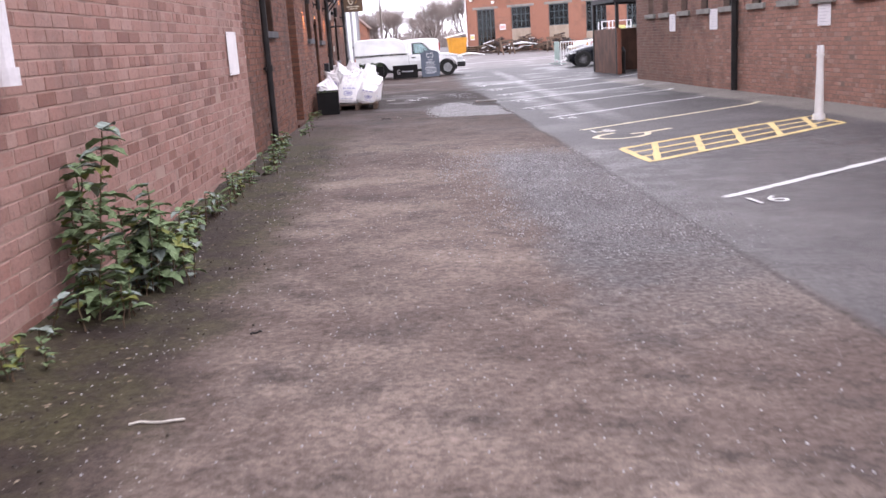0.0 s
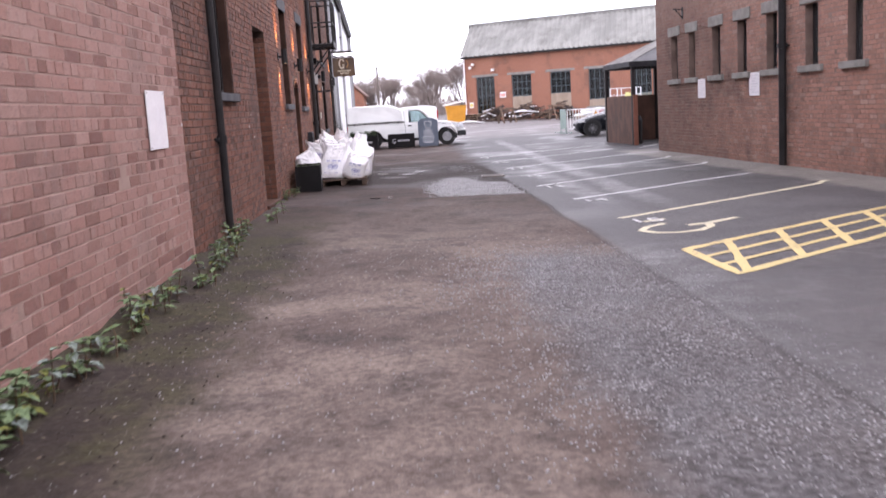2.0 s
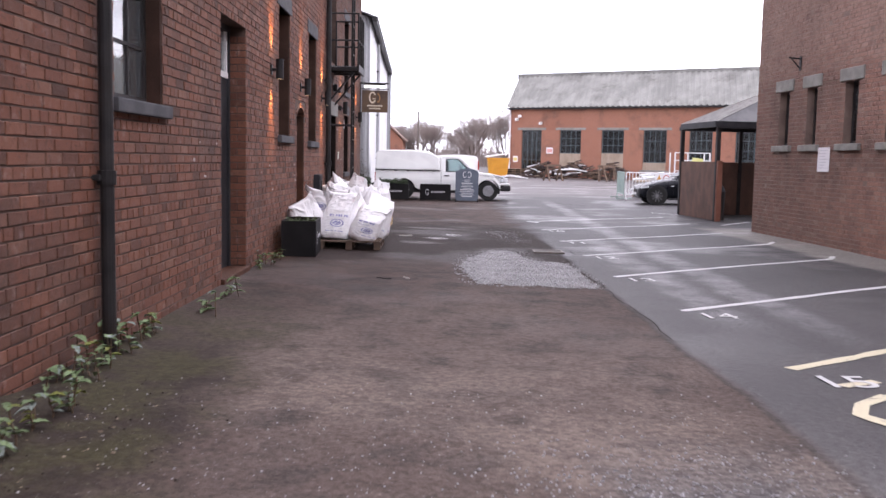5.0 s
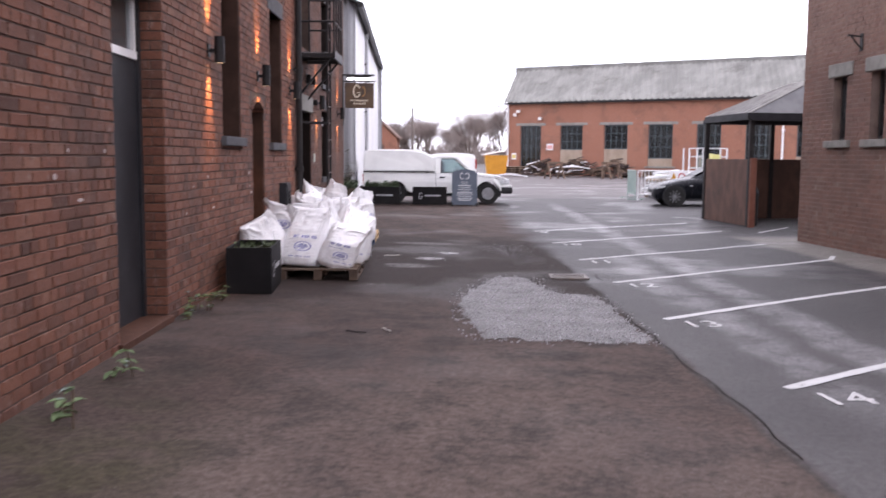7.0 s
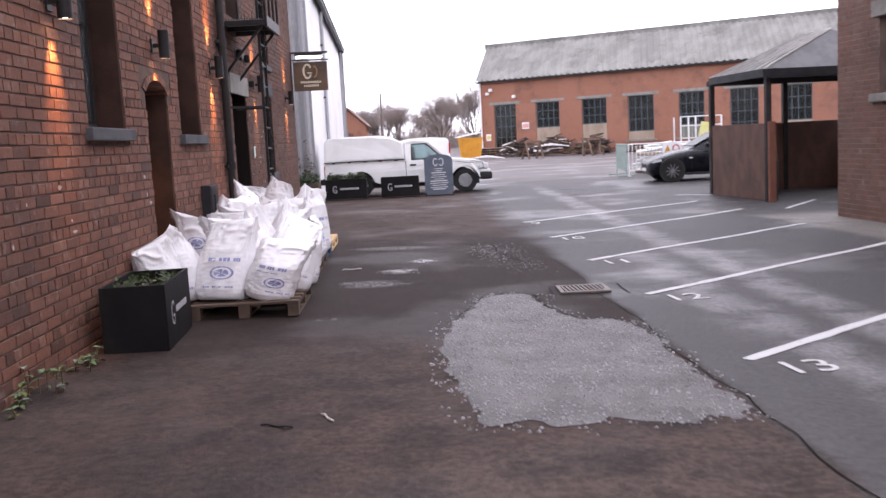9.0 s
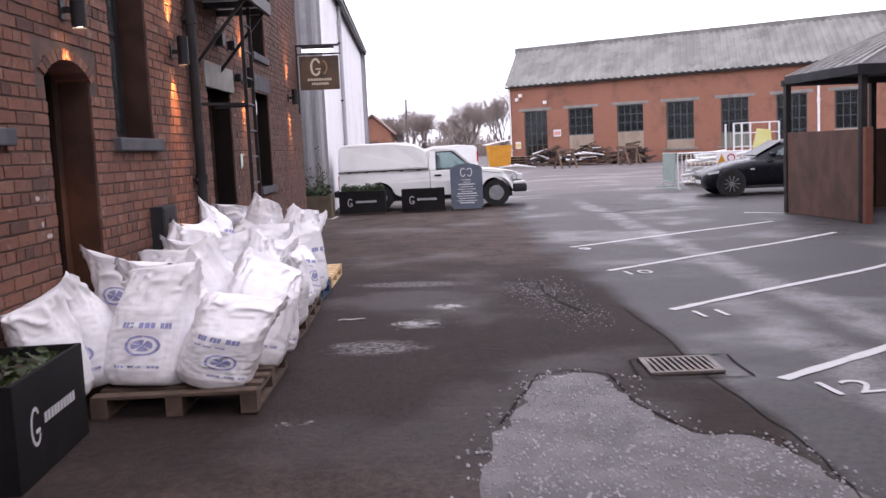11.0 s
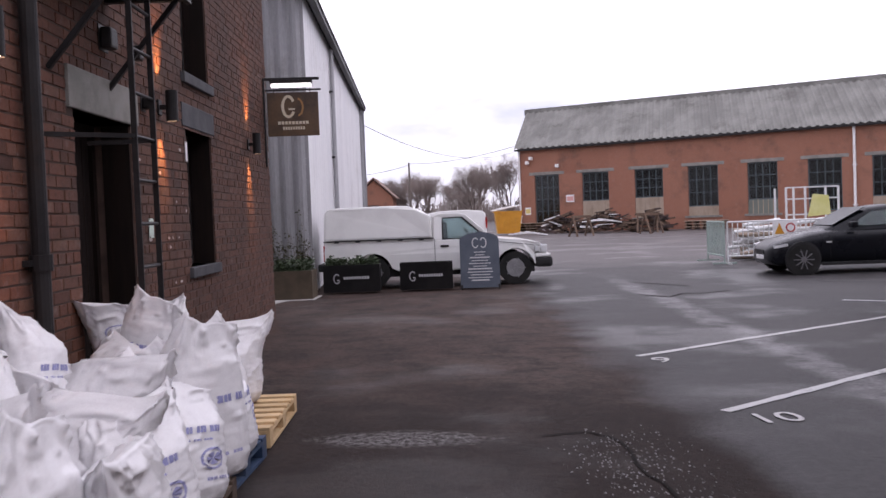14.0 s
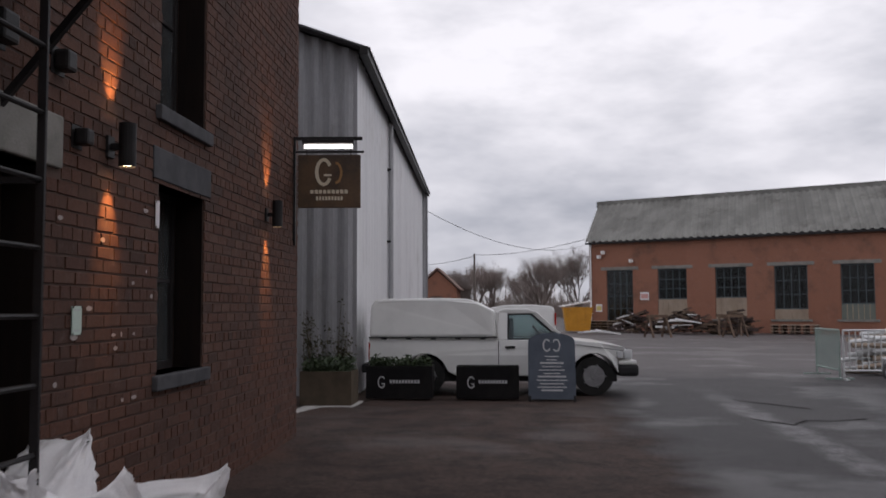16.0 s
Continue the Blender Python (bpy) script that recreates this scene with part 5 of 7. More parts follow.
# A-board
BLUE_BOARD = surface("slate_blue_board", (0.058, 0.072, 0.098), (0.085, 0.103, 0.132), 0.5, fine=40, bump=0.04)
ab = thing("a_board", pose(1.1, 40.6, rise(40.6), 0, 0, 0), "slate-blue pavement board with an arched top and pale writing", "sandwich board")
arcpts = [(-0.4, 0.0), (0.4, 0.0), (0.4, 0.98)] + [(0.4 * math.cos(radians(a)), 0.98 + 0.16 * math.sin(radians(a))) for a in range(15, 180, 15)] + [(-0.4, 0.98)]
for side in (-1, 1):
    f = part("panel", prism(arcpts, -0.012, 0.012), BLUE_BOARD, ab)
    f.matrix_local = pose(0, side * 0.2, 0.04, side * 9.5, 0, 0)
    for x in (-0.38, 0.38):
        l = part("leg", boxed(x - 0.02, x + 0.02, -0.02, 0.02, -0.04, 0.06), IRON, f)
    if side < 0:
        bm = arc_mark(bmesh.new(), -0.08, 0.92, 0.06, 0.1, 40, 330, 0.025, -0.016)
        arc_mark(bm, 0.08, 0.92, 0.06, 0.1, -140, 150, 0.025, -0.016)
        part("monogram", bm, SIGNWRITE, f, "pale monogram")
        for k, b in enumerate((0.12, 0.09, 0.2, 0.17, 0.22, 0.14, 0.24, 0.26, 0.2, 0.25, 0.18)):
            part("text_bar", boxed(-b, b, -0.0165, -0.0135, 0.72 - 0.058 * k, 0.737 - 0.058 * k + 0.01 * (k % 4 == 2)), SIGNWRITE, f)

# ---- painted bay markings ----


def strip(bm, pts, w, z=0.006, wave=0.012, seed=0):
    """A painted stroke on the ground through points."""
    P = []
    for (x0, y0), (x1, y1) in zip(pts, pts[1:]):
        n = max(2, int(math.hypot(x1 - x0, y1 - y0) / 0.18))
        P += [(x0 + (x1 - x0) * k / n, y0 + (y1 - y0) * k / n) for k in range(n)]
    P.append(pts[-1])
    rows = []
    for k, (x, y) in enumerate(P):
        a, b = P[max(0, k - 1)], P[min(len(P) - 1, k + 1)]
        d = Vector((b[0] - a[0], b[1] - a[1])).normalized()
        s = wave * noise.noise(Vector((x * 3, y * 3, seed)))
        h = w / 2 * (1 + 0.35 * noise.noise(Vector((x * 5, y * 5, seed + 9))))
        rows.append([bm.verts.new((px, py, ground_z(px, py) + z)) for px, py in ((x + d.y * (s + h), y - d.x * (s + h)), (x + d.y * (s - h), y - d.x * (s - h)))])
    for p, q in zip(rows, rows[1:]):
        bm.faces.new((p[0], q[0], q[1], p[1]))
    return bm


def marking(name, bm, mat, label):
    ob = part(name, bm, mat)
    return tagged(ob, label, "road marking")


BAYS = [((3.25, 8.2), (7.1, 10.8), "16"), ((2.97, 17.74), (6.9, 20.58), "14"), ((2.77, 20.55), (6.9, 23.57), "13"), ((2.75, 23.28), (6.8, 26.25), "12"), ((2.67, 25.94), (6.61, 28.8), "11"), ((2.58, 28.78), (6.7, 31.92), "10"), ((2.49, 31.62), (6.5, 34.12), "9")]
for k, (a, b, num) in enumerate(BAYS):
    bm = strip(bmesh.new(), [a, b], 0.1, seed=k)
    if k in (2, 3):
        strip(bm, [b, (b[0] + 0.25, b[1] + 0.5)], 0.09, seed=k)
    marking("bay_line", bm, LINE_WHITE, "worn white bay line painted on tarmac")
    x, y = a[0] + 0.1, a[1] - 0.44
    ob = lettering(num, 0.44, LINE_WHITE, Matrix.Identity(4), None, "bay_number", 0.95)
    ob.matrix_world = pose(x, y, ground_z(x, y) + 0.007, 0, 0, 6)
    tagged(ob, "worn white bay number %s painted on tarmac" % num, "road marking")
marking("bay_line", strip(strip(bmesh.new(), [(3.13, 15.07), (6.9, 17.75)], 0.11, seed=20), [(6.9, 17.72), (7.3, 18.25)], 0.12, seed=21), LINE_CREAM, "worn cream-yellow bay line painted on tarmac")
marking("bay_line", strip(bmesh.new(), [(7.4, 31.5), (8.6, 33.05)], 0.08, seed=30), LINE_WHITE, "worn white bay line painted on tarmac")
marking("bay_line", strip(bmesh.new(), [(6.6, 36.1), (7.3, 35.6)], 0.1, seed=31), LINE_WHITE, "worn white bay line painted on tarmac")
ob = lettering("15", 0.5, LINE_WHITE, Matrix.Identity(4), None, "bay_number", 0.95)
ob.matrix_world = pose(3.14, 14.5, ground_z(3.14, 14.5) + 0.007, 0, 0, 2)
tagged(ob, "worn white bay number 15 painted on tarmac", "road marking")
c0, c1, c2, c3 = (3.18, 12.3), (3.23, 10.89), (6.85, 13.55), (6.9, 14.84)


def between(p, q, t):
    return (p[0] + (q[0] - p[0]) * t, p[1] + (q[1] - p[1]) * t)


bm = strip(bmesh.new(), [c0, c1, c2, c3, c0], 0.11, seed=40)
strip(bm, [between(c0, c1, 0.36), between(c3, c2, 0.36)], 0.08, seed=41)
strip(bm, [between(c0, c1, 0.68), between(c3, c2, 0.68)], 0.08, seed=49)
for k in range(5):
    strip(bm, [between(c1, c2, (k + 0.15) / 5), between(c0, c3, min(1, (k + 0.75) / 5))], 0.09, z=0.0075, seed=42 + k)
marking("hatched_box", bm, LINE_YELLOW, "worn yellow hatched box painted between bays")
bm = strip(bmesh.new(), [(3.5, 14.3), (3.22, 14.05), (3.1, 13.8), (3.2, 13.56), (3.45, 13.46), (3.72, 13.54), (3.92, 13.78), (3.98, 14.05)], 0.1, seed=50, wave=0.004)
strip(bm, [(3.7, 13.98), (3.98, 14.08), (4.45, 14.42)], 0.11, z=0.0075, seed=51, wave=0.004)
strip(bm, [(3.3, 14.55), (3.62, 14.72)], 0.1, seed=52, wave=0.004)
marking("disabled_bay_symbol", bm, LINE_CREAM, "worn cream wheelchair symbol painted on tarmac")

CRACK = surface("black_tarmac_crack", (0.01, 0.0085, 0.008), (0.019, 0.0165, 0.015), 0.9, fine=60, spec=0.1)
for pts, w, label in (
    ([(0.86, 22.5), (1.07, 23.2), (1.18, 23.63), (1.45, 23.72), (1.67, 23.58), (1.72, 22.82), (1.89, 22.23), (2.3, 22.15)], 0.016, "dark broken edge round the repair patch"),
    ([(2.49, 16.2), (2.5, 17.4), (2.41, 18.6), (2.46, 19.7), (2.36, 21.0), (2.39, 22.2), (2.3, 23.6), (2.33, 24.8), (2.26, 26.2)], 0.009, "dark open joint between lane and bays"),
    ([(1.1, 28.1), (1.43, 28.2), (1.62, 27.9), (1.63, 27.1), (1.7, 26.6), (1.86, 25.9)], 0.022, "dark crack across the tarmac"),
    ([(3.85, 38.2), (4.25, 37.5), (4.6, 38.1), (5.0, 38.0), (5.5, 38.3)], 0.05, "dark crack across the yard"),
    ([(4.2, 40.8), (4.6, 40.2), (5.1, 39.5)], 0.05, "dark crack across the yard"),
    ([(1.88, 23.95), (1.86, 23.45), (2.1, 23.38), (2.6, 23.4), (2.62, 24.05), (2.2, 24.12), (1.88, 23.95)], 0.016, "dark broken edge round the drain"),
):
    P = [pts[0]]
    for p, q in zip(pts, pts[1:]):
        P += [(p[0] + (q[0] - p[0]) * t + 0.05 * noise.noise(Vector((p[0] + t * 3, q[1] * 2, 5))), p[1] + (q[1] - p[1]) * t) for t in (0.33, 0.66)] + [q]
    marking("tarmac_crack", strip(bmesh.new(), P, w, 0.0065, 0.03, 60), CRACK, label)

# drain grating
gr = thing("drain_grating", pose(2.2, 23.74, ground_z(2.2, 23.74) + 0.004, 0, 0, -1) @ Matrix.Diagonal((0.88, 0.95, 1, 1)), "rusty cast-iron drain grating set in tarmac", "drain")
GRATE = surface("rusty_cast_iron", (0.11, 0.095, 0.085), (0.2, 0.18, 0.165), 0.6, 0.3, fine=50, dirt=(0.16, 0.1, 0.06))
bm = bmesh.new()
for a in ((-0.29, 0.29, -0.24, -0.2), (-0.29, 0.29, 0.2, 0.24), (-0.29, -0.24, -0.2, 0.2), (0.24, 0.29, -0.2, 0.2)):
    box(bm, *a, 0.0, 0.022, 0.003, 1)
part("rim", bm, GRATE, gr)
# flat black plate in place of the shaded hole below the bars
part("pit_shade_plate", boxed(-0.24, 0.24, -0.2, 0.2, 0.0, 0.003), IRON, gr)
for k in range(10):
    x = -0.215 + 0.048 * k
    b = beamed((x + 0.01, -0.2, 0.014), (x - 0.01, 0.2, 0.014), 0.022, 0.014)
    part("bar", b, GRATE, gr)

# white post
po = thing("bollard", pose(6.79, 14.28, ground_z(6.79, 14.28)), "tapered white-painted cast post on the car park", "bollard")
part("shaft", tubed((0, 0, 0.08), (0, 0, 1.06), 0.072, 12, 0.05), WHITE_PAINT, po)
part("base", tubed((0, 0, 0), (0, 0, 0.09), 0.105, 12, 0.095), WHITE_PAINT, po)
part("collar", tubed((0, 0, 1.0), (0, 0, 1.03), 0.066, 12), WHITE_PAINT, po)
part("cap", tubed((0, 0, 1.06), (0, 0, 1.16), 0.06, 12, 0.05), WHITE_PAINT, po)

# ---- smoking shelter ----
RUST = surface("rust_brown_steel_panel", (0.075, 0.042, 0.032), (0.14, 0.075, 0.053), 0.75, scale=3, fine=30, stretch=(1, 1, 0.6), dirt=(0.05, 0.036, 0.03))
RUST_RED = surface("rust_red_steel_post", (0.15, 0.055, 0.035), (0.2, 0.08, 0.05), 0.7, scale=4, fine=30)
SHELTER_ROOF = surface("grey_felt_roof", (0.1, 0.1, 0.105), (0.16, 0.16, 0.165), 0.75, fine=50)
SH = thing("shelter", pose(7.72, 33.0, rise(33), 0, 0, 6.5), "open shelter with rust-brown panels and a pitched grey roof", "shelter")
part("side_panel", boxed(-0.06, 0.0, 0.0, 2.9, 0.02, 1.6, 0.01), RUST, SH, "rust-brown side panel")
part("corner_post", boxed(-0.075, 0.06, -0.04, 0.06, 0.0, 1.63, 0.008), RUST_RED, SH, "rust-red corner post")
part("back_panel", boxed(0.0, 3.6, 2.84, 2.9, 0.02, 1.6, 0.01), RUST, SH, "rust-brown back panel")
part("end_panel", boxed(3.6, 3.66, 0.0, 2.9, 0.02, 1.6, 0.01), RUST, SH, "rust-brown end panel")
for x, y in ((-0.03, 0.12), (-0.03, 2.78), (3.63, 0.05), (3.63, 2.85), (1.8, 2.87)):
    part("post", boxed(x - 0.055, x + 0.055, y - 0.055, y + 0.055, 0, 2.6, 0.008), TIMBER_FRAME, SH)
part("wall_plate", boxed(-0.1, 3.7, 0.0, 0.1, 2.5, 2.62), DARK_PAINT, SH)
part("wall_plate", boxed(-0.1, 3.7, 2.8, 2.9, 2.5, 2.62), DARK_PAINT, SH)
corner = [Vector((-0.16, 0.02, 2.66)), Vector((3.85, 0.02, 2.66)), Vector((3.85, 2.95, 2.66)), Vector((-0.16, 2.6, 2.66))]
ridge = [Vector((1.8, 0.9, 3.5)), Vector((1.8, 2.0, 3.5))]
bm = bmesh.new()
for poly in ((corner[0], corner[1], ridge[0]), (corner[1], corner[2], ridge[1], ridge[0]), (corner[2], corner[3], ridge[1]), (corner[3], corner[0], ridge[0], ridge[1])):
    top = [bm.verts.new(p) for p in poly]
    low = [bm.verts.new(p - Vector((0, 0, 0.05))) for p in poly]
    bm.faces.new(top)
    bm.faces.new(list(reversed(low)))
    for k in range(len(poly)):
        bm.faces.new((top[k], low[k], low[(k + 1) % len(poly)], top[(k + 1) % len(poly)]))
part("roof", bm, SHELTER_ROOF, SH, "pitched grey roof")
for k in range(8):
    t = k / 7
    part("roof_batten", beamed(corner[0].lerp(corner[3], t) + Vector((0, 0, 0.02)), ridge[0].lerp(ridge[1], t) + Vector((0, 0, 0.02)), 0.03, 0.03), CONCRETE, SH, "pale roof batten")
for p, q in ((0, 1), (1, 2), (2, 3), (3, 0)):
    part("fascia", beamed(corner[p] - Vector((0, 0, 0.06)), corner[q] - Vector((0, 0, 0.06)), 0.03, 0.16), DARK_PAINT, SH)
bn = thing("litter_bin", pose(7.95, 33.6, rise(33.6)), "slim black litter bin beside the shelter's panel", "bin")
part("body", tubed((0, 0, 0), (0, 0, 0.78), 0.1, 16, 0.12), IRON, bn)
part("lid", tubed((0, 0, 0.78), (0, 0, 0.94), 0.13, 16, 0.06), DARK_PAINT, bn)

# ---- vehicles ----
VAN_WHITE = paint_surface("white_vehicle_paint", (0.76, 0.76, 0.74), 0.32, 0.3)
CAR_BLACK = paint_surface("black_metallic_paint", (0.006, 0.007, 0.01), 0.28)
CAR_BLACK.node_tree.nodes["Principled BSDF"].inputs["Specular IOR Level"].default_value = 0.22
DARK_SCREEN = paint_surface("tinted_windscreen_glass", (0.012, 0.015, 0.018), 0.3)
DARK_SCREEN.node_tree.nodes["Principled BSDF"].inputs["Specular IOR Level"].default_value = 0.1
TYRE = surface("dusty_black_tyre", (0.014, 0.014, 0.014), (0.03, 0.029, 0.028), 0.8, fine=40, spec=0.15)
STEEL = surface("silver_wheel_steel", (0.24, 0.24, 0.25), (0.36, 0.36, 0.37), 0.35, 0.6, fine=40, bump=0.05)
BUMPER = surface("black_bumper_plastic", (0.02, 0.02, 0.021), (0.035, 0.035, 0.036), 0.55, fine=50, spec=0.15)
LENS_CLEAR = surface("clear_headlamp_lens", (0.55, 0.57, 0.58), (0.7, 0.71, 0.72), 0.12, bump=0)
LENS_RED = surface("red_tail_lens", (0.35, 0.02, 0.015), (0.45, 0.03, 0.02), 0.2, bump=0)


def wheel(parent, x, y, r, w, spokes, side):
    wh = part("wheel", tubed((x, y - w / 2, r), (x, y + w / 2, r), r, 32), TYRE, parent)
    o = y + side * (w / 2 + 0.002)
    part("rim", tubed((x, o - side * 0.02, r), (x, o + side * 0.008, r), r * 0.6, 24, r * 0.54), BUMPER if spokes > 6 else STEEL, wh, "wheel rim")
    for k in range(spokes):
        a = 2 * math.pi * k / spokes
        part("spoke", beamed((x + 0.05 * math.cos(a), o + side * 0.014, r + 0.05 * math.sin(a)), (x + r * 0.63 * math.cos(a), o + side * 0.012, r + r * 0.63 * math.sin(a)), 0.03, 0.018), STEEL, wh)
    part("hub_cap", tubed((x, o, r), (x, o + side * 0.024, r), r * 0.2, 14, r * 0.16), STEEL, wh)


def arch_cut(cx, r, base, n=9):
    return [(cx + r * math.cos(math.pi * k / n), max(base, 0.34 + r * math.sin(math.pi * k / n))) for k in range(n + 1)]


# pickup with a hard top, nose towards +x
PK = thing("pickup_truck", pose(-2.2, 41.25, rise(41.2) + 0.02, 0, 0, 0.5), "white pickup truck with a white hard top over its bed", "pickup truck")
body = [(0.03, 0.5), (0.02, 1.03), (2.36, 1.04), (2.36, 0.99), (3.42, 1.0), (3.56, 1.01), (4.2, 0.95), (4.6, 0.87), (4.73, 0.78), (4.77, 0.6), (4.72, 0.44)]
body += arch_cut(4.08, 0.41, 0.42) + [(3.6, 0.34), (1.6, 0.36)] + arch_cut(1.05, 0.41, 0.42) + [(0.5, 0.44)]
part("body", prism(body, 0.0, 1.68, 0.03, lambda x, z: 0.2 if x > 4.7 else 0.08 if x > 4.5 else 0.03 if z > 0.9 else 0.0), VAN_WHITE, PK)
roof = [(2.32, 1.46), (2.36, 1.52), (2.5, 1.56), (2.9, 1.555), (3.06, 1.5), (3.02, 1.46)]
part("cab_roof", prism(roof, 0.14, 1.54, 0.018), VAN_WHITE, PK)
part("cab_back", boxed(2.34, 2.4, 0.1, 1.58, 1.0, 1.5, 0.01), VAN_WHITE, PK)
for y0, y1 in ((0.05, 0.17), (1.63, 1.51)):
    part("door_pillar", beamed((2.46, y0, 0.99), (2.46, y1, 1.5), 0.16, 0.05), VAN_WHITE, PK)
    part("windscreen_pillar", beamed((3.6, y0, 0.98), (3.02, y1, 1.5), 0.05, 0.06), VAN_WHITE, PK)
part("dashboard", boxed(3.2, 3.5, 0.12, 1.56, 0.9, 1.05, 0.03), BUMPER, PK)
for y in (0.3, 0.95):
    part("seat", boxed(2.5, 2.66, y, y + 0.45, 0.9, 1.38, 0.05), BUMPER, PK)
part("steering_wheel", tubed((3.12, 1.2, 1.06), (3.16, 1.2, 1.09), 0.18, 16), BUMPER, PK)
top = [(0.02, 1.045), (0.04, 1.62), (0.12, 1.72), (0.3, 1.745), (1.4, 1.755), (1.82, 1.74), (2.0, 1.68), (2.3, 1.52), (2.34, 1.045)]
part("hard_top", prism(top, 0.01, 1.67, 0.05, lambda x, z: 0.1 if z > 1.6 else 0.03 if z > 1.5 else 0.0), VAN_WHITE, PK, "white moulded hard top")
part("seam", boxed(0.02, 2.36, -0.008, 0.02, 1.028, 1.048), BUMPER, PK, "dark seam under the hard top")
for x in (0.3, 0.75, 1.2, 1.65, 2.1):
    part("clamp", boxed(x - 0.05, x + 0.05, -0.014, 0.01, 1.005, 1.038), BUMPER, PK)
part("roof_lamp", boxed(1.78, 1.86, 0.14, 0.24, 1.7, 1.74, 0.01), BUMPER, PK)
for y, g in ((0.055, 1), (1.615, -1)):
    bm = prism([(2.56, 1.01), (2.56, 1.44), (2.96, 1.455), (3.46, 1.01)], y, y + 0.006 * g)
    for v in bm.verts:
        v.co.y += (v.co.z - 0.99) * 0.22 * g
    part("side_window", bm, CAR_GLASS, PK)
    sl = bmesh.new()
    beam(sl, (2.55, y, 1.01), (3.48, y, 1.01), 0.025, 0.025)
    beam(sl, (2.56, y, 1.01), (2.56, y + 0.1 * g, 1.45), 0.025, 0.025)
    beam(sl, (2.56, y + 0.1 * g, 1.45), (2.97, y + 0.1 * g, 1.465), 0.025, 0.025)
    beam(sl, (2.97, y + 0.1 * g, 1.465), (3.48, y, 1.01), 0.025, 0.025)
    part("window_seal", sl, BUMPER, PK)
ws = beamed((3.08, 0.84, 1.475), (3.56, 0.84, 1.03), 1.36, 0.012)
part("windscreen", ws, CAR_GLASS, PK)
part("windscreen_trim", beamed((3.6, 0.1, 1.015), (3.6, 1.58, 1.015), 0.06, 0.02), BUMPER, PK)
for x in (2.38, 3.5):
    part("door_gap", boxed(x - 0.006, x + 0.006, -0.004, 0.01, 0.4, 1.0), BUMPER, PK)
part("door_handle", boxed(2.5, 2.68, -0.022, 0.0, 0.84, 0.885, 0.006), BUMPER, PK)
part("side_mirror", boxed(3.3, 3.4, -0.19, -0.02, 1.0, 1.15, 0.02), BUMPER, PK)
part("bonnet_gap", beamed((3.62, -0.003, 0.93), (4.6, -0.003, 0.8), 0.012, 0.01), BUMPER, PK)
for cx in (1.05, 4.08):
    lip = bmesh.new()
    for k in range(9):
        a, b = math.pi * k / 9, math.pi * (k + 1) / 9
        beam(lip, (cx + 0.43 * math.cos(a), 0.0, max(0.42, 0.34 + 0.43 * math.sin(a))), (cx + 0.43 * math.cos(b), 0.0, max(0.42, 0.34 + 0.43 * math.sin(b))), 0.03, 0.018)
    part("wheel_arch", lip, VAN_WHITE, PK)
part("front_bumper", boxed(4.5, 4.88, -0.01, 1.69, 0.34, 0.56, 0.07), BUMPER, PK, "black front bumper")
part("bumper_top", boxed(4.52, 4.84, 0.0, 1.68, 0.55, 0.63, 0.03), VAN_WHITE, PK)
part("grille", boxed(4.74, 4.8, 0.42, 1.26, 0.64, 0.8, 0.015), BUMPER, PK)
part("rear_bumper", boxed(-0.12, 0.06, 0.06, 1.62, 0.4, 0.56, 0.03), BUMPER, PK)
for ya, yb in ((0.03, 0.36), (1.32, 1.65)):
    part("headlight", boxed(4.62, 4.77, ya, yb, 0.65, 0.82, 0.03), LENS_CLEAR, PK)
part("indicator", boxed(4.5, 4.6, -0.006, 0.1, 0.67, 0.79, 0.01), LENS_CLEAR, PK)
part("tail_light", boxed(0.01, 0.05, 0.02, 0.14, 0.62, 0.95, 0.01), LENS_RED, PK)
part("underbody", boxed(0.3, 4.5, 0.15, 1.53, 0.24, 0.46), BUMPER, PK)
for x in (1.05, 4.08):
    wheel(PK, x, 0.12, 0.345, 0.22, 5, -1)
    wheel(PK, x, 1.56, 0.345, 0.22, 5, 1)

# dark saloon, nose towards -x
CAR = thing("saloon_car", pose(7.02, 40.92, rise(41.3), 0, 0, -2), "black saloon car with multi-spoke alloy wheels", "car")


def loft(stations, section):
    """A skin through cross sections: stations give x, half width, bottom and top; section gives (share of width, share of height)."""
    bm = bmesh.new()
    ring = [(a, b) for a, b in section] + [(-a, b) for a, b in reversed(section) if a > 0]
    rows = [[bm.verts.new((x, 0.9 + a * w, z0 + b * (z1 - z0))) for a, b in ring] for x, w, z0, z1 in stations]
    n = len(ring)
    for p, q in zip(rows, rows[1:]):
        for k in range(n):
            bm.faces.new((p[k], q[k], q[(k + 1) % n], p[(k + 1) % n]))
    bm.faces.new(rows[0])
    bm.faces.new(list(reversed(rows[-1])))
    return bm


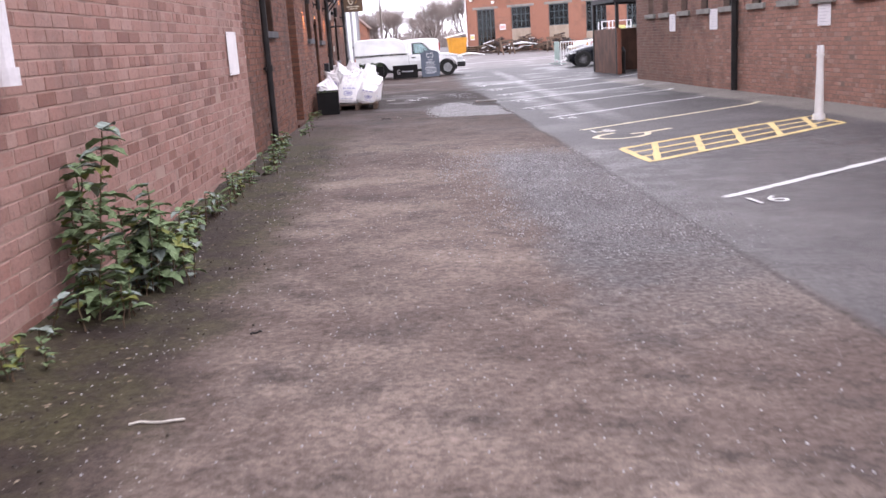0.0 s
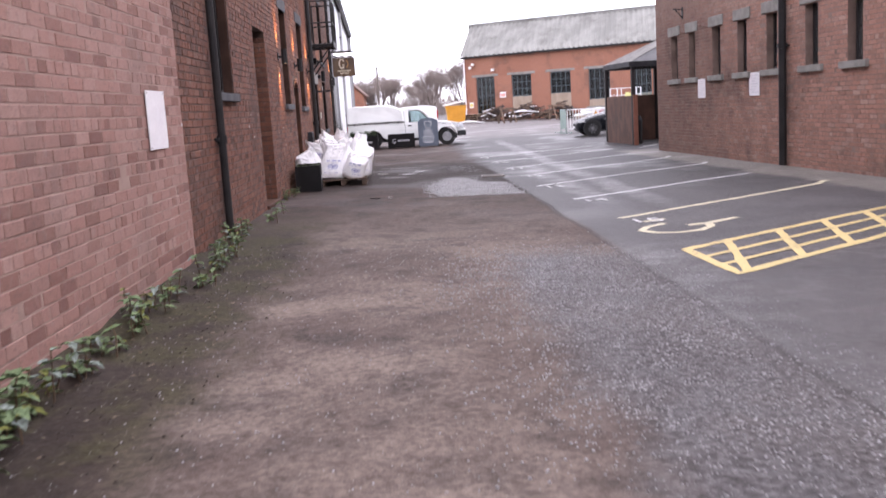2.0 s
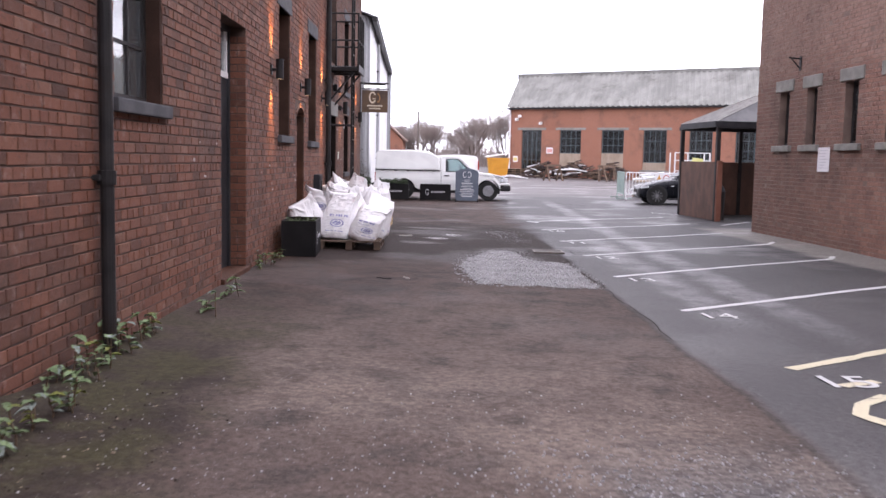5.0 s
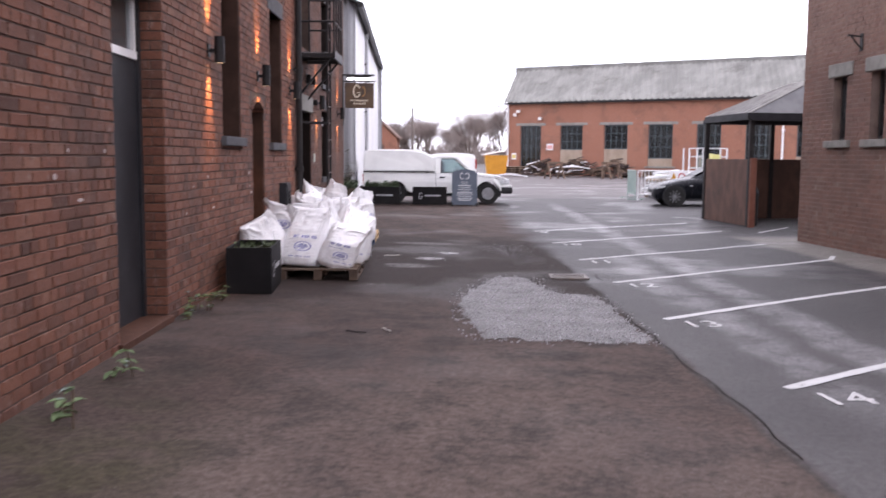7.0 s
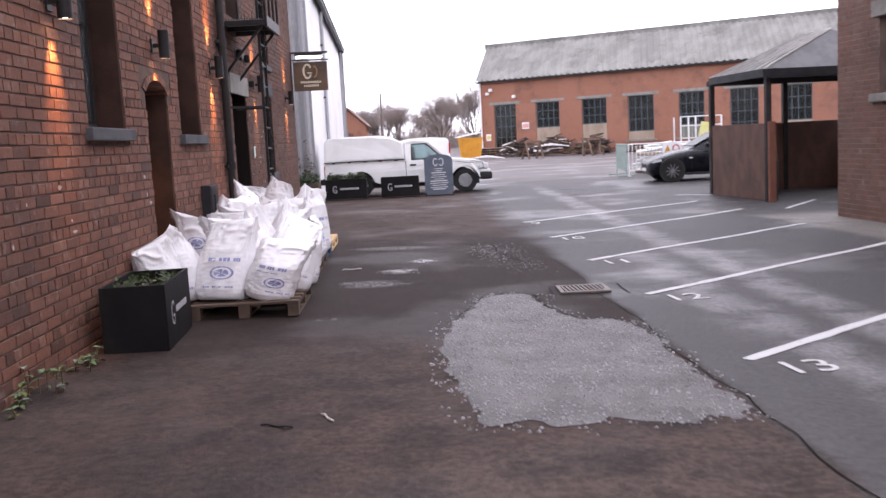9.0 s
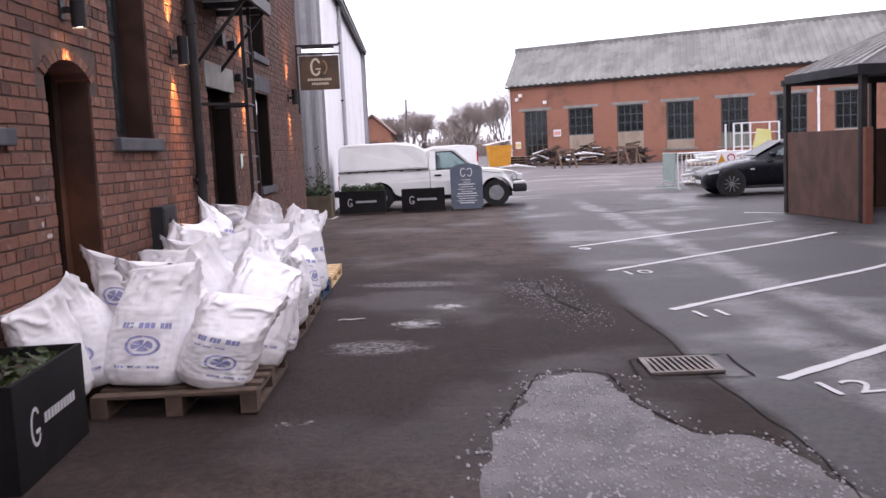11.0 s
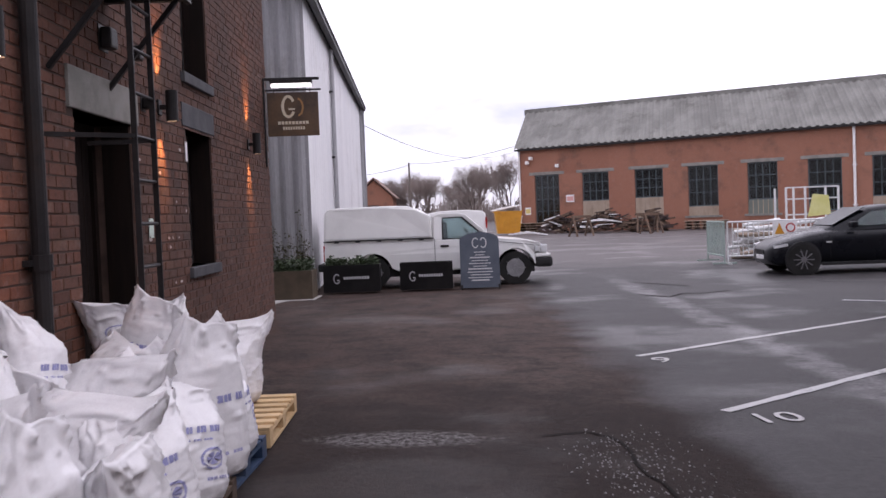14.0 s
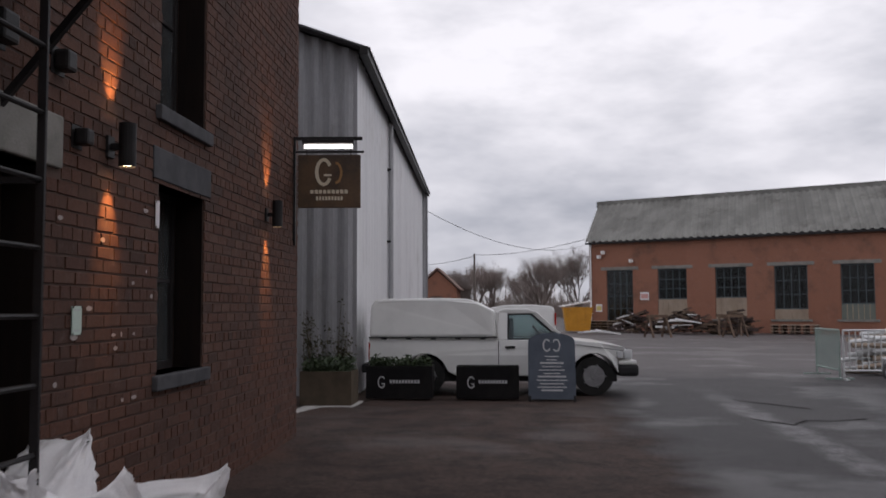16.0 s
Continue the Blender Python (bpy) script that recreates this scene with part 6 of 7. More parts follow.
LOWER = [(0.0, 0.0), (0.8, 0.0), (0.95, 0.1), (0.985, 0.35), (1.0, 0.62), (0.97, 0.8), (0.93, 0.9), (0.8, 0.965), (0.45, 1.02), (0.0, 1.03)]
CABIN = [(0.0, 0.0), (1.0, 0.0), (0.98, 0.08), (0.87, 0.5), (0.79, 0.8), (0.7, 0.93), (0.4, 1.0), (0.0, 1.02)]
part("body", loft([(0.2, 0.42, 0.32, 0.54), (0.23, 0.6, 0.26, 0.59), (0.3, 0.73, 0.21, 0.64), (0.44, 0.82, 0.19, 0.7), (0.66, 0.865, 0.19, 0.77), (1.0, 0.885, 0.19, 0.86), (1.45, 0.89, 0.2, 0.93), (2.4, 0.9, 0.2, 0.95), (3.4, 0.9, 0.2, 0.98), (4.0, 0.88, 0.22, 0.99), (4.35, 0.82, 0.26, 0.96), (4.5, 0.72, 0.32, 0.86)], LOWER), CAR_BLACK, CAR, smooth=True)
part("cabin", loft([(1.38, 0.74, 0.88, 0.92), (1.65, 0.76, 0.88, 1.06), (2.05, 0.78, 0.88, 1.28), (2.3, 0.79, 0.88, 1.37), (2.7, 0.8, 0.88, 1.41), (3.1, 0.8, 0.88, 1.4), (3.5, 0.8, 0.88, 1.32), (3.85, 0.78, 0.9, 1.14), (4.15, 0.76, 0.92, 0.99)], CABIN), CAR_BLACK, CAR, smooth=True)
for pts in ([(1.84, 0.99), (2.3, 1.27), (2.76, 1.31), (2.76, 1.0)], [(2.83, 1.0), (2.83, 1.31), (3.2, 1.3), (3.56, 1.2), (3.74, 1.02)]):
    bm = prism(pts, 0.0, 0.01)
    for v in bm.verts:
        v.co.y += 0.9 - 0.81 + 0.19 * (v.co.z - 0.92) / 0.45
    part("side_window", bm, CAR_GLASS, CAR)
part("windscreen", beamed((1.52, 0.9, 1.01), (2.2, 0.9, 1.37), 1.18, 0.012), DARK_SCREEN, CAR)
for g, y in ((1, 0.16), (-1, 1.64)):
    part("headlight", beamed((0.28, y + 0.05 * g, 0.595), (0.52, y - 0.085 * g, 0.64), 0.07, 0.06), LENS_CLEAR, CAR, "clear headlamp lens")
    part("kidney_grille", boxed(0.188, 0.23, 0.9 - 0.05 - 0.2 * (g > 0), 0.9 + 0.25 - 0.2 * (g > 0), 0.43, 0.53, 0.01), BUMPER, CAR)
part("number_plate", boxed(0.178, 0.196, 0.64, 1.16, 0.33, 0.42, 0.004), WHITE_PAINT, CAR)
part("side_repeater", boxed(1.3, 1.4, 0.0, 0.02, 0.66, 0.69, 0.003), LENS_CLEAR, CAR)
part("side_mirror", boxed(1.78, 1.92, -0.1, 0.1, 0.96, 1.08, 0.03), CAR_BLACK, CAR)
part("sill_trim", boxed(1.2, 3.2, 0.02, 0.06, 0.19, 0.26, 0.01), BUMPER, CAR)
part("door_handle", boxed(2.52, 2.72, -0.012, 0.02, 0.78, 0.81, 0.006), CAR_BLACK, CAR)
for x in (1.38, 2.79, 3.75):
    part("door_gap", beamed((x, 0.004, 0.34), (x, 0.03, 0.86), 0.008, 0.012), BUMPER, CAR)
# dark discs on the uncut body stand in for shaded wheel arches
for x in (0.82, 3.6):
    part("arch_shade_disc", tubed((x, -0.002, 0.34), (x, 0.1, 0.34), 0.365, 28), BUMPER, CAR, "dark disc standing in for wheel-arch shade")
for x in (0.82, 3.6):
    wheel(CAR, x, 0.1, 0.325, 0.22, 10, -1)
    wheel(CAR, x, 1.66, 0.325, 0.22, 10, 1)

# white panel van behind, tail towards +x
PV = thing("panel_van", pose(-1.05, 62.0, rise(62) - 0.04, 0, 0, 0), "white panel van parked far across the yard", "van")
vb = [(0.0, 0.4), (0.05, 1.15), (0.5, 1.5), (1.1, 1.62), (2.2, 1.64), (3.0, 1.58), (3.15, 1.46), (3.2, 0.45)]
part("body", prism(vb, 0.0, 1.7, 0.06, lambda x, z: 0.1 if z > 1.4 else 0.0), VAN_WHITE, PV)
part("tail_light", boxed(3.14, 3.21, -0.005, 0.12, 0.8, 1.3, 0.01), LENS_RED, PV)
part("tail_light", boxed(3.14, 3.21, 1.58, 1.705, 0.8, 1.3, 0.01), LENS_RED, PV)
for x in (0.7, 2.6):
    wheel(PV, x, 0.1, 0.32, 0.2, 5, -1)
    wheel(PV, x, 1.6, 0.32, 0.2, 5, 1)

# yellow skip with rubbish
SKIP = surface("yellow_skip_paint", (0.5, 0.22, 0.012), (0.6, 0.28, 0.025), 0.6, scale=2, fine=20, dirt=(0.25, 0.12, 0.03))
sk = thing("skip", pose(4.0, 76.0, rise(76), 0, 0, 0) @ Matrix.Diagonal((0.85, 0.85, 0.86, 1)), "orange-yellow skip piled with white waste", "skip")
part("shell", prism([(-0.75, 0.1), (-0.95, 1.6), (0.95, 1.6), (0.75, 0.1)], 0, 1.7, 0.02), SKIP, sk)
part("rim", boxed(-1.0, 1.0, -0.04, 1.74, 1.56, 1.64, 0.01), SKIP, sk)
for x in (-0.5, 0.0, 0.5):
    part("rib", boxed(x - 0.04, x + 0.04, -0.06, 0.0, 0.12, 1.56), SKIP, sk)
wb = thing("waste_boards", pose(3.7, 76.3, rise(76) + 1.38), "white waste boards heaped in the skip", "waste")
for k in range(4):
    part("board", beamed((-0.6 + 0.3 * k, 0.2, 0.08 + 0.06 * k), (0.1 + 0.3 * k, 0.9, 0.2 + 0.05 * k), 0.4, 0.05), WHITE_PAINT, wb)

# ---- pedestrian barriers ----
GALV = surface("white_galvanised_tube", (0.62, 0.63, 0.63), (0.74, 0.75, 0.75), 0.4, 0.2, fine=40, bump=0.04)
GREEN_SHEET = surface("grey_green_mesh_panel", (0.28, 0.36, 0.33), (0.36, 0.44, 0.4), 0.6)


def barrier(m, w, label, mat=GALV):
    b = thing("barrier", m, label, "barrier", "barriers round the waste")
    for z in (0.2, 1.06):
        part("rail", tubed((0, 0, z), (w, 0, z), 0.022, 8), mat, b)
    for x in (0, w):
        part("post", tubed((x, 0, 0.05), (x, 0, 1.06), 0.022, 8), mat, b)
        part("foot", boxed(x - 0.02, x + 0.02, -0.3, 0.3, 0.0, 0.04), mat, b)
    n = int(w / 0.13)
    for k in range(1, n):
        part("bar", tubed((w * k / n, 0, 0.2), (w * k / n, 0, 1.06), 0.015, 6), mat, b)
    return b


barrier(pose(7.5, 45.0, rise(45), 0, 0, -1), 2.35, "white tubular crowd barrier")
barrier(pose(7.46, 46.65, rise(46), 0, 0, -91), 1.6, "greenish tubular crowd barrier set end-on", GREEN_SHEET)
barrier(pose(9.9, 45.0, rise(45), 0, 0, 10), 2.35, "white tubular crowd barrier")
ws = thing("warning_sign", pose(8.62, 44.95, rise(45) + 0.62), "yellow and red site warning sign on the barrier", "sign")
part("board", boxed(0, 0.62, -0.012, 0, 0, 0.42, 0.003), WHITE_PAINT, ws)
part("yellow_triangle", prism([(0.05, 0.1), (0.29, 0.1), (0.17, 0.38)], -0.016, -0.0125), SKIP, ws)
part("red_roundel", tubed((0.45, -0.017, 0.25), (0.45, -0.0125, 0.25), 0.12, 20), LENS_RED, ws)
part("white_disc", tubed((0.45, -0.02, 0.25), (0.45, -0.0172, 0.25), 0.085, 20), WHITE_PAINT, ws)
part("red_bar", boxed(0.33, 0.57, -0.0165, -0.0125, 0.03, 0.09), LENS_RED, ws)

# ---- heaps along the warehouse ----
JUNK_WOOD = surface("grey_brown_scrap_timber", (0.055, 0.036, 0.025), (0.15, 0.1, 0.07), 0.85, scale=3, fine=30, spread=0.7)
JUNK_DARK = surface("dark_scrap_metal", (0.03, 0.022, 0.02), (0.075, 0.05, 0.045), 0.6, 0.3, scale=3, fine=30, spread=0.4)


def heap(x0, x1, y, n, high, label, pale=0.2, seed=1):
    r = random.Random(seed)
    h = thing("scrap_heap", FAR_GROUND @ pose(x0, y, rise(76)), label, "scrap heap")
    for k in range(n):
        x = r.uniform(0, x1 - x0)
        env = high * (0.35 + 0.65 * math.sin(math.pi * min(0.95, max(0.05, x / (x1 - x0)))))
        z = r.uniform(0.05, env)
        a = r.uniform(-0.9, 0.9)
        L = r.uniform(0.3, 1.1)
        d = Vector((math.cos(a), r.uniform(-0.4, 0.4), r.uniform(-0.35, 0.35))) * L / 2
        c = Vector((x, r.uniform(-0.7, 0.5) * (1 - z / (high * 1.4)), z))
        mat = WHITE_PAINT if r.random() < pale else (JUNK_WOOD if r.random() < 0.5 else JUNK_DARK)
        part("offcut", beamed(c - d, c + d, r.uniform(0.08, 0.4), r.uniform(0.03, 0.12)), mat, h)
    return h


heap(2.8, 5.4, -2.6, 80, 1.15, "heap of dark scrap and pale offcuts before the warehouse", 0.14, 1)
heap(5.2, 8.6, -2.8, 110, 1.3, "heap of scrap timber and metal before the warehouse", 0.08, 2)
heap(8.4, 10.4, -2.6, 60, 1.2, "heap of scrap timber before the warehouse", 0.03, 3)
for x, y, s in ((6.9, -4.4, 1.0), (3.4, -6.5, 0.0)):
    sh = thing("white_sheet_pile", FAR_GROUND @ pose(x, y, rise(72)), "crumpled white sheeting dropped on the yard", "sheeting")
    for k in range(4):
        part("sheet", beamed((-0.9 + 0.3 * k, 0, 0.12 + 0.55 * s + 0.05 * k), (0.5 + 0.2 * k, 0.2 * k, 0.2 + 0.55 * s - 0.05 * k), 0.5, 0.06), WHITE_PAINT, sh)


def sawhorse(x, y, turn):
    s = thing("sawhorse", FAR_GROUND @ pose(x, y, rise(68), 0, 0, turn), "weathered timber sawhorse on the yard", "sawhorse", "sawhorses before the warehouse")
    part("top_beam", boxed(-0.6, 0.6, -0.06, 0.06, 0.95, 1.08), JUNK_WOOD, s)
    for sx in (-0.5, 0.5):
        for sy in (-0.35, 0.35):
            part("leg", beamed((sx, 0, 1.0), (sx * 1.05, sy, 0.0), 0.09, 0.06), JUNK_WOOD, s)


sawhorse(7.4, -8.2, 60)
sawhorse(10.4, -6.0, 70)
sawhorse(9.6, -4.2, 20)
for k, x in enumerate((0.9, 2.0, 11.5, 12.6)):
    p = thing("pallet", FAR_GROUND @ pose(x, -1.4, rise(78)), "weathered wooden pallets stacked by the warehouse wall", "pallet", "pallets by the warehouse")
    for lv in range(4 if k < 2 else 3):
        for j in range(3):
            part("block", boxed(-0.5 + 0.45 * j, -0.4 + 0.45 * j, -0.5, 0.5, 0.16 * lv, 0.16 * lv + 0.11), JUNK_WOOD, p)
        part("deck", boxed(-0.55, 0.55, -0.55, 0.55, 0.16 * lv + 0.112, 0.16 * lv + 0.145), FAR_BOARD, p)
st = thing("stillage", pose(10.2, 48.3, rise(48)), "pale tubular stillage frame with yellow sheeting", "stillage")
for x in (0, 0.55, 1.5):
    for y in (0, 0.9):
        part("post", boxed(x - 0.025, x + 0.025, y - 0.025, y + 0.025, 0, 1.9), GALV, st)
for z in (0.5, 1.1, 1.55, 1.88):
    part("rail", boxed(0, 1.5, -0.02, 0.02, z, z + 0.04), GALV, st)
part("yellow_sheet", prism([(0.6, 1.05), (1.25, 1.1), (1.2, 1.65), (0.75, 1.7)], -0.06, -0.03), surface("pale_yellow_sheet", (0.6, 0.58, 0.2), (0.68, 0.66, 0.3), 0.6), st)
pb = thing("pipe_bundle", pose(8.0, 46.2, rise(46)), "bundle of pale waste pipes and bags behind the barrier", "waste")
r3 = random.Random(8)
for k in range(26):
    z = 0.08 + 0.034 * k
    a = Vector((r3.uniform(0, 0.6), r3.uniform(-0.2, 0.6), z))
    part("pipe", tubed(a, a + Vector((r3.uniform(0.8, 2.0), r3.uniform(-0.4, 0.4), r3.uniform(-0.12, 0.2))), 0.055, 8), GALV if k % 3 else FAR_BOARD, pb)

# fittings on the warehouse
for z, a, b, mat, label in ((2.28, 3.2, 3.72, LENS_RED, "faded red and white notice on the warehouse wall"), (1.6, 0.42, 0.8, SKIP, "small yellow and white notice on the warehouse wall")):
    n = thing("wall_notice", FAR @ pose(a, -0.02, z), label, "notice")
    part("board", boxed(0, b - a, -0.01, 0.01, 0, 0.45), PAPER, n)
    part("panel", boxed(0.04, b - a - 0.04, -0.015, -0.011, 0.08, 0.34), surface("faded_notice_print", (0.6, 0.3, 0.28), (0.66, 0.36, 0.33), 0.6) if mat is LENS_RED else surface("faded_yellow_print", (0.62, 0.5, 0.15), (0.66, 0.55, 0.2), 0.6), n)
for x, z in ((1.0, 5.0), (0.75, 4.75), (2.75, 4.45)):
    c = thing("security_camera", FAR @ pose(x, -0.02, z), "white security camera on the warehouse wall", "camera")
    part("mount", boxed(-0.04, 0.04, -0.12, 0.02, 0.0, 0.06), WHITE_PAINT, c)
    part("housing", boxed(-0.1, 0.1, -0.34, -0.1, -0.02, 0.18, 0.02), WHITE_PAINT, c)
downpipe(FAR, 19.47, 0.2, 5.6, 0.07, WHITE_PAINT, "white downpipe on the warehouse wall", (1.5, 3.6))
downpipe(FAR, 0.12, 0.2, 5.6, 0.06, WHITE_PAINT, "white downpipe on the warehouse corner", (1.5, 3.6))

# ---- distance ----
BARK = surface("grey_brown_bark", (0.11, 0.09, 0.08), (0.18, 0.15, 0.13), 0.9, fine=20)
# twigs are paler than the bark, distance haze put into their colour
TWIG = surface("haze_pale_winter_twigs", (0.22, 0.18, 0.165), (0.32, 0.27, 0.245), 0.9, fine=20, bump=0)


def twig_prism(V, F, p, q, r0, r1):
    d = (q - p).normalized()
    s = d.orthogonal().normalized()
    t = d.cross(s)
    k = len(V)
    for c, r in ((p, r0), (q, r1)):
        for a in (0, 2.094, 4.189):
            V.append(tuple(c + (s * math.cos(a) + t * math.sin(a)) * r))
    F += [(k, k + 1, k + 4, k + 3), (k + 1, k + 2, k + 5, k + 4), (k + 2, k, k + 3, k + 5)]


def bare_tree(x, y, high, seed, spread=1.0):
    r = random.Random(seed)
    t = thing("bare_tree", pose(x, y, rise(y)), "leafless winter tree beyond the yard", "tree", "bare trees beyond the yard")
    TV, TF, BV, BF = [], [], [], []

    def grow(p, d, length, rad, depth):
        q = p + d * length
        twig_prism(TV if depth < 2 else BV, TF if depth < 2 else BF, p, q, rad, rad * 0.75)
        if depth >= 6:
            return
        for _ in range(7 if depth == 0 else 4):
            wide = spread * (1.15 if depth == 0 else 0.75)
            n = (d + Vector((r.uniform(-1, 1), r.uniform(-1, 1), r.uniform(-0.12, 0.6))) * wide).normalized()
            n.z = max(n.z, -0.05)
            grow(p.lerp(q, r.uniform(0.45, 1.0)) if depth else q, n, (high * 0.26 if depth == 0 else length * r.uniform(0.62, 0.86)), rad * 0.55, depth + 1)

    grow(Vector((0, 0, -0.2)), Vector((r.uniform(-0.08, 0.08), 0, 1)).normalized(), high * 0.16, high * 0.02, 0)
    quads("trunk", TV, TF, BARK, t)
    tagged(quads("crown", BV, BF, TWIG, t), kind="stuff")


for x, y, h, s, sp in ((2.9, 108, 7.2, 1, 0.85), (6.6, 113, 7.6, 7, 0.85), (1.0, 116, 5.4, 2, 1.0), (-1.4, 114, 6.2, 3, 0.9), (-3.3, 118, 6.6, 4, 0.8), (-5.4, 116, 5.6, 5, 0.9), (-7.6, 120, 6.6, 8, 0.8)):
    bare_tree(x, y, h, s, sp)
r4 = random.Random(31)
V, F = [], []
for k in range(16000):
    x, y = r4.uniform(-30, 60), r4.uniform(121, 135)
    h = (3.3 + 1.7 * noise.noise(Vector((x * 0.2, 0, 0))) + 0.8 * noise.noise(Vector((x * 0.9, 4, 0)))) * r4.uniform(0.5, 1.15)
    p = Vector((x, y, rise(y) + r4.uniform(0, h * 0.6) - 0.2))
    q = p + Vector((r4.uniform(-0.5, 0.5), r4.uniform(-0.4, 0.4), h * r4.uniform(0.3, 0.7)))
    twig_prism(V, F, p, q, 0.03, 0.01)
tagged(quads("far_woods", V, F, TWIG), "bare brown winter scrub along the skyline", "woods", kind="stuff")
bk = thing("earth_bank", pose(0, 136, 0), "low dark scrub bank at the skyline", "bank")
bm = bmesh.new()
rows = []
for i in range(121):
    x = -120 + 2.2 * i
    h = 1.9 + 0.7 * noise.noise(Vector((x * 0.15, 1, 0))) + 0.35 * noise.noise(Vector((x * 0.8, 1, 0)))
    rows.append([bm.verts.new((x, dy, z)) for dy, z in ((-2.5, 0.3), (0, h), (4, h * 0.9), (7, 0.2))])
for a, b in zip(rows, rows[1:]):
    for j in range(3):
        bm.faces.new((a[j], a[j + 1], b[j + 1], b[j]))
part("bank", bm, surface("brown_winter_scrub", (0.08, 0.07, 0.055), (0.14, 0.115, 0.095), 0.95, scale=0.8, fine=6), bk, smooth=True)
hs = thing("brick_house", pose(-6.6, 108, rise(108), 0, 0, 0), "small far brick house with a tiled gable roof", "house")
TILE = surface("orange_brown_roof_tile", (0.2, 0.13, 0.11), (0.27, 0.18, 0.15), 0.8, fine=8)
part("wall", boxed(-1.6, 1.9, 0, 6, 0, 3.0), FAR_BRICK, hs)
part("gable", prism([(-1.6, 3.0), (1.9, 3.0), (0.15, 4.6)], 0.0, 6.0), FAR_BRICK, hs)
part("roof", prism([(-1.9, 2.86), (0.15, 4.74), (2.2, 2.86), (2.2, 2.98), (0.15, 4.9), (-1.9, 2.98)], -0.25, 6.25), TILE, hs, "orange-brown tiled roof")
part("window", boxed(-0.5, 0.6, -0.03, 0.05, 1.2, 2.3), CAR_GLASS, hs)
up = thing("utility_pole", pose(-2.9, 104, rise(104)), "wooden utility pole with overhead wires", "utility pole")
part("pole", tubed((0, 0, 0), (0, 0, 5.9), 0.11, 8, 0.08), BARK, up)
for k, (a, b, sag) in enumerate((((0, 0, 5.8), (8.5, -22, 5.6), 0.35), ((0, 0, 5.7), (-9, 3, 5.3), 0.5))):
    bm = bmesh.new()
    P = [Vector(a).lerp(Vector(b), t / 12) - Vector((0, 0, sag * 4 * (t / 12) * (1 - t / 12))) for t in range(13)]
    for p, q in zip(P, P[1:]):
        tube(bm, p, q, 0.02, 5)
    part("wire", bm, IRON, up)
wr = thing("overhead_cable", pose(0, 0, 0), "black cable slung from the shed to the warehouse", "cable")
bm = bmesh.new()
P = [Vector((-3.0, 61.4, 5.6)).lerp(Vector((4.7, 79.9, 5.4)), t / 16) - Vector((0, 0, 0.8 * 4 * (t / 16) * (1 - t / 16))) for t in range(17)]
for p, q in zip(P, P[1:]):
    tube(bm, p, q, 0.012, 5)
part("wire", bm, IRON, wr)

# ---- loose chippings, weeds and litter ----


def inside(poly, x, y):
    hit = False
    for (x0, y0), (x1, y1) in zip(poly, poly[1:] + poly[:1]):
        if (y0 > y) != (y1 > y) and x < (x1 - x0) * (y - y0) / (y1 - y0) + x0:
            hit = not hit
    return hit


PATCH_A = [(1.25, 12.9), (1.7, 12.3), (2.2, 12.8), (2.45, 11.5), (2.55, 10.0), (2.58, 8.6), (2.7, 7.4), (2.72, 6.4), (1.8, 6.5), (1.28, 7.2), (1.22, 7.9), (1.4, 8.8), (1.32, 10.0), (0.95, 10.3), (0.95, 11.6)]
PATCH_B = [(1.1, 23.2), (1.2, 23.6), (1.45, 23.68), (1.64, 23.55), (1.7, 22.8), (1.87, 22.2), (2.27, 22.12), (2.36, 21.4), (2.33, 20.7), (2.4, 19.9), (2.34, 19.15), (2.1, 19.35), (1.93, 19.15), (1.6, 19.4), (1.31, 19.2), (1.1, 19.45), (0.92, 19.2), (0.84, 19.8), (0.7, 20.6), (0.68, 21.2), (0.82, 22.3)]
PATCH_C = [(1.25, 27.7), (1.65, 28.25), (1.95, 27.4), (1.9, 26.6), (2.0, 25.4), (1.7, 25.2), (1.5, 26.5)]
CHIP_BED = surface("grey_chipping_bed", (0.03, 0.026, 0.025), (0.115, 0.106, 0.106), 0.55, scale=3.2, fine=70, bump=0.8, dirt=(0.05, 0.04, 0.036))


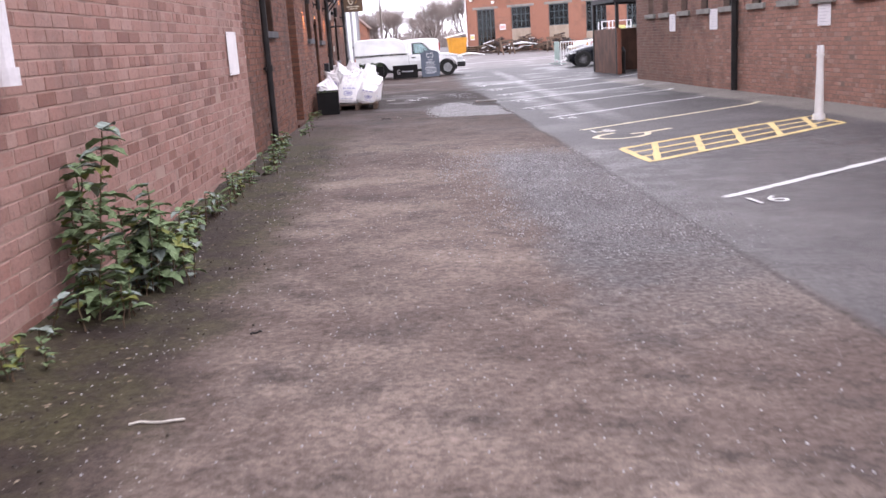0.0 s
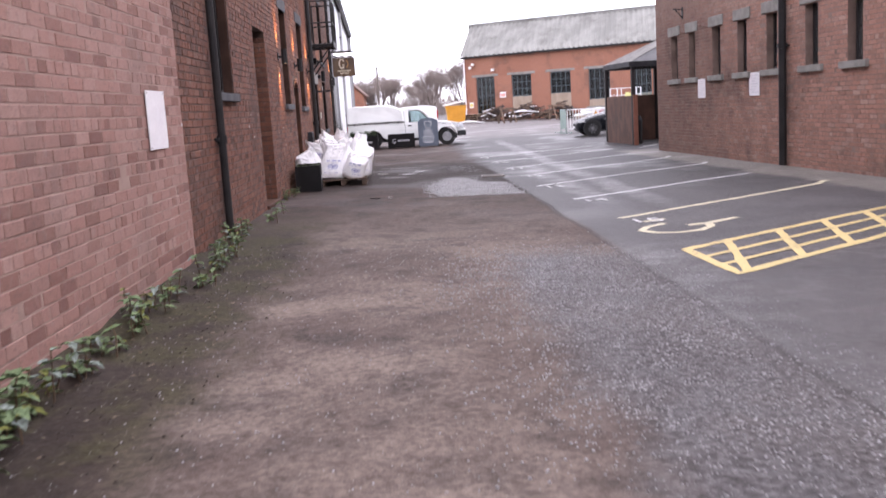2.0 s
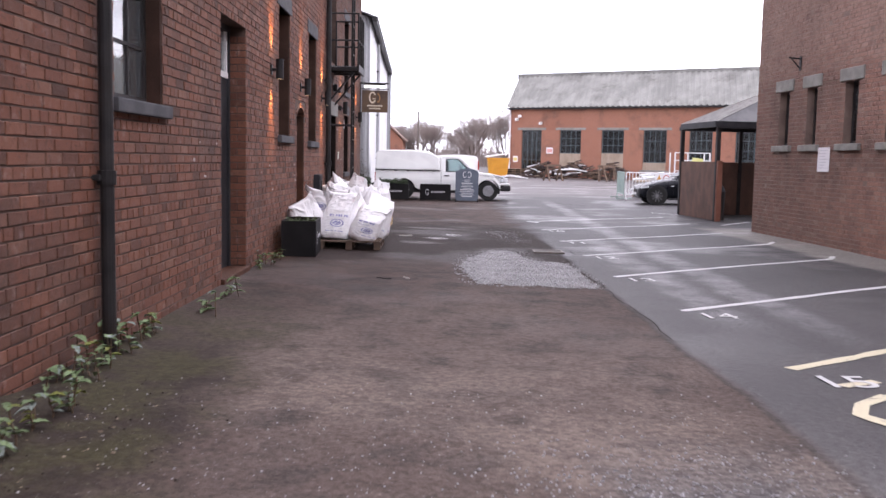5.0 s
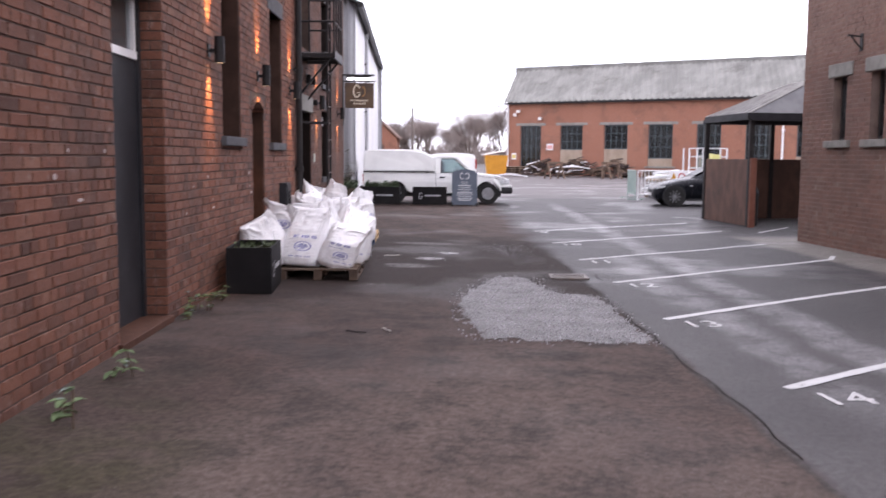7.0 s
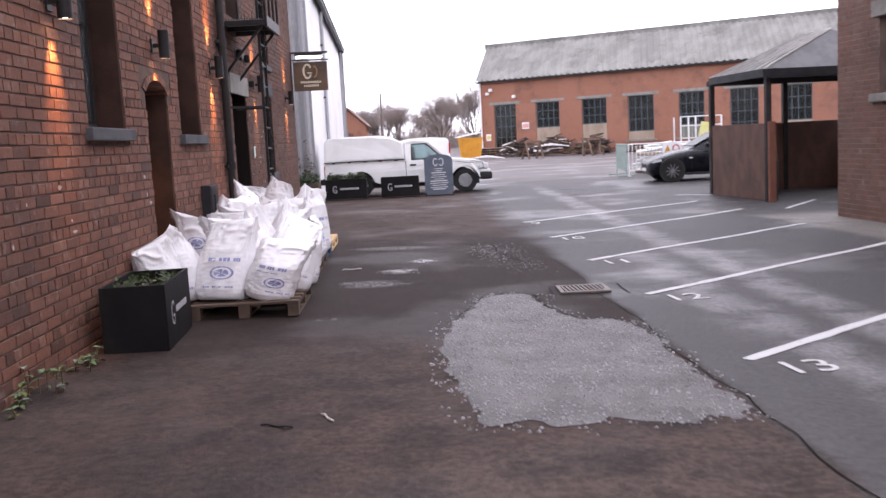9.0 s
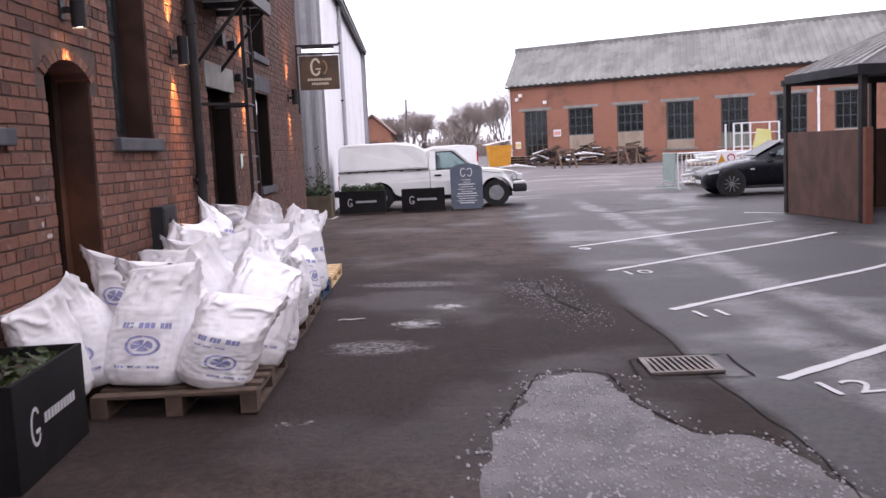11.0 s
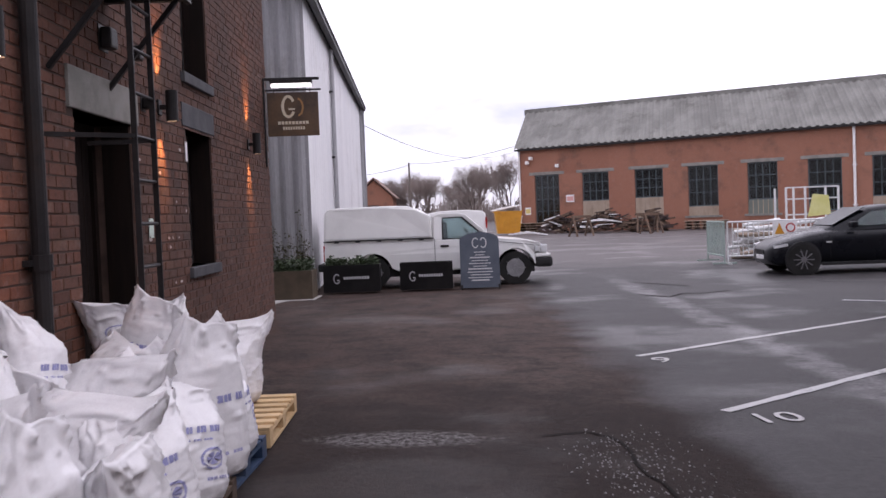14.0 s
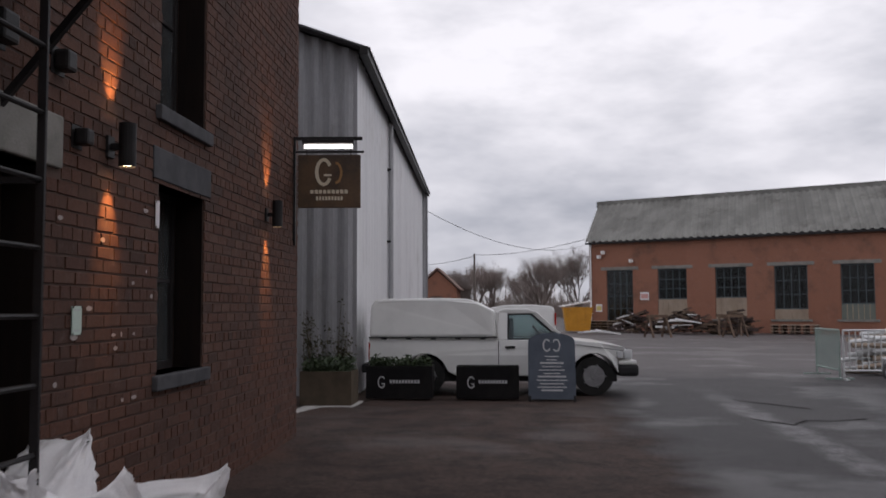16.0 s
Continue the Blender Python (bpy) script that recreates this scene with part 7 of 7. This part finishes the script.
def chippings(poly, n, seed, size, name, label, edge=0.25, bed=True):
    r = random.Random(seed)
    xs, ys = [p[0] for p in poly], [p[1] for p in poly]
    V, F = [], []
    if bed:
        bm = bmesh.new()
        P = []
        for k, (x0, y0) in enumerate(poly):
            x1, y1 = poly[(k + 1) % len(poly)]
            for j in range(6):
                x, y = x0 + (x1 - x0) * j / 6, y0 + (y1 - y0) * j / 6
                P.append((x, y))
        for _ in range(5):
            P = [((P[i - 1][0] + 2 * p[0] + P[(i + 1) % len(P)][0]) / 4, (P[i - 1][1] + 2 * p[1] + P[(i + 1) % len(P)][1]) / 4) for i, p in enumerate(P)]
        P = [(x + 0.1 * noise.noise(Vector((x * 5, y * 5, 1))) + r.uniform(-0.012, 0.012), y + 0.12 * noise.noise(Vector((x * 5, y * 5, 7))) + r.uniform(-0.012, 0.012)) for x, y in P]
        f = bm.faces.new([bm.verts.new((x, y, 0)) for x, y in P])
        bmesh.ops.triangulate(bm, faces=[f])
        bmesh.ops.subdivide_edges(bm, edges=list(bm.edges), cuts=2)
        for v in bm.verts:
            v.co.z = ground_z(v.co.x, v.co.y) + 0.005
        tagged(part("chipping_bed", bm, CHIP_BED), "pale gritty repair patch in the tarmac", "repair patch", kind="structure")
    while n:
        x, y = r.uniform(min(xs) - edge, max(xs) + edge), r.uniform(min(ys) - edge, max(ys) + edge)
        if not inside(poly, x + r.gauss(0, edge), y + r.gauss(0, edge)):
            continue
        n -= 1
        s = size * r.uniform(0.35, 1.0) ** 1.3
        z = ground_z(x, y) + 0.003
        a = r.uniform(0, 6.28)
        k = len(V)
        for j in range(4):
            b = a + j * 1.571 + r.uniform(-0.3, 0.3)
            V.append((x + s * math.cos(b), y + s * math.sin(b), z))
        for j in range(4):
            b = a + j * 1.571 + r.uniform(-0.4, 0.4)
            V.append((x + s * 0.6 * math.cos(b), y + s * 0.6 * math.sin(b), z + s * r.uniform(0.5, 0.9)))
        F += [(k + 4, k + 5, k + 6, k + 7)] + [(k + j, k + (j + 1) % 4, k + 4 + (j + 1) % 4, k + 4 + j) for j in range(4)]
    ob = quads(name, V, F, STONES)
    tagged(ob, label, "gravel", kind="stuff")


chippings(PATCH_A, 7000, 1, 0.0115, "loose_chippings", "pale loose chippings scattered over dark tarmac", 0.4, False)
chippings(PATCH_B, 3800, 2, 0.015, "loose_chippings", "pale loose chippings in a worn repair patch", 0.1)
chippings(PATCH_C, 700, 3, 0.008, "loose_chippings", "pale loose chippings in a worn repair patch", 0.15, False)
LANE = [(-1.6, 2.0), (2.5, 2.0), (2.4, 14.0), (-1.4, 14.0)]
chippings(LANE, 2600, 4, 0.008, "lane_grit", "grit and small stones strewn over the lane", 0.3, False)
DARK_GRIT = surface("dark_soil_crumbs", (0.03, 0.025, 0.02), (0.07, 0.055, 0.045), 0.9, bump=0)
STONES_KEEP, STONES = STONES, DARK_GRIT
chippings([(-1.75, 2.5), (-1.0, 2.5), (-0.8, 7), (-1.1, 14), (-1.75, 14)], 550, 5, 0.012, "soil_crumbs", "dark crumbs of soil beside the wall", 0.2, False)
STONES = STONES_KEEP

LEAF_GREEN = surface("nettle_green_leaf", (0.085, 0.13, 0.058), (0.17, 0.235, 0.115), 0.8, scale=14, fine=60, bump=0.1)
LEAF_YELLOW = surface("yellow_green_leaf", (0.12, 0.14, 0.03), (0.18, 0.19, 0.05), 0.8, scale=14, fine=60, bump=0.1)
LEAF_PALE = surface("pale_grey_green_leaf", (0.15, 0.19, 0.16), (0.25, 0.29, 0.26), 0.8, scale=14, fine=60, bump=0.1)
STEM = surface("brown_weed_stem", (0.09, 0.06, 0.035), (0.14, 0.095, 0.06), 0.8)


def big_leaf(V, F, p, way, size, r):
    """A pointed, toothed, folded leaf."""
    way = way.normalized()
    side = way.cross(Vector((0, 0, 1)))
    side = side.normalized() if side.length > 0.01 else Vector((1, 0, 0))
    up = side.cross(way)
    k = len(V)
    prof = ((0.0, 0.05), (0.18, 0.3), (0.3, 0.25), (0.45, 0.34), (0.58, 0.24), (0.75, 0.2), (1.0, 0.0))
    for t, w in prof:
        c = p + way * (size * t) - Vector((0, 0, 1)) * (size * 0.35 * t * t)
        for s in (-1, 0, 1):
            V.append(tuple(c + side * (s * w * size) + up * (abs(s) * 0.12 * size * (1 if w else 0)) + Vector((0, 0, r.uniform(-0.01, 0.01) * size * 4))))
    for j in range(len(prof) - 1):
        a = k + 3 * j
        F += [(a, a + 1, a + 4, a + 3), (a + 1, a + 2, a + 5, a + 4)]


def weed(x, y, high, stems, leaf, seed, label, wide=0.15):
    r = random.Random(seed)
    z = ground_z(x, y)
    w = thing("weed", pose(x, y, z - 0.01), label, "weed", "weeds along the wall")
    SV, SF = [], []
    L = {"foliage": ([], [], LEAF_GREEN), "yellow_foliage": ([], [], LEAF_YELLOW), "pale_foliage": ([], [], LEAF_PALE)}
    for s in range(stems):
        h = high * (1.0 if s == 0 else r.uniform(0.35, 0.85))
        a = r.uniform(0, 6.28)
        base = Vector((r.gauss(0, wide * 0.5), r.gauss(0, wide), 0))
        tip = base + Vector((math.cos(a) * 0.12 * h, math.sin(a) * 0.3 * h, h))
        tip.x = max(tip.x, -0.12)
        n = max(3, int(h / 0.055))
        P = [base.lerp(tip, t / n) + Vector((r.uniform(-0.008, 0.008), r.uniform(-0.008, 0.008), 0)) for t in range(n + 1)]
        for p, q in zip(P, P[1:]):
            twig_prism(SV, SF, p, q, 0.006, 0.005)
        for j, p in enumerate(P[1:]):
            for c in range(3 if j > n * 0.35 or stems < 3 else 2):
                b = r.uniform(0, 6.28)
                way = Vector((math.cos(b), math.sin(b), r.uniform(-0.1, 0.6)))
                key = r.choices(("foliage", "yellow_foliage", "pale_foliage"), (0.72, 0.12, 0.16))[0]
                if r.random() < 0.88:
                    big_leaf(L[key][0], L[key][1], p, way, leaf * r.uniform(0.5, 1.15), r)
    tagged(quads("stem", SV, SF, STEM, w), kind="stuff")
    for name, (V, F, mat) in L.items():
        if V:
            tagged(quads(name, V, F, mat, w), kind="stuff")


weed(-1.7, 5.35, 1.12, 4, 0.17, 1, "tall straggling nettle-like weed at the foot of the wall", 0.2)
weed(-1.5, 5.75, 0.74, 8, 0.17, 2, "bushy weed with broad green and yellowing leaves", 0.2)
weed(-1.42, 6.15, 0.52, 8, 0.14, 3, "bushy weed with broad green and yellowing leaves", 0.18)
weed(-1.6, 5.05, 0.4, 8, 0.12, 4, "low green weed clump at the foot of the wall", 0.18)
weed(-1.72, 4.05, 0.26, 7, 0.085, 5, "low green weed clump at the foot of the wall", 0.15)
weed(-1.64, 4.4, 0.12, 4, 0.07, 6, "low green weed clump at the foot of the wall", 0.15)
rw = random.Random(9)
for k, y in enumerate((6.8, 7.25, 7.6, 8.1, 8.5, 9.1, 9.6, 10.3, 10.9, 11.6, 12.4, 13.1, 13.7, 14.2, 14.9, 15.4, 16.4, 17.5)):
    h = (0.4 if y < 7.8 else 0.26) * rw.uniform(0.7, 1.2)
    x = (-1.68 if y < 13.3 else -1.82) + rw.uniform(-0.06, 0.12)
    weed(x, y, h, 6 if y < 15.5 else 3, 0.09 if y > 8 else 0.12, 20 + k, "low green weed clump at the foot of the wall", 0.13)

for k, (x, y, h) in enumerate(((-1.88, 20.05, 0.16), (-1.9, 20.4, 0.2), (-1.92, 20.85, 0.14))):
    weed(x, y, h, 5, 0.07, 60 + k, "low green weed clump at the foot of the wall", 0.12)

STRAW = surface("pale_straw_scrap", (0.5, 0.47, 0.42), (0.62, 0.59, 0.54), 0.7)


def scrap(x, y, length, turn, mat, label, name="litter"):
    t = thing(name, pose(x, y, ground_z(x, y) + 0.008, 0, 0, turn), label, "litter")
    bm = bmesh.new()
    P = [Vector((length * (k / 5 - 0.5), 0.05 * length * math.sin(k * 1.3), 0.004 * math.sin(k * 2))) for k in range(6)]
    for p, q in zip(P, P[1:]):
        tube(bm, p, q, 0.006, 6)
    part("scrap", bm, mat, t)


scrap(-0.83, 3.46, 0.24, 4, STRAW, "pale straw lying on the lane")
scrap(-0.003, 19.58, 0.16, -60, STRAW, "pale scrap of twine on the lane")
scrap(-0.27, 19.44, 0.2, -20, IRON, "dark stick lying on the lane")
scrap(-0.32, 25.86, 0.25, 10, STRAW, "pale scrap of twine on the lane")
scrap(-0.6, 4.7, 0.07, 40, IRON, "dark pebble-like scrap on the lane")


def spill(x, y, w, d, seed, label):
    """A thin scattering of spilt white grains."""
    r = random.Random(seed)
    V, F = [], []
    for k in range(650):
        px, py = x + r.gauss(0, w * 1.5), y + r.gauss(0, d * 0.8)
        if noise.noise(Vector((px * 9, py * 7, seed))) < -0.05:
            continue
        s = r.uniform(0.001, 0.003)
        z = ground_z(px, py) + 0.003
        j = len(V)
        V += [(px - s, py - s, z), (px + s, py - s, z), (px + s * 0.6, py + s, z), (px, py, z + s * 1.4)]
        F += [(j, j + 1, j + 3), (j + 1, j + 2, j + 3), (j + 2, j, j + 3)]
    tagged(quads("spilt_grain", V, F, WHITE_PAINT), label, "spill", kind="stuff")


for k, (x, y, w, d) in enumerate(((0.3, 25.58, 0.07, 0.12), (0.58, 26.5, 0.05, 0.1))):
    spill(x, y, w, d, 50 + k, "white grains spilt over dark tarmac")

# fallen leaves and straw on the soil strip
LITTER = surface("dead_leaf_litter", (0.07, 0.045, 0.028), (0.28, 0.23, 0.17), 0.85, scale=2.0, fine=30, bump=0)
rd = random.Random(61)
V, F = [], []
for k in range(170):
    y = rd.uniform(2.6, 13.5)
    x = -1.3 + rd.gauss(0, 0.22)
    p, a, n = rd.uniform(0.005, 0.016), rd.uniform(0, 6.28), len(V)
    z = ground_z(x, y) + 0.006
    for c in range(6):
        b = a + c * 1.047
        V.append((x + p * math.cos(b) * (1.5 if c % 3 == 0 else 0.7), y + p * math.sin(b) * (1.5 if c % 3 == 0 else 0.7), z + rd.uniform(0, 0.5) * p))
    V.append((x, y, z + 0.5 * p))
    F += [(n + c, n + (c + 1) % 6, n + 6) for c in range(6)]
tagged(quads("leaf_litter", V, F, LITTER), "dead leaves and straw on the soil strip", "leaf litter", kind="stuff")

# flaked whitewash left on the bricks
FLAKE = surface("flaked_whitewash", (0.34, 0.28, 0.26), (0.46, 0.4, 0.37), 0.9, fine=60)
rf = random.Random(40)
for m, x0, x1, z0, z1, n in ((LEFT, ly(16.9), ly(18.2), 1.35, 1.75, 4), (LEFT, ly(22.9), ly(23.6), 1.2, 1.5, 4), (LEFT, ly(29.5), ly(31.0), 0.9, 2.5, 15), (NEAR, -0.7, -0.5, 1.55, 1.65, 1), (LEFT, ly(20.2), ly(21.5), 1.1, 1.5, 6)):
    V, F = [], []
    for _ in range(n):
        x, z = rf.uniform(x0, x1), round(rf.uniform(z0, z1) / 0.086) * 0.086 - 0.1 + 0.0125
        w, h = rf.uniform(0.03, 0.13), rf.uniform(0.025, 0.05)
        k = len(V)
        c = 7
        for j in range(c):
            a = 2 * math.pi * j / c
            V.append((x + w / 2 * math.cos(a) * rf.uniform(0.7, 1.1), -0.0145, z + 0.025 + h / 2 * math.sin(a) * rf.uniform(0.7, 1.1)))
        F.append(tuple(range(k, k + c)))
    ob = quads("whitewash_flakes", V, F, FLAKE)
    ob.matrix_world = m
    tagged(ob, "patches of flaked whitewash on the bricks", "paint", kind="stuff")

# ---- brickwork: pieces of the walls ----
lay_bricks(wall_near, brick_rows(-11.0, -0.55, -0.1, 4.6, [], 0.098, 1, 1.3), BRICK_NEAR, 11, single=(-8.6, -3.2, 0.7, 2.0), proud=(0.001, 0.005))
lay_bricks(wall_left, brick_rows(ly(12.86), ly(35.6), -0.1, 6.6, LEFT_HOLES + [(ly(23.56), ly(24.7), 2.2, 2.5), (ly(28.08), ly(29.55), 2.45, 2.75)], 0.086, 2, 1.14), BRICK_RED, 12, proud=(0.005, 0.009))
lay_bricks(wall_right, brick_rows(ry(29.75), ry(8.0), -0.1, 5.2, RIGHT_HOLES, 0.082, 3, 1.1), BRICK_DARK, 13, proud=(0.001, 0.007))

# brick reveal of the doorway
reveal = {}
for k in range(36):
    z = -0.1 + 0.086 * k
    if 0.15 < z < 3.0:
        for y0, y1 in (((0.0, 0.1), (0.11, 0.2)) if k % 2 else ((0.0, 0.2),)):
            key = round(y1 - y0, 2)
            if key not in reveal:
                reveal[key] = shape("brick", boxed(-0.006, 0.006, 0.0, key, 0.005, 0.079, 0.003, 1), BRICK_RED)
            ob = new("brick", reveal[key])
            ob.parent = wall_left
            ob.location = (ly(19.72), y0, z)
